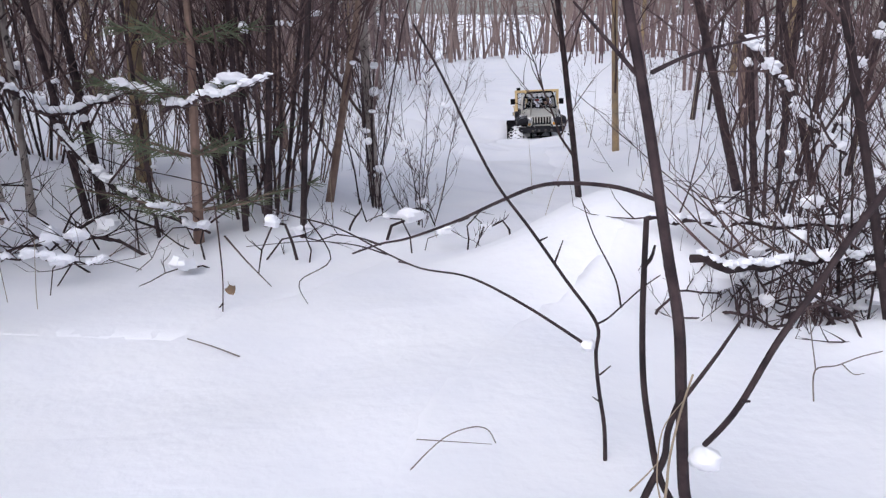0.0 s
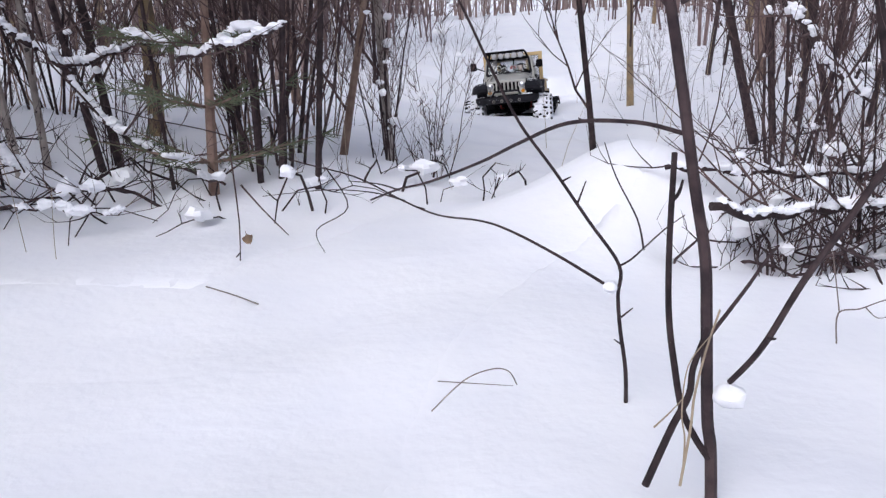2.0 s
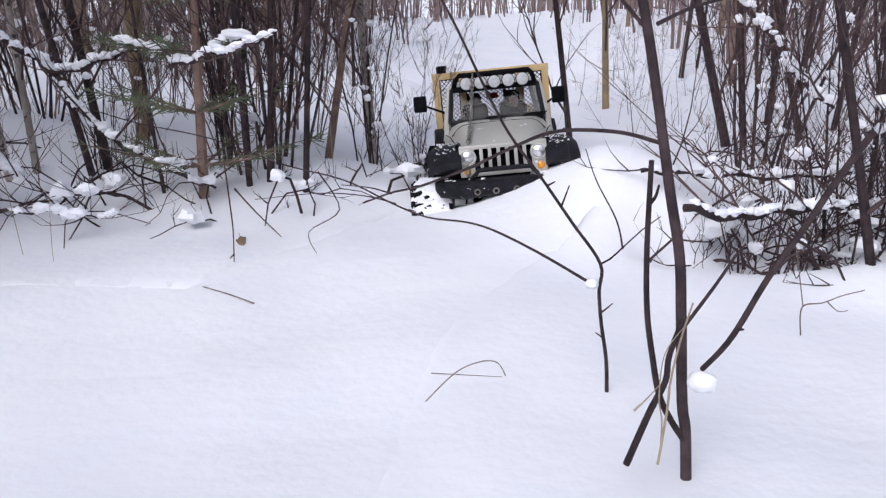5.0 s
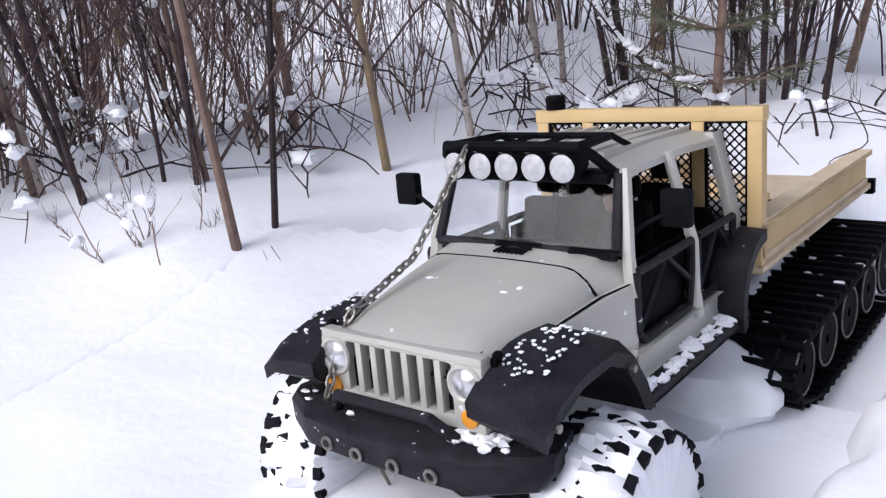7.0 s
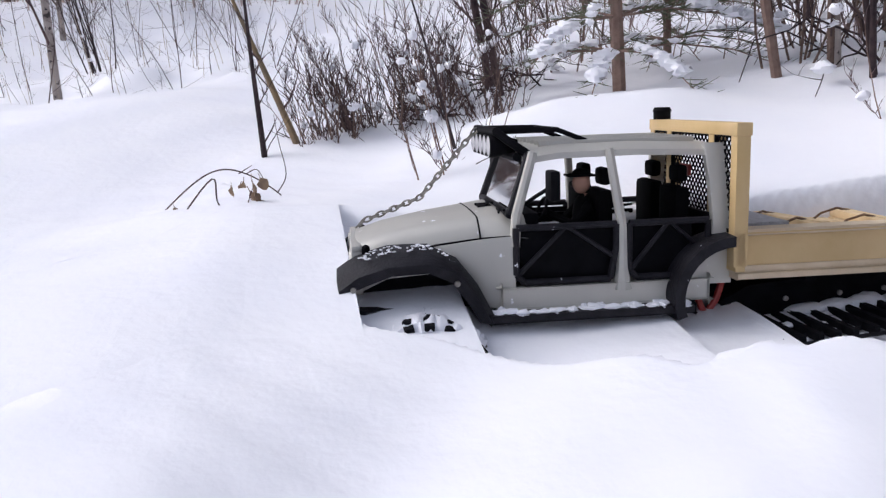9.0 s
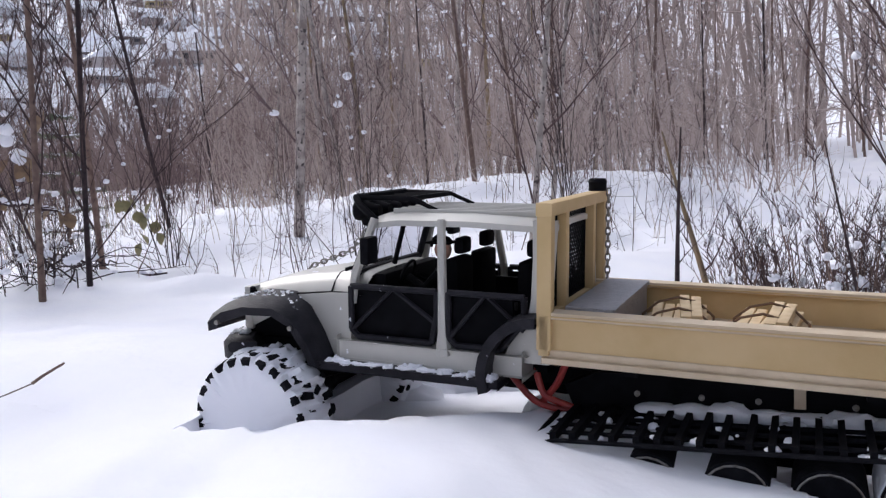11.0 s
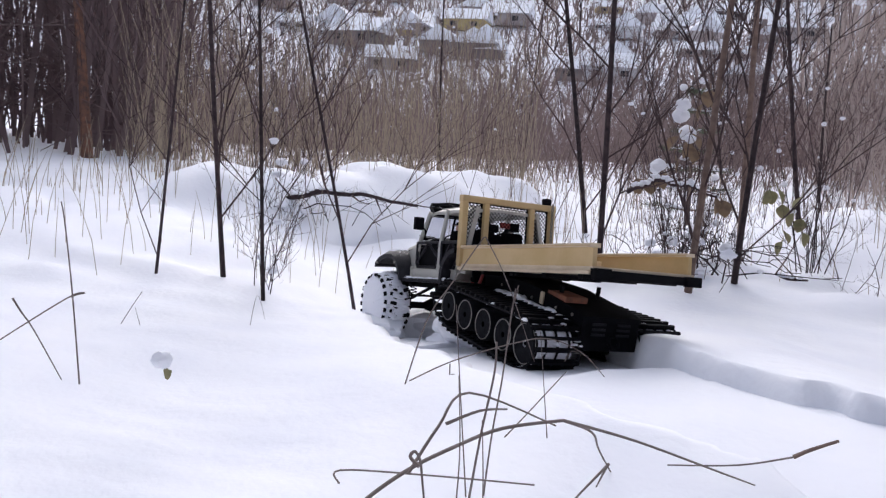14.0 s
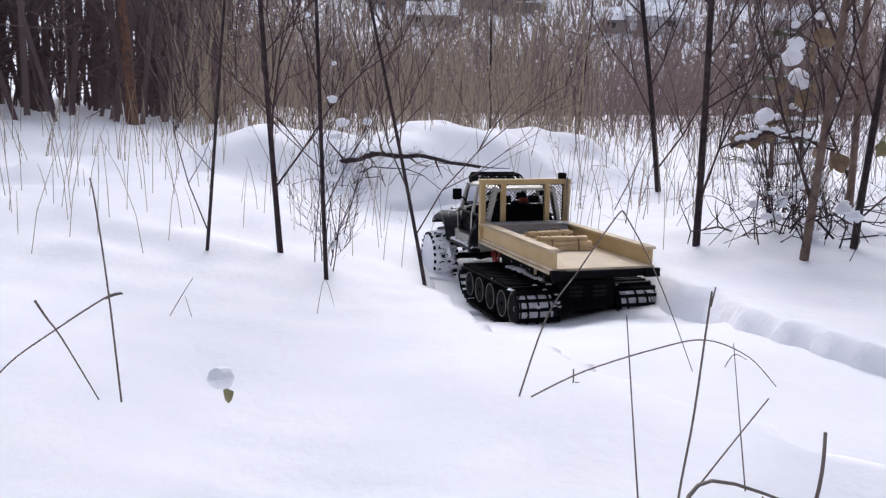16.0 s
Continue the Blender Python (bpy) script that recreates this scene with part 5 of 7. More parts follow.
for k, (x, y, n, h, r) in enumerate(((-1.48, 0.86, 9, 0.90, 0.0050), (-1.32, 0.87, 9, 0.80, 0.0040), (-1.60, 1.25, 10, 1.00, 0.0050), (-1.16, 1.00, 9, 0.70, 0.0040), (-1.21, 1.25, 9, 0.80, 0.0040), (-1.34, 1.54, 10, 0.90, 0.0050), (-1.00, 1.28, 10, 0.70, 0.0040), (-1.05, 1.72, 10, 0.80, 0.0040), (-0.93, 1.93, 10, 0.90, 0.0040), (-0.71, 2.19, 12, 0.90, 0.0040), (-0.41, 1.69, 12, 0.80, 0.0040), (-0.33, 2.01, 10, 0.80, 0.0040), (-0.88, 0.53, 5, 0.22, 0.0022))):
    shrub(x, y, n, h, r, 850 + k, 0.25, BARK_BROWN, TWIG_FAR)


def tangle(x, y, n, size, seed):
    """Arching dark twigs pressed down by snow, with lumps on them."""
    rr = random.Random(seed)
    wood, load = Shape(), Shape()
    for k in range(n):
        a = rr.uniform(0, 2 * math.pi)
        px, py = rr.gauss(0, size * 0.4), rr.gauss(0, size * 0.3)
        L, h = size * rr.uniform(0.5, 1.5), size * rr.uniform(0.08, 0.65) ** 1.2
        pts = []
        for u in np.linspace(0, 1, 7):
            qx, qy = px + L * u * math.cos(a), py + L * u * math.sin(a)
            pts.append(Vector((qx + rr.gauss(0, 0.006), qy + rr.gauss(0, 0.006), h * 4 * u * (1.02 - u) * 0.8 - 0.01 + rr.gauss(0, 0.006))))
        w = rr.uniform(0.0009, 0.0030)
        wood.tube(pts, [w * (1 - 0.1 * i) for i in range(7)], 5, False)
        for i in (2, 3, 4, 5):
            if rr.random() < 0.6:
                grow(wood, pts[i], Vector((rr.uniform(-1, 1), rr.uniform(-1, 1), rr.uniform(-0.2, 1))), L * 0.35, w * 0.5, rr, 1)
        if rr.random() < 0.45:
            p, q = pts[rr.choice((2, 3, 4))], rr.uniform(0.006, 0.016)
            load.blob(p + Vector((0, 0, q * 0.5)), (q * rr.uniform(0.9, 1.8), q * rr.uniform(0.8, 1.4), q * 0.8), k, 0.7, 6)
    t = root("brush_tangle", "tangle of dark bent twigs weighed down with snow", "brush", pose(x, y, float(ground_z(x, y))), "brush tangles")
    part("bent_wood", wood, BARK_DARK, t)["kind"] = "stuff"
    part("snow_load", load, SNOW, t, "lumps of snow on the twigs")


for k, (x, y, n, size) in enumerate(((0.42, 1.12, 20, 0.15), (0.53, 1.10, 24, 0.17), (0.66, 1.14, 22, 0.20), (0.80, 1.12, 20, 0.20), (0.62, 1.34, 22, 0.22), (-0.62, 1.34, 9, 0.24), (-0.84, 1.40, 9, 0.26), (-0.44, 1.34, 7, 0.20), (-0.24, 1.28, 6, 0.16), (-0.08, 1.34, 6, 0.14), (-1.58, -0.10, 20, 0.09), (-1.78, 0.16, 22, 0.16), (-1.30, 0.72, 20, 0.20), (-1.10, 0.95, 20, 0.20), (-1.45, -2.10, 20, 0.22), (-1.70, -2.25, 20, 0.22), (-0.95, -3.6, 16, 0.30))):
    tangle(x, y, n, size, 900 + k)

# thickets, thicker away from the trail and the open field
rr = random.Random(77)


def trail_side(x, y):
    return abs(x - float(way_x(y)))


count = 0
while count < 245:
    a, r = rr.uniform(-60, 175), rr.uniform(1.7, 10) if rr.random() < 0.7 else rr.uniform(6, 13)
    x, y = -r * math.sin(radians(a)), -0.3 + r * math.cos(radians(a))
    if trail_side(x, y) < 0.55 + 0.06 * max(0, y):
        continue
    keep = np.interp(a, [-60, 10, 95, 105, 125, 135, 155, 175], [1, 1, 1, 0.8, 0.5, 0.12, 0.12, 0.4])
    if 10 < a < 100 and r < 2.0:
        keep *= 0.25
    if 80 < a < 104 and r < 7:
        keep *= 0.05
    if 20 < a < 80 and r < 4:
        keep *= 0.6
    if 95 < a < 175 and r < 3.3:
        keep *= 0.1
    if 125 < a < 175 and r < 7:
        keep *= 0.35
    if rr.random() > keep:
        continue
    i = rr.choice((3, 3, 1, 5, 0, 3, 6)) if 98 < a < 128 else rr.choice((0, 1, 2, 3, 4, 5, 0, 1, 6, 7)) if a < 125 else rr.choice((0, 2, 6, 7, 7))
    from_stock(i, x, y, rr.uniform(0, 360), rr.uniform(0.75, 1.35))
    count += 1


def far_woods(name, label, n, seed, angles, dist, height, thick, material, low=False, gap=0.9):
    """Trunks and twigs past counting, joined."""
    rr = random.Random(seed)
    s = Shape()
    for k in range(n):
        a = radians(rr.uniform(*angles))
        r = rr.uniform(*dist)
        x, y = -r * math.sin(a), -0.3 + r * math.cos(a)
        if trail_side(x, y) < gap and -3.5 < y < 16:
            continue
        z = float(ground_z(x, y)) - 0.05
        h, w = rr.uniform(*height), rr.uniform(*thick)
        sway = 0.30 if low else 0.13
        d = Vector((rr.gauss(0, sway), rr.gauss(0, sway), 1)).normalized()
        pts = [Vector((x, y, z))]
        for _ in range(4):
            pts.append(pts[-1] + d * h / 4)
            d = (d + Vector((rr.gauss(0, 0.13), rr.gauss(0, 0.13), 0.08))).normalized()
        s.tube(pts, [w, w * 0.85, w * 0.65, w * 0.42, w * 0.15], 3, False)
        for _ in range(rr.randint(8, 13)):
            u = rr.uniform(0.05 if low else 0.04, 0.98) * 4
            k2 = min(int(u), 3)
            p = pts[k2].lerp(pts[k2 + 1], u - k2)
            e = Vector((rr.gauss(0, 1), rr.gauss(0, 1), rr.uniform(-0.1, 1.5))).normalized()
            L = h * rr.uniform(0.05, 0.2)
            q = p + e * L
            q3 = q + (e + Vector((rr.gauss(0, 0.5), rr.gauss(0, 0.5), 0.4))).normalized() * L * 0.7
            s.tube([p, q, q3], [w * 0.32, w * 0.22, w * 0.08], 3, False)
            q2 = p.lerp(q, 0.6) + (e + Vector((rr.gauss(0, 0.9), rr.gauss(0, 0.9), rr.gauss(0, 0.6)))).normalized() * L * 0.8
            s.tube([p.lerp(q, 0.6), q2], [w * 0.18, w * 0.06], 3, False)
    me = bpy.data.meshes.new(name)
    me.from_pydata(s.v, [], s.f)
    me.materials.append(material)
    return tagged(new(name, me), label, "woods", kind="stuff")


far_woods("woods", "dense leafless birch and alder woods in winter", 520, 1, (79, 128), (9, 26), (3, 9), (0.010, 0.036), TWIG_HAZED)
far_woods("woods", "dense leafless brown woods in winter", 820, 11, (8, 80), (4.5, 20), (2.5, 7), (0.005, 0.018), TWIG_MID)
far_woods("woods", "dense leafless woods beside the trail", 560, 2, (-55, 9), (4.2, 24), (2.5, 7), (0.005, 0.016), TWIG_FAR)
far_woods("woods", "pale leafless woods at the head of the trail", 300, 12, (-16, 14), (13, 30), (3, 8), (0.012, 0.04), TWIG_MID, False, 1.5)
far_woods("dark_woods", "dark mixed woods behind the field", 1000, 3, (168, 215), (8.5, 20), (3, 8), (0.010, 0.035), TWIG_FAR)
far_woods("brush", "low brown brush at the edge of the field", 3000, 4, (116, 172), (8, 22), (0.4, 1.9), (0.0025, 0.008), TWIG_MID, True)
far_woods("brush", "thin undergrowth between the trunks", 1000, 5, (88, 128), (4.2, 14), (0.3, 1.5), (0.002, 0.006), TWIG_HAZED, True)
far_woods("brush", "thin undergrowth between the trunks", 1000, 15, (-50, 78), (2.3, 9), (0.3, 1.5), (0.0010, 0.0032), TWIG_FAR, True)
far_woods("brush", "thin bare twigs sticking out of the snow beside the trail", 620, 21, (-30, 40), (1.75, 8), (0.10, 0.55), (0.0007, 0.0020), TWIG, True, 0.33)
far_woods("brush", "thin bare weeds and twigs in the snowy field", 620, 22, (92, 168), (2.2, 8), (0.10, 0.65), (0.0008, 0.0022), TWIG, True, 0.40)
far_woods("brush", "thin bare twigs along the edge of the thicket", 380, 23, (38, 78), (1.75, 5), (0.10, 0.50), (0.0008, 0.0022), TWIG_MID, True, 0.40)
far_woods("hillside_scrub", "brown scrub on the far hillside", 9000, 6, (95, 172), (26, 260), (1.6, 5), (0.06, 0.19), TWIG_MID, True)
# sparse trees behind the camera, never in view, added to fill the reflections
far_woods("woods", "unseen leafless woods added for reflections", 260, 7, (200, 310), (7, 22), (3, 7), (0.02, 0.05), TWIG_FAR)


def dry_grass(n, seed, a0, a1, r0, r1, h0, h1):
    rr = random.Random(seed)
    s = Shape()
    for k in range(n):
        a, r = radians(rr.uniform(a0, a1)), rr.uniform(r0, r1)
        x, y = -r * math.sin(a), -0.3 + r * math.cos(a)
        z = float(ground_z(x, y)) - 0.02
        h = rr.uniform(h0, h1)
        lx, ly = rr.uniform(-0.28, 0.28), rr.uniform(-0.2, 0.2)
        w = 0.0009 * r / 2.5
        pts = [(x + lx * h * u**1.6, y + ly * h * u**1.6, z + h * u * (1 - 0.12 * u)) for u in (0, 0.35, 0.7, 1)]
        s.tube(pts, [w, w, w * 0.8, w * 0.4], 3, False)
    me = bpy.data.meshes.new("dry_grass")
    me.from_pydata(s.v, [], s.f)
    me.materials.append(STRAW)
    return tagged(new("dry_grass", me), "tall dry straw-coloured grass standing in snow", "grass", kind="stuff")


dry_grass(620, 1, 147, 172, 4.6, 9.0, 0.5, 1.9)
dry_grass(420, 2, 140, 185, 2.2, 6.5, 0.08, 0.40)
dry_grass(200, 5, 95, 150, 2.4, 6.0, 0.06, 0.30)
dry_grass(120, 3, 100, 150, 3.0, 8.0, 0.1, 0.5)
dry_grass(90, 4, -30, 95, 1.4, 5.0, 0.08, 0.35)


# ---- young conifers ----
def conifer(name, x, y, h, seed, label, whorls, spread, snow, droop):
    rr = random.Random(seed)
    t = root(name, label, "conifer", pose(x, y, float(ground_z(x, y)) - 0.01))
    part("trunk", Shape().tube([(0, 0, -0.04), (0.01, 0, h * 0.5), (0, 0.01, h)], [0.011 * h / 0.7, 0.007 * h / 0.7, 0.0015], 7), BARK_BROWN, t)
    wood, green, white = Shape(), Shape(), Shape()
    for w in range(whorls):
        u = 0.10 + 0.86 * w / whorls
        L = spread * (1.05 - u)
        for k in range(6):
            a = 2 * math.pi * (k + rr.random() * 0.7) / 6 + w
            d = Vector((math.cos(a), math.sin(a), 0))
            p0 = Vector((0, 0, h * u))
            pts = [p0 + d * L * v + Vector((0, 0, L * (0.18 * v - droop * v * v))) for v in (0, 0.35, 0.7, 1)]
            wood.tube(pts, [0.003, 0.0022, 0.0015, 0.0006], 4, False)
            for i in range(46):
                v = rr.uniform(0.15, 1)
                q = p0 + d * L * v + Vector((0, 0, L * (0.18 * v - droop * v * v)))
                s = d.cross(Vector((0, 0, 1))) * rr.choice((-1, 1))
                e = (d * rr.uniform(0.3, 1) + s * rr.uniform(0.2, 1) + Vector((0, 0, rr.uniform(-0.5, 0.6)))).normalized() * rr.uniform(0.02, 0.045)
                green.tube([q, q + e * 0.6, q + e], [0.0009, 0.0008, 0.0003], 3, False)
            if rr.random() < snow:
                v = rr.uniform(0.4, 0.95)
                q = p0 + d * L * v + Vector((0, 0, L * (0.18 * v - droop * v * v) + 0.008))
                r = rr.uniform(0.010, 0.022) * (0.4 + L / spread * 0.7)
                va, vb = max(0.15, v - rr.uniform(0.15, 0.4)), min(1.05, v + 0.2)
                line = [p0 + d * L * t_ + Vector((0, 0, L * (0.18 * t_ - droop * t_ * t_) + r * 0.7)) for t_ in np.linspace(va, vb, 7)]
                for q in line:
                    w = r * rr.uniform(0.35, 0.8)
                    white.blob(q + Vector((0, 0, -r * 0.3)), (w * rr.uniform(0.9, 1.6), w * rr.uniform(0.9, 1.6), w * rr.uniform(0.5, 0.8)), rr.randrange(999), 0.7, 6)
    part("branch_wood", wood, BARK_BROWN, t)
    part("needle_foliage", green, NEEDLE, t, "green needles")
    part("snow_load", white, SNOW, t, "heavy pads of snow on the branches")
    return t


conifer("young_spruce", -1.49, 0.318, 0.90, 1, "young spruce loaded with heavy snow", 12, 0.32, 0.9, 0.35)
conifer("young_spruce", -1.72, 0.52, 0.65, 2, "young spruce with snow on its branches", 8, 0.26, 0.6, 0.3)
conifer("young_pine", -0.40, 1.34, 0.62, 3, "young pine with snow on its branches", 6, 0.20, 0.16, -0.05)
conifer("young_pine", -2.6, -3.2, 0.7, 4, "young pine half buried in snow", 7, 0.22, 0.5, 0.1)


def snowy_branch(pts, r, label):
    pts = [Vector(p) for p in pts]
    q = []
    for a, b_ in zip(pts[:-1], pts[1:]):
        for k in range(4):
            q.append(a.lerp(b_, k / 4) + Vector((0, 0, 0.004 * math.sin(len(q) * 1.7))))
    q.append(pts[-1])
    t = root("snowy_branch", label, "branch")
    part("branch_wood", Shape().tube(q, [r * (1 - 0.6 * i / len(q)) for i in range(len(q))], 6), BARK_DARK, t)
    tw = Shape()
    rr = random.Random(len(pts) * 31 + int(abs(pts[0].x) * 100))
    for i in range(1, len(q), 2):
        grow(tw, q[i], Vector((rr.uniform(-1, 1), rr.uniform(-1, 1), rr.uniform(-0.3, 1))), rr.uniform(0.08, 0.25), r * 0.4, rr, 1)
    part("side_twig", tw, TWIG, t)
    load = Shape()
    for i in range(1, len(q) - 1):
        for j in range(3):
            if rr.random() < 0.72:
                p, w = q[i].lerp(q[i + 1], j / 3), rr.uniform(0.0035, 0.0085)
                load.blob(p + Vector((rr.uniform(-0.003, 0.003), rr.uniform(-0.003, 0.003), r * 0.7 + w * 0.45)), (w * rr.uniform(0.9, 1.7), w * rr.uniform(0.8, 1.3), w * rr.uniform(0.6, 1.0)), i * 3 + j, 0.7, 6)
    part("snow_load", load, SNOW, t, "snow lying along the branch")


snowy_branch([(-0.735, 1.345, 0.304), (-0.664, 1.366, 0.251), (-0.640, 1.386, 0.221), (-0.573, 1.407, 0.240), (-0.532, 1.427, 0.255), (-0.462, 1.447, 0.267)], 0.0050, "dark fallen branch with snow lying along it")
snowy_branch([(-0.645, 1.396, 0.223), (-0.606, 1.376, 0.165), (-0.557, 1.357, 0.124), (-0.498, 1.337, 0.092), (-0.422, 1.318, 0.059), (-0.368, 1.298, 0.046)], 0.0055, "dark fallen branch with snow lying along it")
snowy_branch([(-0.410, 1.248, 0.240), (-0.357, 1.238, 0.257), (-0.296, 1.228, 0.269), (-0.245, 1.219, 0.292)], 0.0040, "dark fallen branch with snow lying along it")
snowy_branch([(-0.650, 1.146, 0.045), (-0.579, 1.146, 0.045), (-0.524, 1.147, 0.035), (-0.472, 1.147, 0.040)], 0.0020, "dark fallen branch with snow lying along it")
snowy_branch([(-0.720, 1.296, 0.109), (-0.690, 1.296, 0.073), (-0.674, 1.296, 0.055)], 0.0040, "dark fallen branch with snow lying along it")
snowy_branch([(0.284, 1.152, 0.097), (0.336, 1.140, 0.095), (0.409, 1.128, 0.093), (0.497, 1.116, 0.092), (0.573, 1.104, 0.105)], 0.0040, "dark fallen branch with snow lying along it")
snowy_branch([(0.305, 1.002, 0.077), (0.373, 1.015, 0.059), (0.427, 1.028, 0.063), (0.503, 1.041, 0.067), (0.560, 1.054, 0.067)], 0.0060, "dark fallen branch with snow lying along it")
snowy_branch([(0.413, 1.203, 0.346), (0.460, 1.170, 0.287), (0.490, 1.137, 0.229), (0.532, 1.104, 0.191)], 0.0050, "dark fallen branch with snow lying along it")
snowy_branch([(-1.352, 1.311, 0.242), (-1.269, 1.364, 0.161), (-1.190, 1.415, 0.115), (-1.110, 1.465, 0.056), (-1.072, 1.490, 0.000)], 0.0040, "dark fallen branch with snow lying along it")
snowy_branch([(-0.832, 1.642, 0.024), (-0.732, 1.736, 0.045), (-0.630, 1.830, 0.002), (-0.500, 1.942, -0.059), (-0.332, 2.079, -0.085)], 0.0040, "dark fallen branch with snow lying along it")
snowy_branch([(-1.599, -0.313, -0.057), (-1.569, -0.224, -0.032), (-1.546, -0.156, -0.056), (-1.515, -0.061, -0.055)], 0.0080, "dark fallen branch with snow lying along it")
snowy_branch([(-1.656, -0.011, 0.096), (-1.620, 0.019, 0.041), (-1.580, 0.057, -0.033)], 0.0050, "dark fallen branch with snow lying along it")
snowy_branch([(-1.260, -2.124, 0.259), (-1.319, -2.090, 0.292), (-1.392, -2.047, 0.283), (-1.455, -2.011, 0.260)], 0.0060, "dark fallen branch with snow lying along it")
snowy_branch([(-0.922, -3.710, 0.104), (-1.036, -3.644, 0.146), (-1.189, -3.554, 0.146), (-1.383, -3.442, 0.116)], 0.0120, "dark fallen branch with snow lying along it")
snowy_branch([(-1.750, -2.186, 0.045), (-1.821, -2.145, 0.037), (-1.934, -2.079, 0.031)], 0.0060, "dark fallen branch with snow lying along it")


# ---- the near twigs and weeds by the camera ----
def stem(name, pts, r0, r1, material, label, category="twig", sides=6, extra=(), z_free=False):
    """A bent stem through points; extra: side shoots."""
    def smooth(ps):
        ps = [Vector(p) for p in ps]
        if len(ps) < 3:
            return ps
        out = []
        for i in range(len(ps) - 1):
            p0, p1, p2, p3 = ps[max(i - 1, 0)], ps[i], ps[i + 1], ps[min(i + 2, len(ps) - 1)]
            for k in range(5):
                t = k / 5
                out.append(0.5 * ((2 * p1) + (p2 - p0) * t + (2 * p0 - 5 * p1 + 4 * p2 - p3) * t * t + (3 * p1 - p0 - 3 * p2 + p3) * t**3))
        return out + [ps[-1]]

    s = Shape()
    q = smooth(pts)
    s.tube(q, [r0 + (r1 - r0) * i / max(1, len(q) - 1) for i in range(len(q))], sides)
    for e in extra:
        q = smooth(e)
        s.tube(q, [min(r1 * 1.1, 0.0016) - min(r1 * 0.6, 0.0009) * i / max(1, len(q) - 1) for i in range(len(q))], 5)
    return thing(name, s, material, label, category)


def leaf_thing(x, y, z, size, turn, material, label):
    rows = []
    for i in range(7):
        u = i / 6
        w = size * 0.42 * math.sin(math.pi * u) ** 0.8 + 0.0003
        droop = -size * (u - 0.5) * 0.9
        rows.append([Vector((v * w, size * 0.35 * (u - 0.5) + 0.25 * abs(v) * w, droop + 0.2 * w * v * v + 0.0015 * math.sin(9 * u + 3 * v))) for v in (-1, -0.5, 0, 0.5, 1)])
    s = Shape().sheet(rows)
    low = [[p + Vector((0, 0.0007, 0.0003)) for p in r] for r in rows]
    s.sheet(low)
    s.tube([rows[0][2], rows[0][2] + Vector((0, -0.002, size * 0.35))], size * 0.025, 4)
    t = thing("withered_leaf", s, material, label, "leaf", "withered leaves")
    t.matrix_world = pose(x, y, z, (turn * 7) % 40 - 20, (turn * 3) % 50 - 25, turn)


def snow_clump(x, y, z, size, label):
    s = Shape().blob((0, 0, 0), (size, size, size * 0.8), int(abs(x) * 900), 0.25, 9)
    t = thing("snow_clump", s, SNOW, label, "snow", "snow clumps")
    t.location = (x, y, z)


stem("sapling", [(0.165, 0.491, -0.053), (0.159, 0.492, 0.030), (0.155, 0.494, 0.058), (0.150, 0.495, 0.120), (0.146, 0.496, 0.164), (0.137, 0.497, 0.207), (0.127, 0.498, 0.258), (0.117, 0.499, 0.307), (0.107, 0.500, 0.350), (0.099, 0.501, 0.392)], 0.00406, 0.00296, BARK_DARK, "dark speckled sapling stem standing in snow", "sapling", extra=([(0.122, 0.501, 0.316), (0.150, 0.511, 0.327), (0.199, 0.522, 0.338)], [(0.153, 0.501, 0.110), (0.169, 0.491, 0.144), (0.178, 0.481, 0.169), (0.180, 0.471, 0.180)], [(0.118, 0.501, 0.310), (0.092, 0.501, 0.338), (0.075, 0.501, 0.356)],))
stem("sapling", [(0.157, 0.491, 0.030), (0.146, 0.490, 0.047), (0.137, 0.490, 0.066), (0.130, 0.489, 0.096), (0.124, 0.488, 0.130), (0.121, 0.487, 0.174), (0.120, 0.486, 0.232)], 0.00257, 0.00172, BARK_DARK, "thin black stem broken off at the top", "sapling", extra=([(0.120, 0.486, 0.203), (0.124, 0.486, 0.208), (0.126, 0.486, 0.216)],))
stem("branch", [(0.112, 0.471, 0.022), (0.127, 0.476, 0.059), (0.138, 0.481, 0.080), (0.141, 0.486, 0.097), (0.150, 0.491, 0.121)], 0.00250, 0.00187, BARK_DARK, "short dark branch leaning on the sapling", "branch", extra=())
stem("branch", [(0.166, 0.491, 0.084), (0.184, 0.506, 0.092), (0.201, 0.522, 0.103), (0.226, 0.537, 0.137), (0.255, 0.552, 0.170), (0.282, 0.567, 0.202), (0.312, 0.582, 0.235)], 0.00187, 0.00281, BARK_DARK, "long dark branch leaning out of the snow", "branch", extra=([(0.192, 0.502, 0.109), (0.197, 0.502, 0.109)],))
stem("bent_twig", [(0.128, 0.501, 0.241), (0.110, 0.551, 0.241), (0.074, 0.601, 0.234), (0.043, 0.651, 0.212), (0.014, 0.700, 0.188), (-0.031, 0.750, 0.161), (-0.061, 0.800, 0.144), (-0.094, 0.850, 0.122)], 0.00164, 0.00094, BARK_DARK, "long bent twig arching over the snow", "twig", extra=([(0.012, 0.650, 0.197), (0.021, 0.650, 0.200)], [(0.077, 0.551, 0.241), (0.073, 0.551, 0.244)], [(-0.061, 0.800, 0.143), (-0.087, 0.850, 0.139), (-0.123, 0.899, 0.132)],))
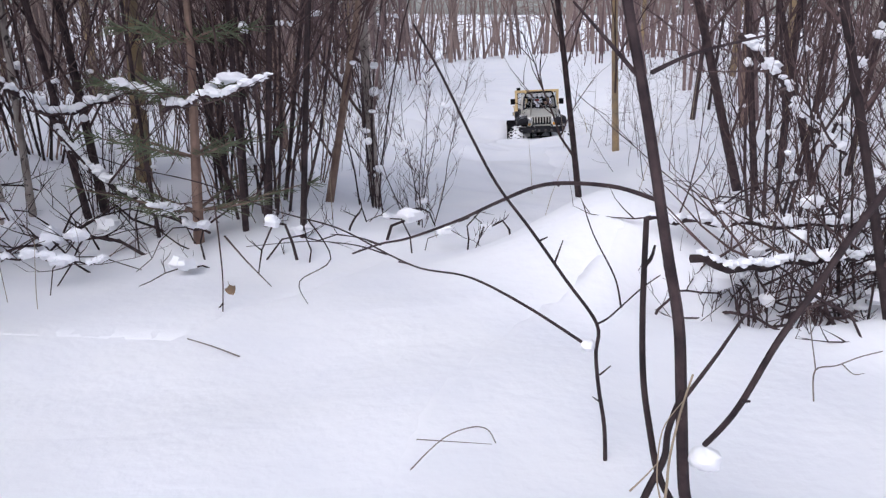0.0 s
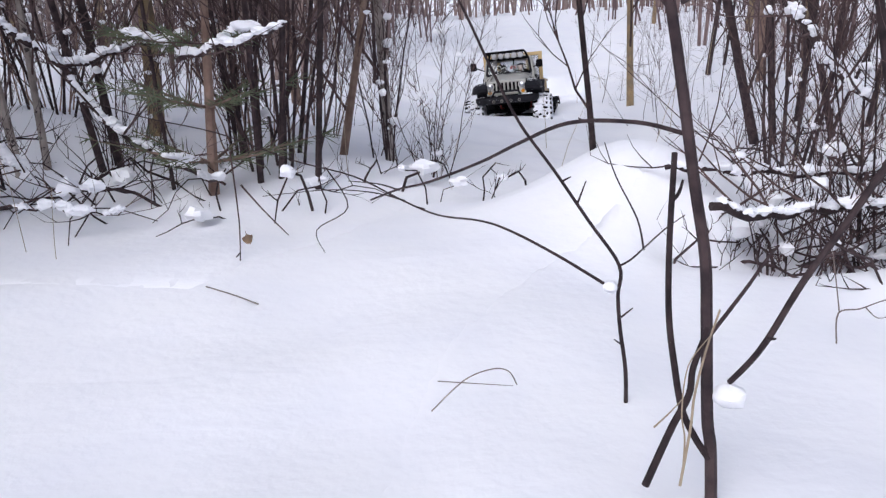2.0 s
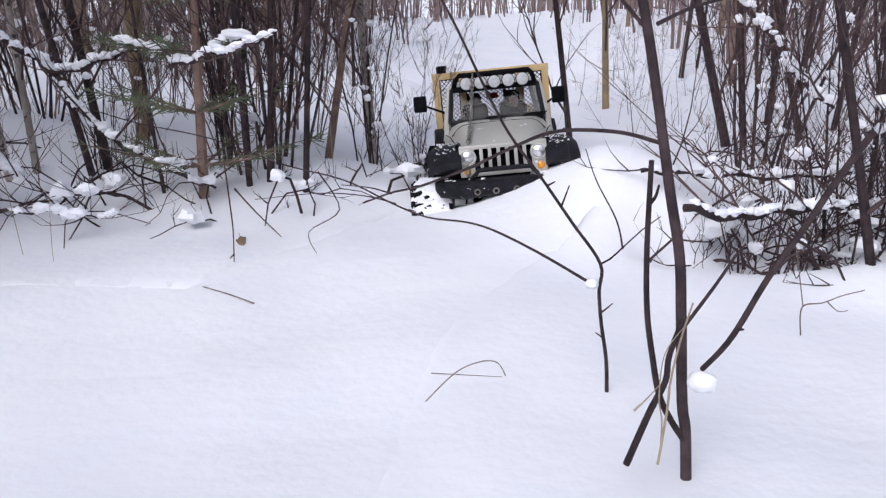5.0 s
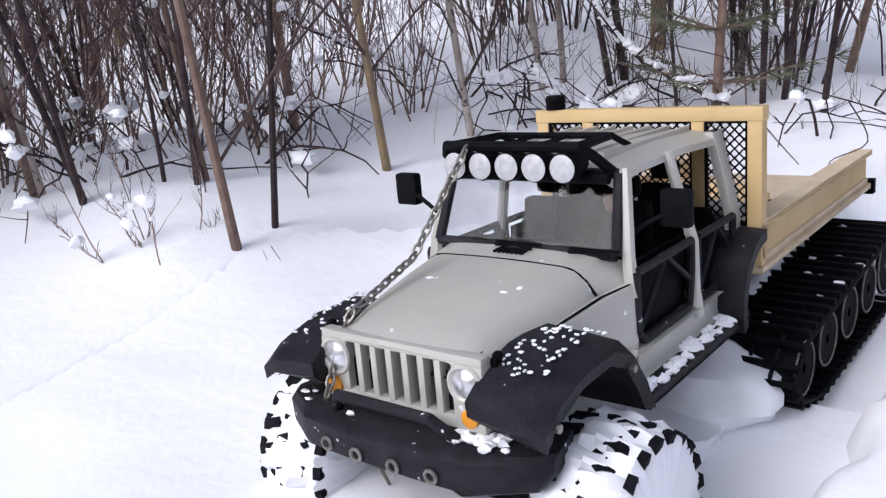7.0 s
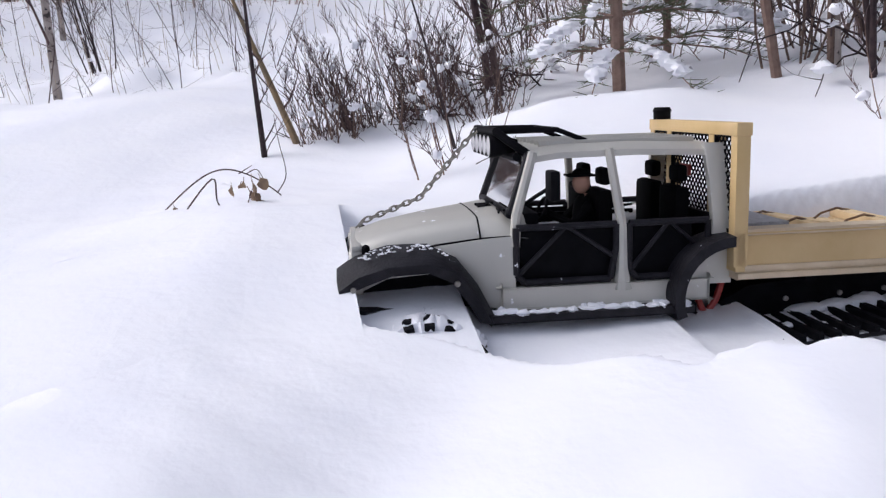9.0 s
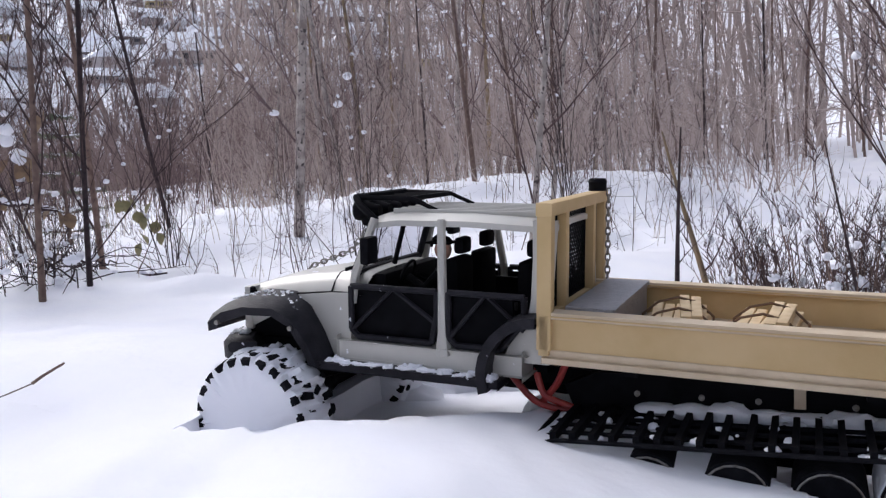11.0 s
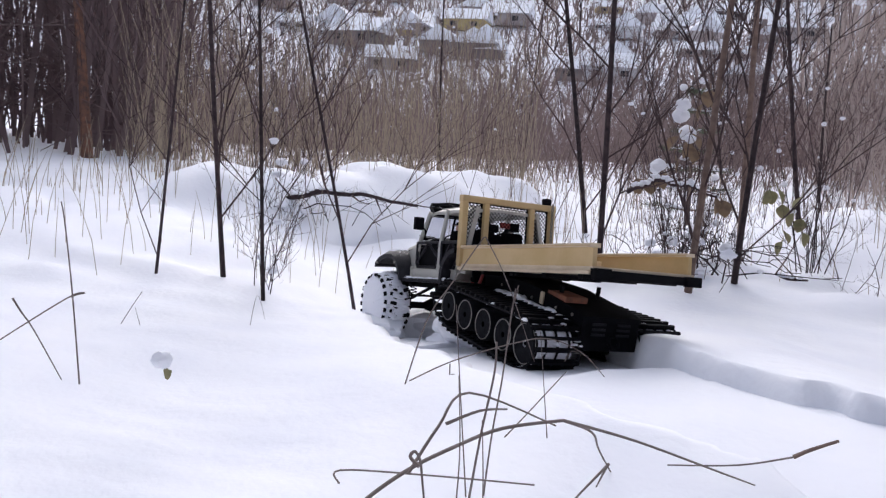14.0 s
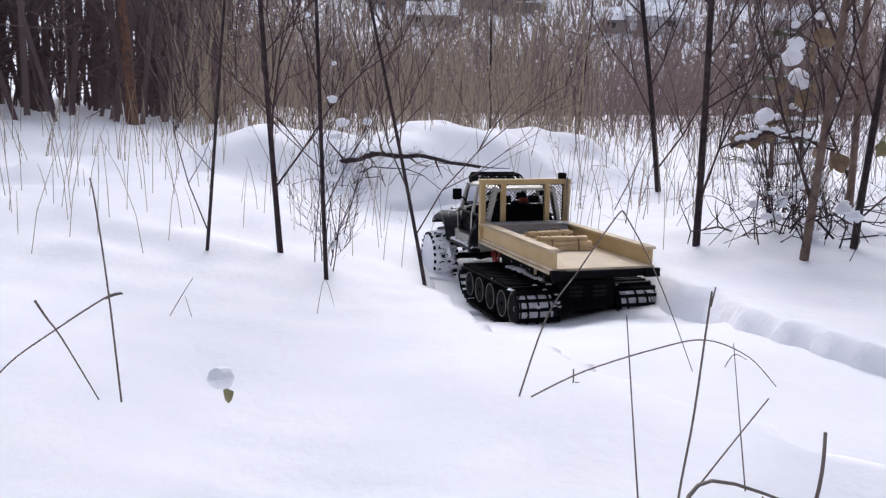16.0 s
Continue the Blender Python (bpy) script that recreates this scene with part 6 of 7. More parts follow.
stem("bent_twig", [(0.109, 0.621, 0.106), (0.077, 0.689, 0.111), (0.042, 0.757, 0.114), (0.017, 0.824, 0.106), (-0.025, 0.892, 0.095), (-0.066, 0.960, 0.095), (-0.133, 1.027, 0.112), (-0.223, 1.095, 0.121), (-0.336, 1.162, 0.147), (-0.461, 1.229, 0.161), (-0.554, 1.297, 0.174)], 0.00133, 0.00086, BARK_DARK, "long thin twig reaching across the snow", "twig", extra=([(-0.059, 0.850, 0.121), (-0.102, 0.933, 0.112), (-0.167, 1.016, 0.097), (-0.264, 1.099, 0.071)], [(-0.155, 0.949, 0.138), (-0.133, 0.966, 0.087), (-0.174, 0.982, 0.055), (-0.168, 0.999, 0.021)], [(-0.044, 0.800, 0.126), (-0.036, 0.800, 0.124)],))
stem("forked_twig", [(0.135, 0.641, -0.009), (0.132, 0.637, 0.027), (0.125, 0.633, 0.064), (0.121, 0.629, 0.094), (0.120, 0.625, 0.120), (0.094, 0.621, 0.157), (0.066, 0.617, 0.197), (0.040, 0.613, 0.232), (0.019, 0.608, 0.271), (-0.001, 0.604, 0.312), (-0.020, 0.600, 0.346)], 0.00179, 0.00086, BARK_DARK, "forked twig standing in snow", "twig", extra=([(0.124, 0.641, 0.115), (0.130, 0.631, 0.123), (0.138, 0.621, 0.136), (0.150, 0.611, 0.153), (0.161, 0.601, 0.166)], [(0.130, 0.641, 0.046), (0.122, 0.641, 0.052)], [(0.127, 0.641, 0.071), (0.136, 0.641, 0.079)], [(0.142, 0.641, 0.128), (0.140, 0.661, 0.148), (0.125, 0.681, 0.179), (0.118, 0.701, 0.204)], [(0.072, 0.611, 0.190), (0.078, 0.611, 0.193)], [(0.085, 0.621, 0.170), (0.091, 0.621, 0.188)],))
stem("grass_loop", [(-0.027, 0.620, -0.002), (-0.001, 0.620, 0.025), (0.021, 0.620, 0.035), (0.035, 0.621, 0.033), (0.042, 0.621, 0.021)], 0.00055, 0.00047, WEED, "dry grass stalk bent into a loop", "grass", extra=([(-0.022, 0.630, 0.020), (0.012, 0.625, 0.020), (0.039, 0.621, 0.020)],))
stem("twig", [(-0.295, 0.918, 0.005), (-0.262, 0.909, -0.002), (-0.231, 0.899, -0.010)], 0.00078, 0.00094, WEED, "thin twig lying in the snow", "twig", extra=())
stem("dry_twig", [(-0.282, 1.028, 0.002), (-0.286, 1.052, 0.037), (-0.293, 1.075, 0.069), (-0.303, 1.098, 0.132)], 0.00078, 0.00125, TWIG, "thin stalk with a single withered leaf", "twig", extra=([(-0.281, 1.028, 0.013), (-0.287, 1.028, 0.007)], [(-0.279, 1.048, 0.097), (-0.247, 1.024, 0.070), (-0.212, 0.999, 0.044)],))
stem("weed", [(-0.536, 0.977, -0.080), (-0.533, 0.977, -0.036), (-0.539, 0.977, -0.003)], 0.00109, 0.00070, WEED, "small dry weed sticking out of the snow", "weed", extra=([(-0.533, 0.977, -0.038), (-0.523, 0.977, -0.042), (-0.513, 0.977, -0.047)], [(-0.532, 0.977, -0.033), (-0.547, 0.977, -0.025), (-0.560, 0.977, -0.020)], [(-0.530, 0.977, -0.029), (-0.522, 0.977, -0.016), (-0.516, 0.977, -0.003)],))
stem("dry_grass_stalk", [(0.134, 0.471, 0.022), (0.137, 0.469, 0.063), (0.137, 0.466, 0.088), (0.141, 0.464, 0.118), (0.146, 0.461, 0.144)], 0.00094, 0.00062, STRAW, "pale dry grass blade against the sapling", "grass", extra=([(0.135, 0.471, 0.030), (0.134, 0.469, 0.056), (0.130, 0.466, 0.076), (0.131, 0.464, 0.107), (0.141, 0.461, 0.127)], [(0.115, 0.471, 0.063), (0.124, 0.471, 0.073), (0.132, 0.471, 0.083)],))
stem("weed", [(0.304, 0.642, 0.047), (0.312, 0.662, 0.066), (0.340, 0.683, 0.062), (0.369, 0.703, 0.062), (0.400, 0.723, 0.060)], 0.00070, 0.00055, WEED, "thin dry weed stalks by the bank", "weed", extra=([(0.303, 0.642, 0.074), (0.298, 0.652, 0.115), (0.299, 0.662, 0.126)], [(0.345, 0.683, 0.063), (0.361, 0.693, 0.050), (0.376, 0.703, 0.047)],))
stem("weed", [(-1.043, 0.382, -0.158), (-1.032, 0.389, -0.106), (-1.010, 0.403, -0.060), (-1.000, 0.409, -0.042)], 0.00140, 0.00090, WEED, "small dry weed in a hollow of the snow", "weed", extra=([(-1.033, 0.388, -0.112), (-1.011, 0.402, -0.101), (-0.978, 0.423, -0.084)], [(-1.037, 0.386, -0.122), (-1.045, 0.381, -0.104), (-1.059, 0.372, -0.098)],))
stem("weed", [(-0.624, 0.376, -0.063), (-0.611, 0.384, -0.040), (-0.592, 0.396, -0.023), (-0.579, 0.405, -0.012)], 0.00090, 0.00060, WEED, "dry stalk bent over the snow", "weed", extra=())
stem("weed", [(-0.736, 0.613, -0.053), (-0.736, 0.595, -0.010), (-0.738, 0.576, 0.031)], 0.00060, 0.00050, WEED, "thin dry grass stalks", "weed", extra=([(-0.759, 0.598, -0.066), (-0.750, 0.586, -0.024), (-0.747, 0.570, 0.029)],))
stem("weed", [(-0.388, 0.302, -0.016), (-0.391, 0.295, 0.007), (-0.394, 0.287, 0.026)], 0.00130, 0.00110, WEED, "short broken stalk in the snow", "weed", extra=())
stem("weed", [(-0.356, 0.420, -0.040), (-0.361, 0.409, -0.017), (-0.366, 0.398, 0.011)], 0.00120, 0.00100, WEED, "short broken stalks in the snow", "weed", extra=([(-0.351, 0.431, -0.034), (-0.357, 0.417, -0.015), (-0.366, 0.398, 0.011)],))
stem("weed", [(-0.947, -0.256, -0.063), (-0.962, -0.223, -0.033), (-0.978, -0.192, -0.005)], 0.00070, 0.00050, WEED, "thin dry grass stalk", "weed", extra=([(-0.921, -0.178, -0.070), (-0.917, -0.168, -0.033)],))
stem("weed", [(-0.823, -0.359, -0.058), (-0.822, -0.355, -0.026), (-0.819, -0.345, -0.040), (-0.816, -0.337, -0.057)], 0.00070, 0.00060, WEED, "bent dry weed with seed heads", "weed", extra=())
stem("weed", [(-0.574, -0.338, -0.100), (-0.571, -0.329, -0.084), (-0.566, -0.315, -0.077)], 0.00080, 0.00060, WEED, "bent dry grass tip in the snow", "weed", extra=())
stem("arched_weed", [(0.044, -0.943, 0.029), (0.028, -0.966, 0.039), (-0.001, -0.981, 0.076), (-0.033, -0.994, 0.097), (-0.071, -1.003, 0.112), (-0.111, -1.010, 0.121), (-0.154, -1.015, 0.128), (-0.207, -1.013, 0.129)], 0.00160, 0.00120, WEED, "thick dead weed stalk arching over the snow", "weed", extra=([(-0.207, -1.013, 0.129), (-0.276, -1.007, 0.107), (-0.358, -0.990, 0.076), (-0.408, -0.996, 0.056)], [(-0.207, -1.013, 0.129), (-0.270, -1.051, 0.100), (-0.321, -1.096, 0.061), (-0.391, -1.130, -0.008)], [(-0.292, -1.052, 0.070), (-0.264, -1.047, 0.055), (-0.239, -1.040, 0.044)], [(-0.305, -1.067, 0.063), (-0.298, -1.072, 0.041)], [(-0.066, -0.977, 0.125), (-0.061, -0.980, 0.131), (-0.063, -0.978, 0.135), (-0.066, -0.976, 0.129), (-0.068, -0.975, 0.115), (-0.070, -0.974, 0.100)], [(-0.065, -0.989, 0.116), (-0.090, -0.997, 0.142), (-0.116, -1.003, 0.161), (-0.178, -0.985, 0.137)], [(-0.104, -1.011, 0.138), (-0.128, -1.007, 0.146), (-0.149, -1.004, 0.146)],))
stem("tall_stalk", [(-0.074, -0.935, -0.007), (-0.071, -0.936, 0.064), (-0.076, -0.933, 0.121), (-0.080, -0.931, 0.161), (-0.084, -0.928, 0.196), (-0.084, -0.928, 0.215)], 0.00090, 0.00060, WEED, "tall dry stalk standing in snow", "weed", extra=([(-0.068, -0.927, 0.035), (-0.064, -0.929, 0.084), (-0.065, -0.929, 0.147), (-0.062, -0.931, 0.196)], [(-0.086, -0.926, 0.034), (-0.082, -0.929, 0.081), (-0.083, -0.929, 0.121), (-0.080, -0.931, 0.168)],))
stem("bent_stalk", [(-0.293, -1.438, 0.010), (-0.314, -1.420, 0.115), (-0.336, -1.401, 0.167), (-0.360, -1.382, 0.219), (-0.362, -1.374, 0.226)], 0.00100, 0.00070, WEED, "bent dry stalk with a hanging tip", "weed", extra=([(-0.362, -1.374, 0.226), (-0.372, -1.354, 0.195), (-0.379, -1.336, 0.164), (-0.385, -1.318, 0.130), (-0.392, -1.299, 0.090)],))
stem("seed_stalk", [(-0.220, -1.133, -0.011), (-0.227, -1.135, 0.070), (-0.235, -1.136, 0.126), (-0.241, -1.138, 0.182), (-0.246, -1.141, 0.206)], 0.00090, 0.00070, WEED, "upright dry stalk with a seed head", "weed", extra=([(-0.246, -1.141, 0.196), (-0.248, -1.140, 0.209)], [(-0.208, -1.140, 0.019), (-0.204, -1.154, 0.108), (-0.201, -1.167, 0.188)],))
stem("twig", [(-0.037, -1.033, 0.097), (-0.043, -1.045, 0.101), (-0.098, -1.023, 0.098), (-0.168, -0.991, 0.093)], 0.00070, 0.00060, WEED, "straight dry twig lying over the snow", "twig", extra=())
stem("cattail", [(-0.384, -1.074, 0.049), (-0.436, -1.038, 0.055), (-0.476, -1.011, 0.067)], 0.00070, 0.00090, WEED, "dry stalk with a long seed head lying on the snow", "weed", extra=())
stem("cattail", [(-0.476, -1.011, 0.067), (-0.488, -1.003, 0.075), (-0.507, -0.989, 0.086)], 0.00220, 0.00140, BARK_BROWN, "dark seed head of a lying stalk", "weed", extra=())
stem("twig", [(-0.269, -1.371, 0.058), (-0.315, -1.355, 0.082), (-0.377, -1.331, 0.104), (-0.422, -1.316, 0.112), (-0.465, -1.303, 0.095), (-0.497, -1.296, 0.065)], 0.00080, 0.00050, WEED, "thin bent twig over the snow", "twig", extra=([(-0.454, -1.321, 0.081), (-0.461, -1.317, 0.094), (-0.472, -1.311, 0.089)],))
stem("tall_stalk", [(0.057, -1.600, 0.018), (0.066, -1.605, 0.129), (0.075, -1.609, 0.213), (0.079, -1.611, 0.237)], 0.00100, 0.00070, WEED, "upright dry stalk with a dark tip", "weed", extra=())
stem("seed_stalk", [(0.183, -1.594, 0.034), (0.153, -1.580, 0.073), (0.119, -1.564, 0.102), (0.075, -1.542, 0.136), (0.061, -1.536, 0.141)], 0.00060, 0.00090, WEED, "leaning dry stalk with a dark seed head", "weed", extra=([(0.075, -1.540, 0.136), (0.067, -1.537, 0.140), (0.061, -1.534, 0.141)], [(0.074, -1.544, 0.135), (0.068, -1.541, 0.138), (0.060, -1.538, 0.140)],))
stem("seed_stalk", [(0.080, -1.567, 0.034), (0.109, -1.581, 0.092), (0.121, -1.587, 0.111), (0.130, -1.591, 0.127)], 0.00060, 0.00120, WEED, "leaning dry stalk with a seed head", "weed", extra=())
stem("weed", [(-0.357, -1.424, 0.006), (-0.355, -1.425, 0.059)], 0.00100, 0.00080, WEED, "short stalk with a curled leaf", "weed", extra=([(-0.357, -1.424, 0.045), (-0.364, -1.421, 0.043), (-0.368, -1.419, 0.028)],))
stem("weed", [(-0.044, -1.940, 0.017), (-0.059, -1.933, 0.046), (-0.073, -1.927, 0.071)], 0.00060, 0.00040, WEED, "thin dry grass in the field", "weed", extra=([(-0.071, -1.927, 0.016), (-0.063, -1.931, 0.046)], [(-0.244, -1.900, 0.014), (-0.253, -1.895, 0.066), (-0.266, -1.889, 0.026)],))
stem("weed", [(-0.248, -1.144, 0.068), (-0.280, -1.150, 0.089), (-0.321, -1.153, 0.122)], 0.00070, 0.00050, WEED, "thin dry stalk near the path", "weed", extra=([(-0.296, -1.143, 0.062), (-0.296, -1.154, 0.109), (-0.295, -1.165, 0.161)],))
leaf_thing(-0.270, 1.028, 0.031, 0.016, 20, LEAF_DRY, "single withered brown leaf hanging on a stalk")
leaf_thing(-0.013, -1.456, 0.064, 0.014, 120, LEAF_OLIVE, "yellowish withered leaf lying on the snow")
leaf_thing(-0.432, 0.083, -0.036, 0.013, 70, LEAF_DRY, "brown withered leaf beside the wheel track")
leaf_thing(-0.363, -1.421, 0.033, 0.012, 40, LEAF_OLIVE, "curled withered leaf on a short stalk")
snow_clump(0.167, 0.491, 0.074, 0.010, "clump of snow hanging on a branch")
snow_clump(0.113, 0.621, 0.104, 0.006, "small clump of snow on a twig")
snow_clump(-0.009, -1.458, 0.079, 0.012, "lump of snow on a bent leaf")
leaf_thing(-1.154, -0.402, 0.007, 0.020, 225, LEAF_DRY, "withered brown leaf hanging on a snowy weed")
leaf_thing(-1.159, -0.417, -0.018, 0.020, 195, LEAF_DRY, "withered brown leaf hanging on a snowy weed")
leaf_thing(-1.171, -0.451, -0.014, 0.020, 60, LEAF_DRY, "withered brown leaf hanging on a snowy weed")
leaf_thing(-1.161, -0.421, -0.062, 0.020, 225, LEAF_DRY, "withered brown leaf hanging on a snowy weed")
snow_clump(-1.221, -0.443, -0.028, 0.035, "lump of snow on a withered weed")
stem("weed", [(-1.202, -0.448, -0.124), (-1.195, -0.429, -0.041), (-1.188, -0.407, 0.010)], 0.00110, 0.00070, WEED, "withered weed bent under snow", "weed", extra=())
leaf_thing(-1.394, -2.070, 0.374, 0.050, 0, LEAF_DRY, "withered brown leaf hanging on a sapling")
leaf_thing(-1.394, -2.104, 0.337, 0.050, 47, LEAF_DRY, "withered brown leaf hanging on a sapling")
leaf_thing(-1.452, -2.105, 0.362, 0.050, 94, LEAF_DRY, "withered brown leaf hanging on a sapling")
leaf_thing(-1.500, -2.112, 0.510, 0.050, 141, LEAF_DRY, "withered brown leaf hanging on a sapling")
leaf_thing(-1.450, -2.037, 0.497, 0.050, 188, LEAF_DRY, "withered brown leaf hanging on a sapling")
leaf_thing(-1.439, -2.078, 0.468, 0.050, 235, LEAF_DRY, "withered brown leaf hanging on a sapling")
leaf_thing(-1.395, -2.139, 0.292, 0.050, 282, LEAF_DRY, "withered brown leaf hanging on a sapling")
leaf_thing(-1.386, -2.179, 0.275, 0.050, 329, LEAF_DRY, "withered brown leaf hanging on a sapling")
leaf_thing(-1.410, -2.060, 0.396, 0.050, 376, LEAF_DRY, "withered brown leaf hanging on a sapling")
leaf_thing(-1.490, -2.048, 0.237, 0.050, 423, LEAF_DRY, "withered brown leaf hanging on a sapling")
leaf_thing(-1.533, -2.058, 0.230, 0.050, 470, LEAF_DRY, "withered brown leaf hanging on a sapling")
leaf_thing(-1.360, -2.193, 0.273, 0.050, 517, LEAF_DRY, "withered brown leaf hanging on a sapling")
leaf_thing(-1.362, -2.088, 0.385, 0.050, 564, LEAF_DRY, "withered brown leaf hanging on a sapling")
leaf_thing(-1.469, -2.060, 0.257, 0.050, 611, LEAF_DRY, "withered brown leaf hanging on a sapling")
snow_clump(-1.378, -2.079, 0.484, 0.020, "lump of snow on withered leaves")
snow_clump(-1.389, -2.096, 0.458, 0.022, "lump of snow on withered leaves")
snow_clump(-1.420, -2.101, 0.417, 0.022, "lump of snow on withered leaves")
snow_clump(-1.400, -2.066, 0.400, 0.014, "lump of snow on withered leaves")
snow_clump(-1.350, -2.118, 0.331, 0.020, "lump of snow on withered leaves")
snow_clump(-1.359, -2.136, 0.320, 0.015, "lump of snow on withered leaves")
snow_clump(-1.416, -2.057, 0.545, 0.010, "lump of snow on withered leaves")
snow_clump(-1.389, -2.095, 0.528, 0.010, "lump of snow on withered leaves")
leaf_thing(-1.890, -2.220, 0.258, 0.048, 0, LEAF_OLIVE, "withered olive leaf hanging on a shrub")
leaf_thing(-1.959, -2.227, 0.268, 0.048, 61, LEAF_OLIVE, "withered olive leaf hanging on a shrub")
leaf_thing(-2.005, -2.246, 0.216, 0.048, 122, LEAF_OLIVE, "withered olive leaf hanging on a shrub")
leaf_thing(-1.961, -2.179, 0.196, 0.048, 183, LEAF_OLIVE, "withered olive leaf hanging on a shrub")
leaf_thing(-2.008, -2.198, 0.246, 0.048, 244, LEAF_OLIVE, "withered olive leaf hanging on a shrub")
leaf_thing(-2.054, -2.218, 0.177, 0.048, 305, LEAF_OLIVE, "withered olive leaf hanging on a shrub")
leaf_thing(-1.999, -2.157, 0.140, 0.048, 366, LEAF_OLIVE, "withered olive leaf hanging on a shrub")
leaf_thing(-1.986, -2.211, 0.142, 0.048, 427, LEAF_OLIVE, "withered olive leaf hanging on a shrub")
leaf_thing(-1.971, -2.266, 0.257, 0.048, 488, LEAF_OLIVE, "withered olive leaf hanging on a shrub")
leaf_thing(-1.940, -2.191, 0.110, 0.048, 549, LEAF_OLIVE, "withered olive leaf hanging on a shrub")
snow_clump(-2.999, -3.530, 0.940, 0.025, "lump of snow caught on twigs")
snow_clump(-3.296, -3.116, 1.052, 0.025, "lump of snow caught on twigs")
snow_clump(-3.224, -3.216, 0.847, 0.025, "lump of snow caught on twigs")
snow_clump(-3.366, -3.018, 1.139, 0.025, "lump of snow caught on twigs")
snow_clump(-3.816, -2.390, 0.865, 0.025, "lump of snow caught on twigs")
snow_clump(-3.781, -2.439, 0.718, 0.025, "lump of snow caught on twigs")
snow_clump(-3.486, -2.851, 0.931, 0.025, "lump of snow caught on twigs")
stem("weed", [(-1.087, -0.516, 0.003), (-1.068, -0.460, 0.045), (-1.055, -0.420, 0.062), (-1.043, -0.384, 0.054), (-1.030, -0.346, 0.025), (-1.023, -0.325, -0.007), (-1.021, -0.318, -0.018)], 0.00110, 0.00080, TWIG, "dead weed arching over the snow", "weed", extra=([(-1.043, -0.384, 0.054), (-1.038, -0.369, 0.059), (-1.035, -0.362, 0.046)], [(-1.030, -0.346, 0.025), (-1.042, -0.331, 0.046), (-1.061, -0.334, 0.088), (-1.079, -0.335, 0.122)], [(-1.046, -0.394, 0.055), (-1.040, -0.374, 0.065)],))
stem("weed", [(-1.017, -0.527, -0.043), (-0.999, -0.474, 0.018), (-0.982, -0.422, 0.068), (-0.981, -0.421, 0.039), (-0.979, -0.414, 0.016), (-0.977, -0.407, -0.007)], 0.00130, 0.00090, TWIG, "dead weed bent down to the snow", "weed", extra=([(-0.973, -0.396, -0.002), (-0.968, -0.381, 0.035), (-0.964, -0.370, 0.056)], [(-1.003, -0.486, 0.000), (-1.005, -0.490, -0.031), (-1.006, -0.495, -0.054)],))
stem("weed", [(-1.109, -0.110, -0.018), (-1.098, -0.076, -0.007), (-1.090, -0.054, 0.007), (-1.085, -0.037, 0.014)], 0.00100, 0.00060, TWIG, "dead stalk with drooping tips", "weed", extra=([(-1.090, -0.055, 0.004), (-1.089, -0.052, -0.014), (-1.093, -0.061, -0.027)],))
stem("weed", [(-1.381, -0.135, -0.063), (-1.356, -0.061, -0.023), (-1.344, -0.024, 0.014)], 0.00160, 0.00100, TWIG, "thin bent twig out of the snow", "weed", extra=([(-1.351, -0.046, -0.078), (-1.348, -0.036, -0.026), (-1.344, -0.024, 0.014)],))
leaf_thing(-0.987, -0.374, 0.046, 0.024, 0, LEAF_DRY, "shrivelled brown leaf hanging on a dead weed")
leaf_thing(-0.987, -0.375, 0.033, 0.022, 53, LEAF_DRY, "shrivelled brown leaf hanging on a dead weed")
leaf_thing(-0.986, -0.371, 0.017, 0.034, 106, LEAF_DRY, "shrivelled brown leaf hanging on a dead weed")
leaf_thing(-0.988, -0.377, 0.002, 0.030, 159, LEAF_DRY, "shrivelled brown leaf hanging on a dead weed")
leaf_thing(-0.996, -0.401, 0.045, 0.014, 212, LEAF_DRY, "shrivelled brown leaf hanging on a dead weed")
leaf_thing(-0.982, -0.359, 0.052, 0.018, 265, LEAF_DRY, "shrivelled brown leaf hanging on a dead weed")
leaf_thing(-1.023, -0.483, 0.023, 0.012, 318, LEAF_DRY, "shrivelled brown leaf hanging on a dead weed")


# ---- the village on the far hillside ----
def house(x, y, w, d, h, material, turn, label, roof_h=None):
    z = float(ground_z(x, y)) - 0.5
    t = root("house", label, "house", pose(x, y, z, 0, 0, turn), "village houses")
    part("wall", Shape().box(-w / 2, w / 2, -d / 2, d / 2, 0, h), material, t)
    rh = roof_h or w * 0.3
    o = [(-d / 2 - 0.5, h - 0.2), (0, h + rh), (d / 2 + 0.5, h - 0.2), (0, h + rh - 0.5)]
    part("roof", Shape().solid([(-d / 2 - 0.6, h - 0.1), (0, h + rh), (d / 2 + 0.6, h - 0.1)], "x", -w / 2 - 0.5, w / 2 + 0.5), SNOW, t, "snow-covered roof", smooth=False)
    for k in range(max(2, int(w / 3))):
        u = -w / 2 + (k + 0.5) * w / max(2, int(w / 3))
        part("window", Shape().box(u - 0.5, u + 0.5, d / 2 + 0.0, d / 2 + 0.06, h * 0.35, h * 0.75), PANE_DARK, t)
        part("window", Shape().box(u - 0.5, u + 0.5, -d / 2 - 0.06, -d / 2, h * 0.35, h * 0.75), PANE_DARK, t)
    return t


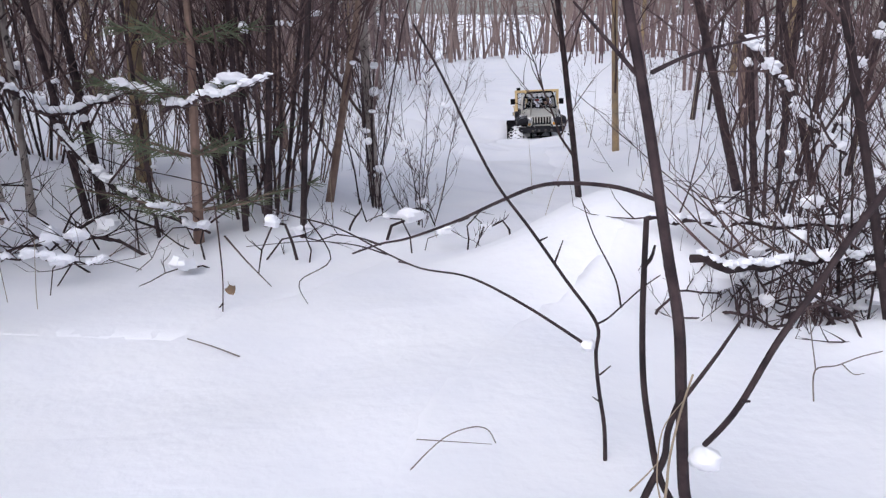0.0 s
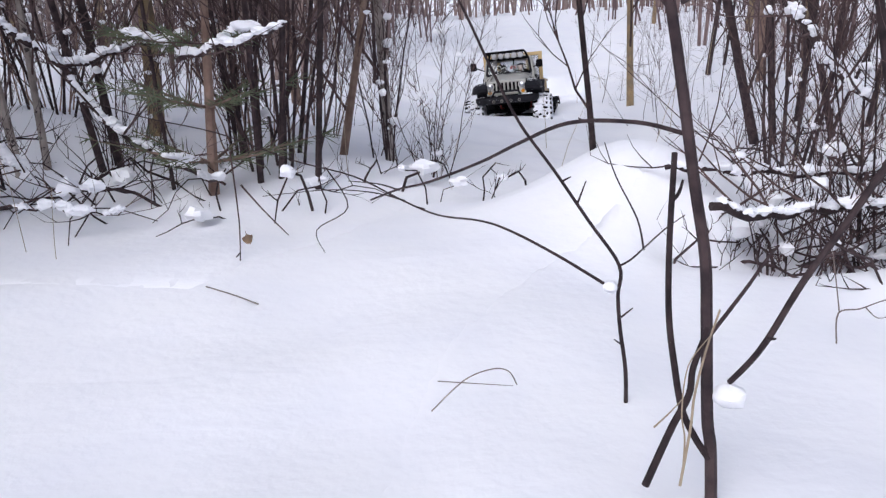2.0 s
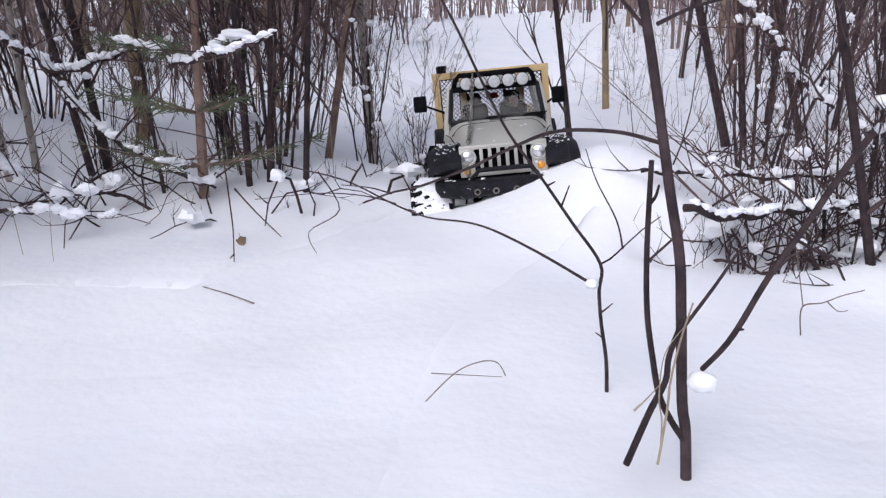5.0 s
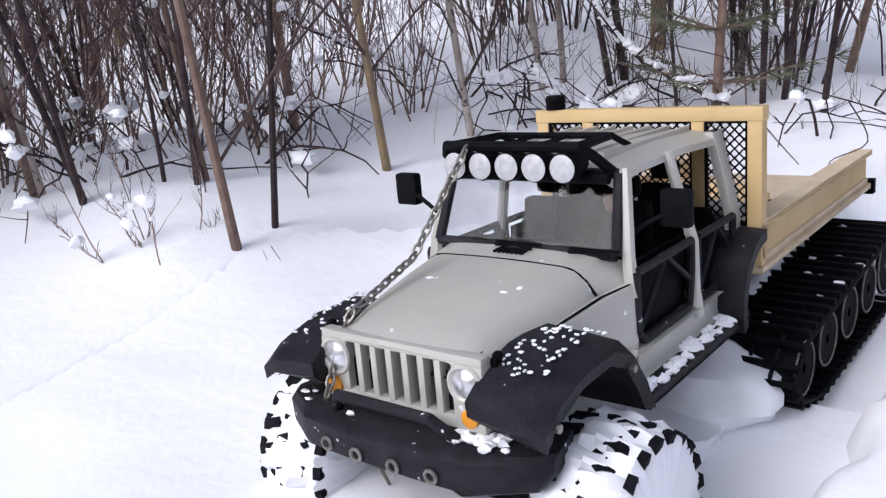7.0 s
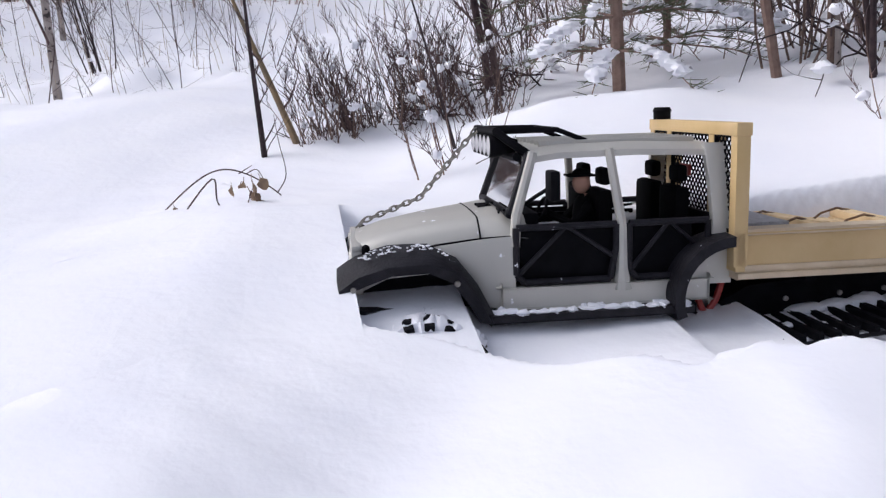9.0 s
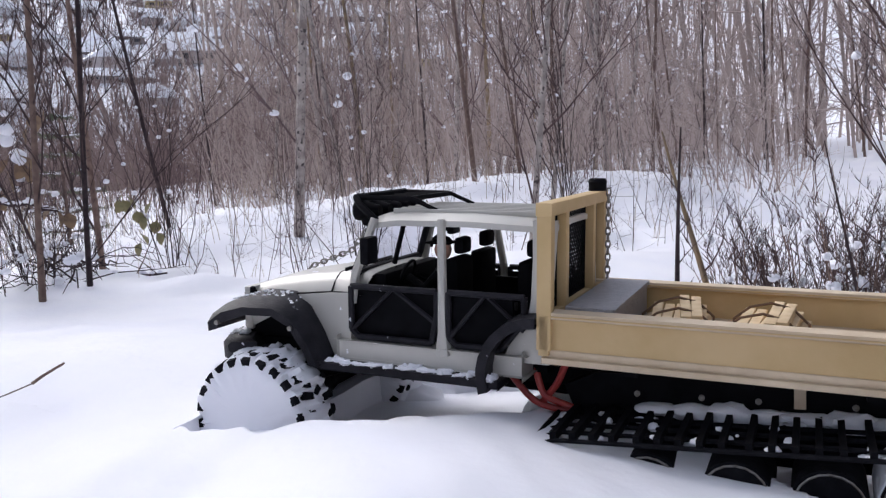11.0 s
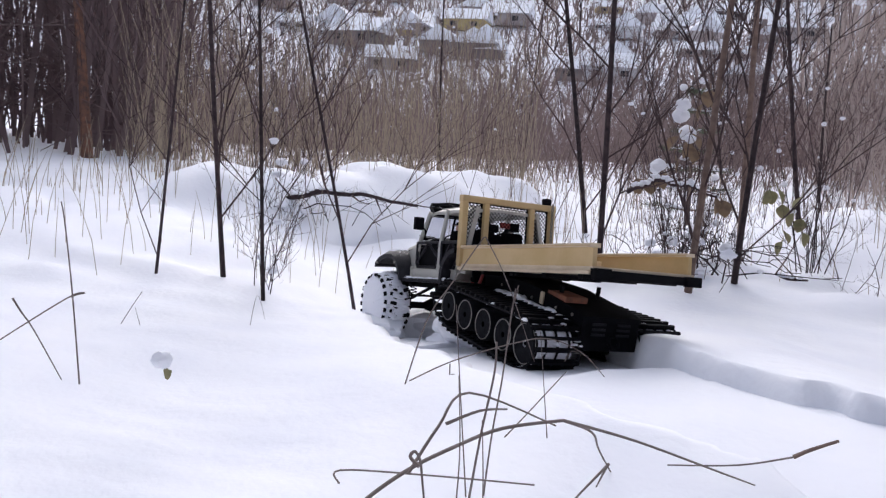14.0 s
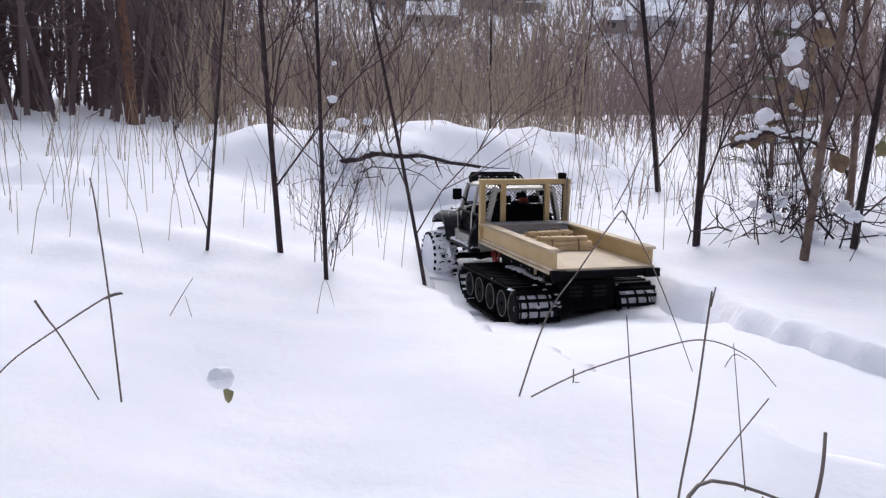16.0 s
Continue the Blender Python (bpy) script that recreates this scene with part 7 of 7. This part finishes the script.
rr = random.Random(5)
for k in range(170):
    a, r = rr.uniform(112, 163), rr.uniform(105, 300)
    x, y = -r * math.sin(radians(a)), -0.3 + r * math.cos(radians(a))
    w = rr.uniform(3.6, 7.5)
    m = rr.choice((WALL_HAZED, WALL_HAZED, WALL_HAZED, WALL_HAZED, WALL_HAZED, WALL_HAZED, WALL_WHITE, WALL_WHITE, WALL_YELLOW))
    house(x, y, w, w * rr.uniform(0.6, 0.9), w * 0.27, m, rr.choice((0, 90)) + rr.uniform(-12, 12) + 50, "small village house with a snow-covered roof on the hillside")


def church(x, y, turn):
    z = float(ground_z(x, y)) - 0.5
    t = root("church", "white village church with a bell tower on the hillside", "church", pose(x, y, z, 0, 0, turn))
    part("nave", Shape().box(-9, 9, -5, 5, 0, 7), WALL_WHITE, t)
    part("nave_roof", Shape().solid([(-5.6, 6.9), (0, 10), (5.6, 6.9)], "x", -9.4, 9.4), SNOW, t, smooth=False)
    part("tower", Shape().box(9, 14, -2.5, 2.5, 0, 15), WALL_WHITE, t)
    part("spire", Shape().tube([(11.5, 0, 15), (11.5, 0, 17), (11.5, 0, 22)], [2.6, 1.6, 0.1], 8), SNOW, t)
    for k in range(4):
        part("window", Shape().box(-7 + 4 * k, -6 + 4 * k, 5, 5.06, 2, 5), PANE_DARK, t)


church(-140, -175, 40)


# ---- what moves ----
def motions():
    rows = [(t, pose(*[float(v) for v in p])) for t, p in zip(STEPS, GLIDE)]
    walk(TRUCK, rows)
    for ob, place in RIDERS:
        walk(ob, [(t, m @ place) for t, m in rows])
    # the bogie swings up and down over the snow
    pivot = pose(0, -0.50, -0.03)
    swing = ((0, -3, -1), (5.5, -5, -2), (6.3, -7.4, -2.4), (6.6, -8, -2.2), (7, -5, -2.4), (8.5, -3, -1), (11, -2.6, 0), (11.5, -2.5, 0), (12, 0.5, -3), (12.5, 5, -4.5), (13.2, 11, -5), (14, 10.5, -2), (15, 9, -1), (16, 0, 0))
    walk(TRACK_UNIT, [(t, pivot @ pose(0, 0, 0, p, 0, w) @ pivot.inverted()) for t, p, w in swing])
    # the wheels turn with the way covered
    ts = STEPS
    xyz = np.array([p[:3] for p in GLIDE])
    far = np.concatenate([[0], np.cumsum(np.linalg.norm(np.diff(xyz, axis=0), axis=1))])
    turn_at = np.arange(0, 16.01, 0.16)
    for ob, x in WHEELS:
        walk(ob, [(float(t), pose(x, -0.058, -0.049, -math.degrees(np.interp(t, ts, far) / 0.068))) for t in turn_at])
    # the belts run round
    belt, length = belt_path(240)
    for ob, share in CLEATS:
        way = []
        for t in np.arange(0, 16.01, 0.1):
            y, z, a = belt[int(round((share - np.interp(t, ts, far) / length) * 240)) % 240]
            way.append((float(t), pose(0, y, z, a)))
        walk(ob, way)
    # the snow gives way under the bogie where it swings wide
    for ob, y in SIDE_SLABS:
        t = float(np.interp(y, [0.0, 0.15, 0.28, 0.44, 0.6, 0.95], [8.45, 8.0, 7.75, 7.6, 7.35, 7.05]))
        walk(ob, [(0.0, pose(0, 0, 0)), (t - 0.35, pose(0, 0, 0)), (t + 0.1, pose(0, 0, -0.078)), (16.0, pose(0, 0, -0.078))])
    # the snow gives way under the front wheels
    for ob, y in SLABS:
        if y > TRUCK_WAY[0][2] - 0.02:
            ob.location.z = -0.078
        elif y > TRUCK_WAY[-1][2] - 0.02:
            t = float(np.interp(y - 0.035, WAY_Y, WAY_T))
            a, b = max(0.0, t - 0.10), min(16.0, t + 0.16)
            # deeper again under the bogie
            low = -0.085 if y > -0.6 else -0.062
            c = float(np.interp(y - 0.33, WAY_Y, WAY_T))
            c = max(b + 0.1, c - 0.1)
            if c < 15.5 and y - 0.33 > WAY_Y[0]:
                deep = [(c, pose(0, 0, -0.052)), (c + 0.4, pose(0, 0, low))]
                # loose snow slides back behind the truck
                e = max(c + 0.5, float(np.interp(y - 0.80, WAY_Y, WAY_T)))
                if y < -0.6 and y - 0.80 > WAY_Y[0] and e < 15.2:
                    deep += [(e, pose(0, 0, low)), (e + 0.5, pose(0, 0, -0.034)), (16.0, pose(0, 0, -0.034))]
                else:
                    deep += [(16.0, pose(0, 0, low))]
            else:
                deep = [(16.0, pose(0, 0, -0.052))]
            walk(ob, [(0.0, pose(0, 0, 0)), (max(a, 0.01), pose(0, 0, 0)), (b, pose(0, 0, -0.052))] + deep if b < 15.9 else [(0.0, pose(0, 0, 0)), (a, pose(0, 0, 0)), (16.0, pose(0, 0, -0.045))])


motions()
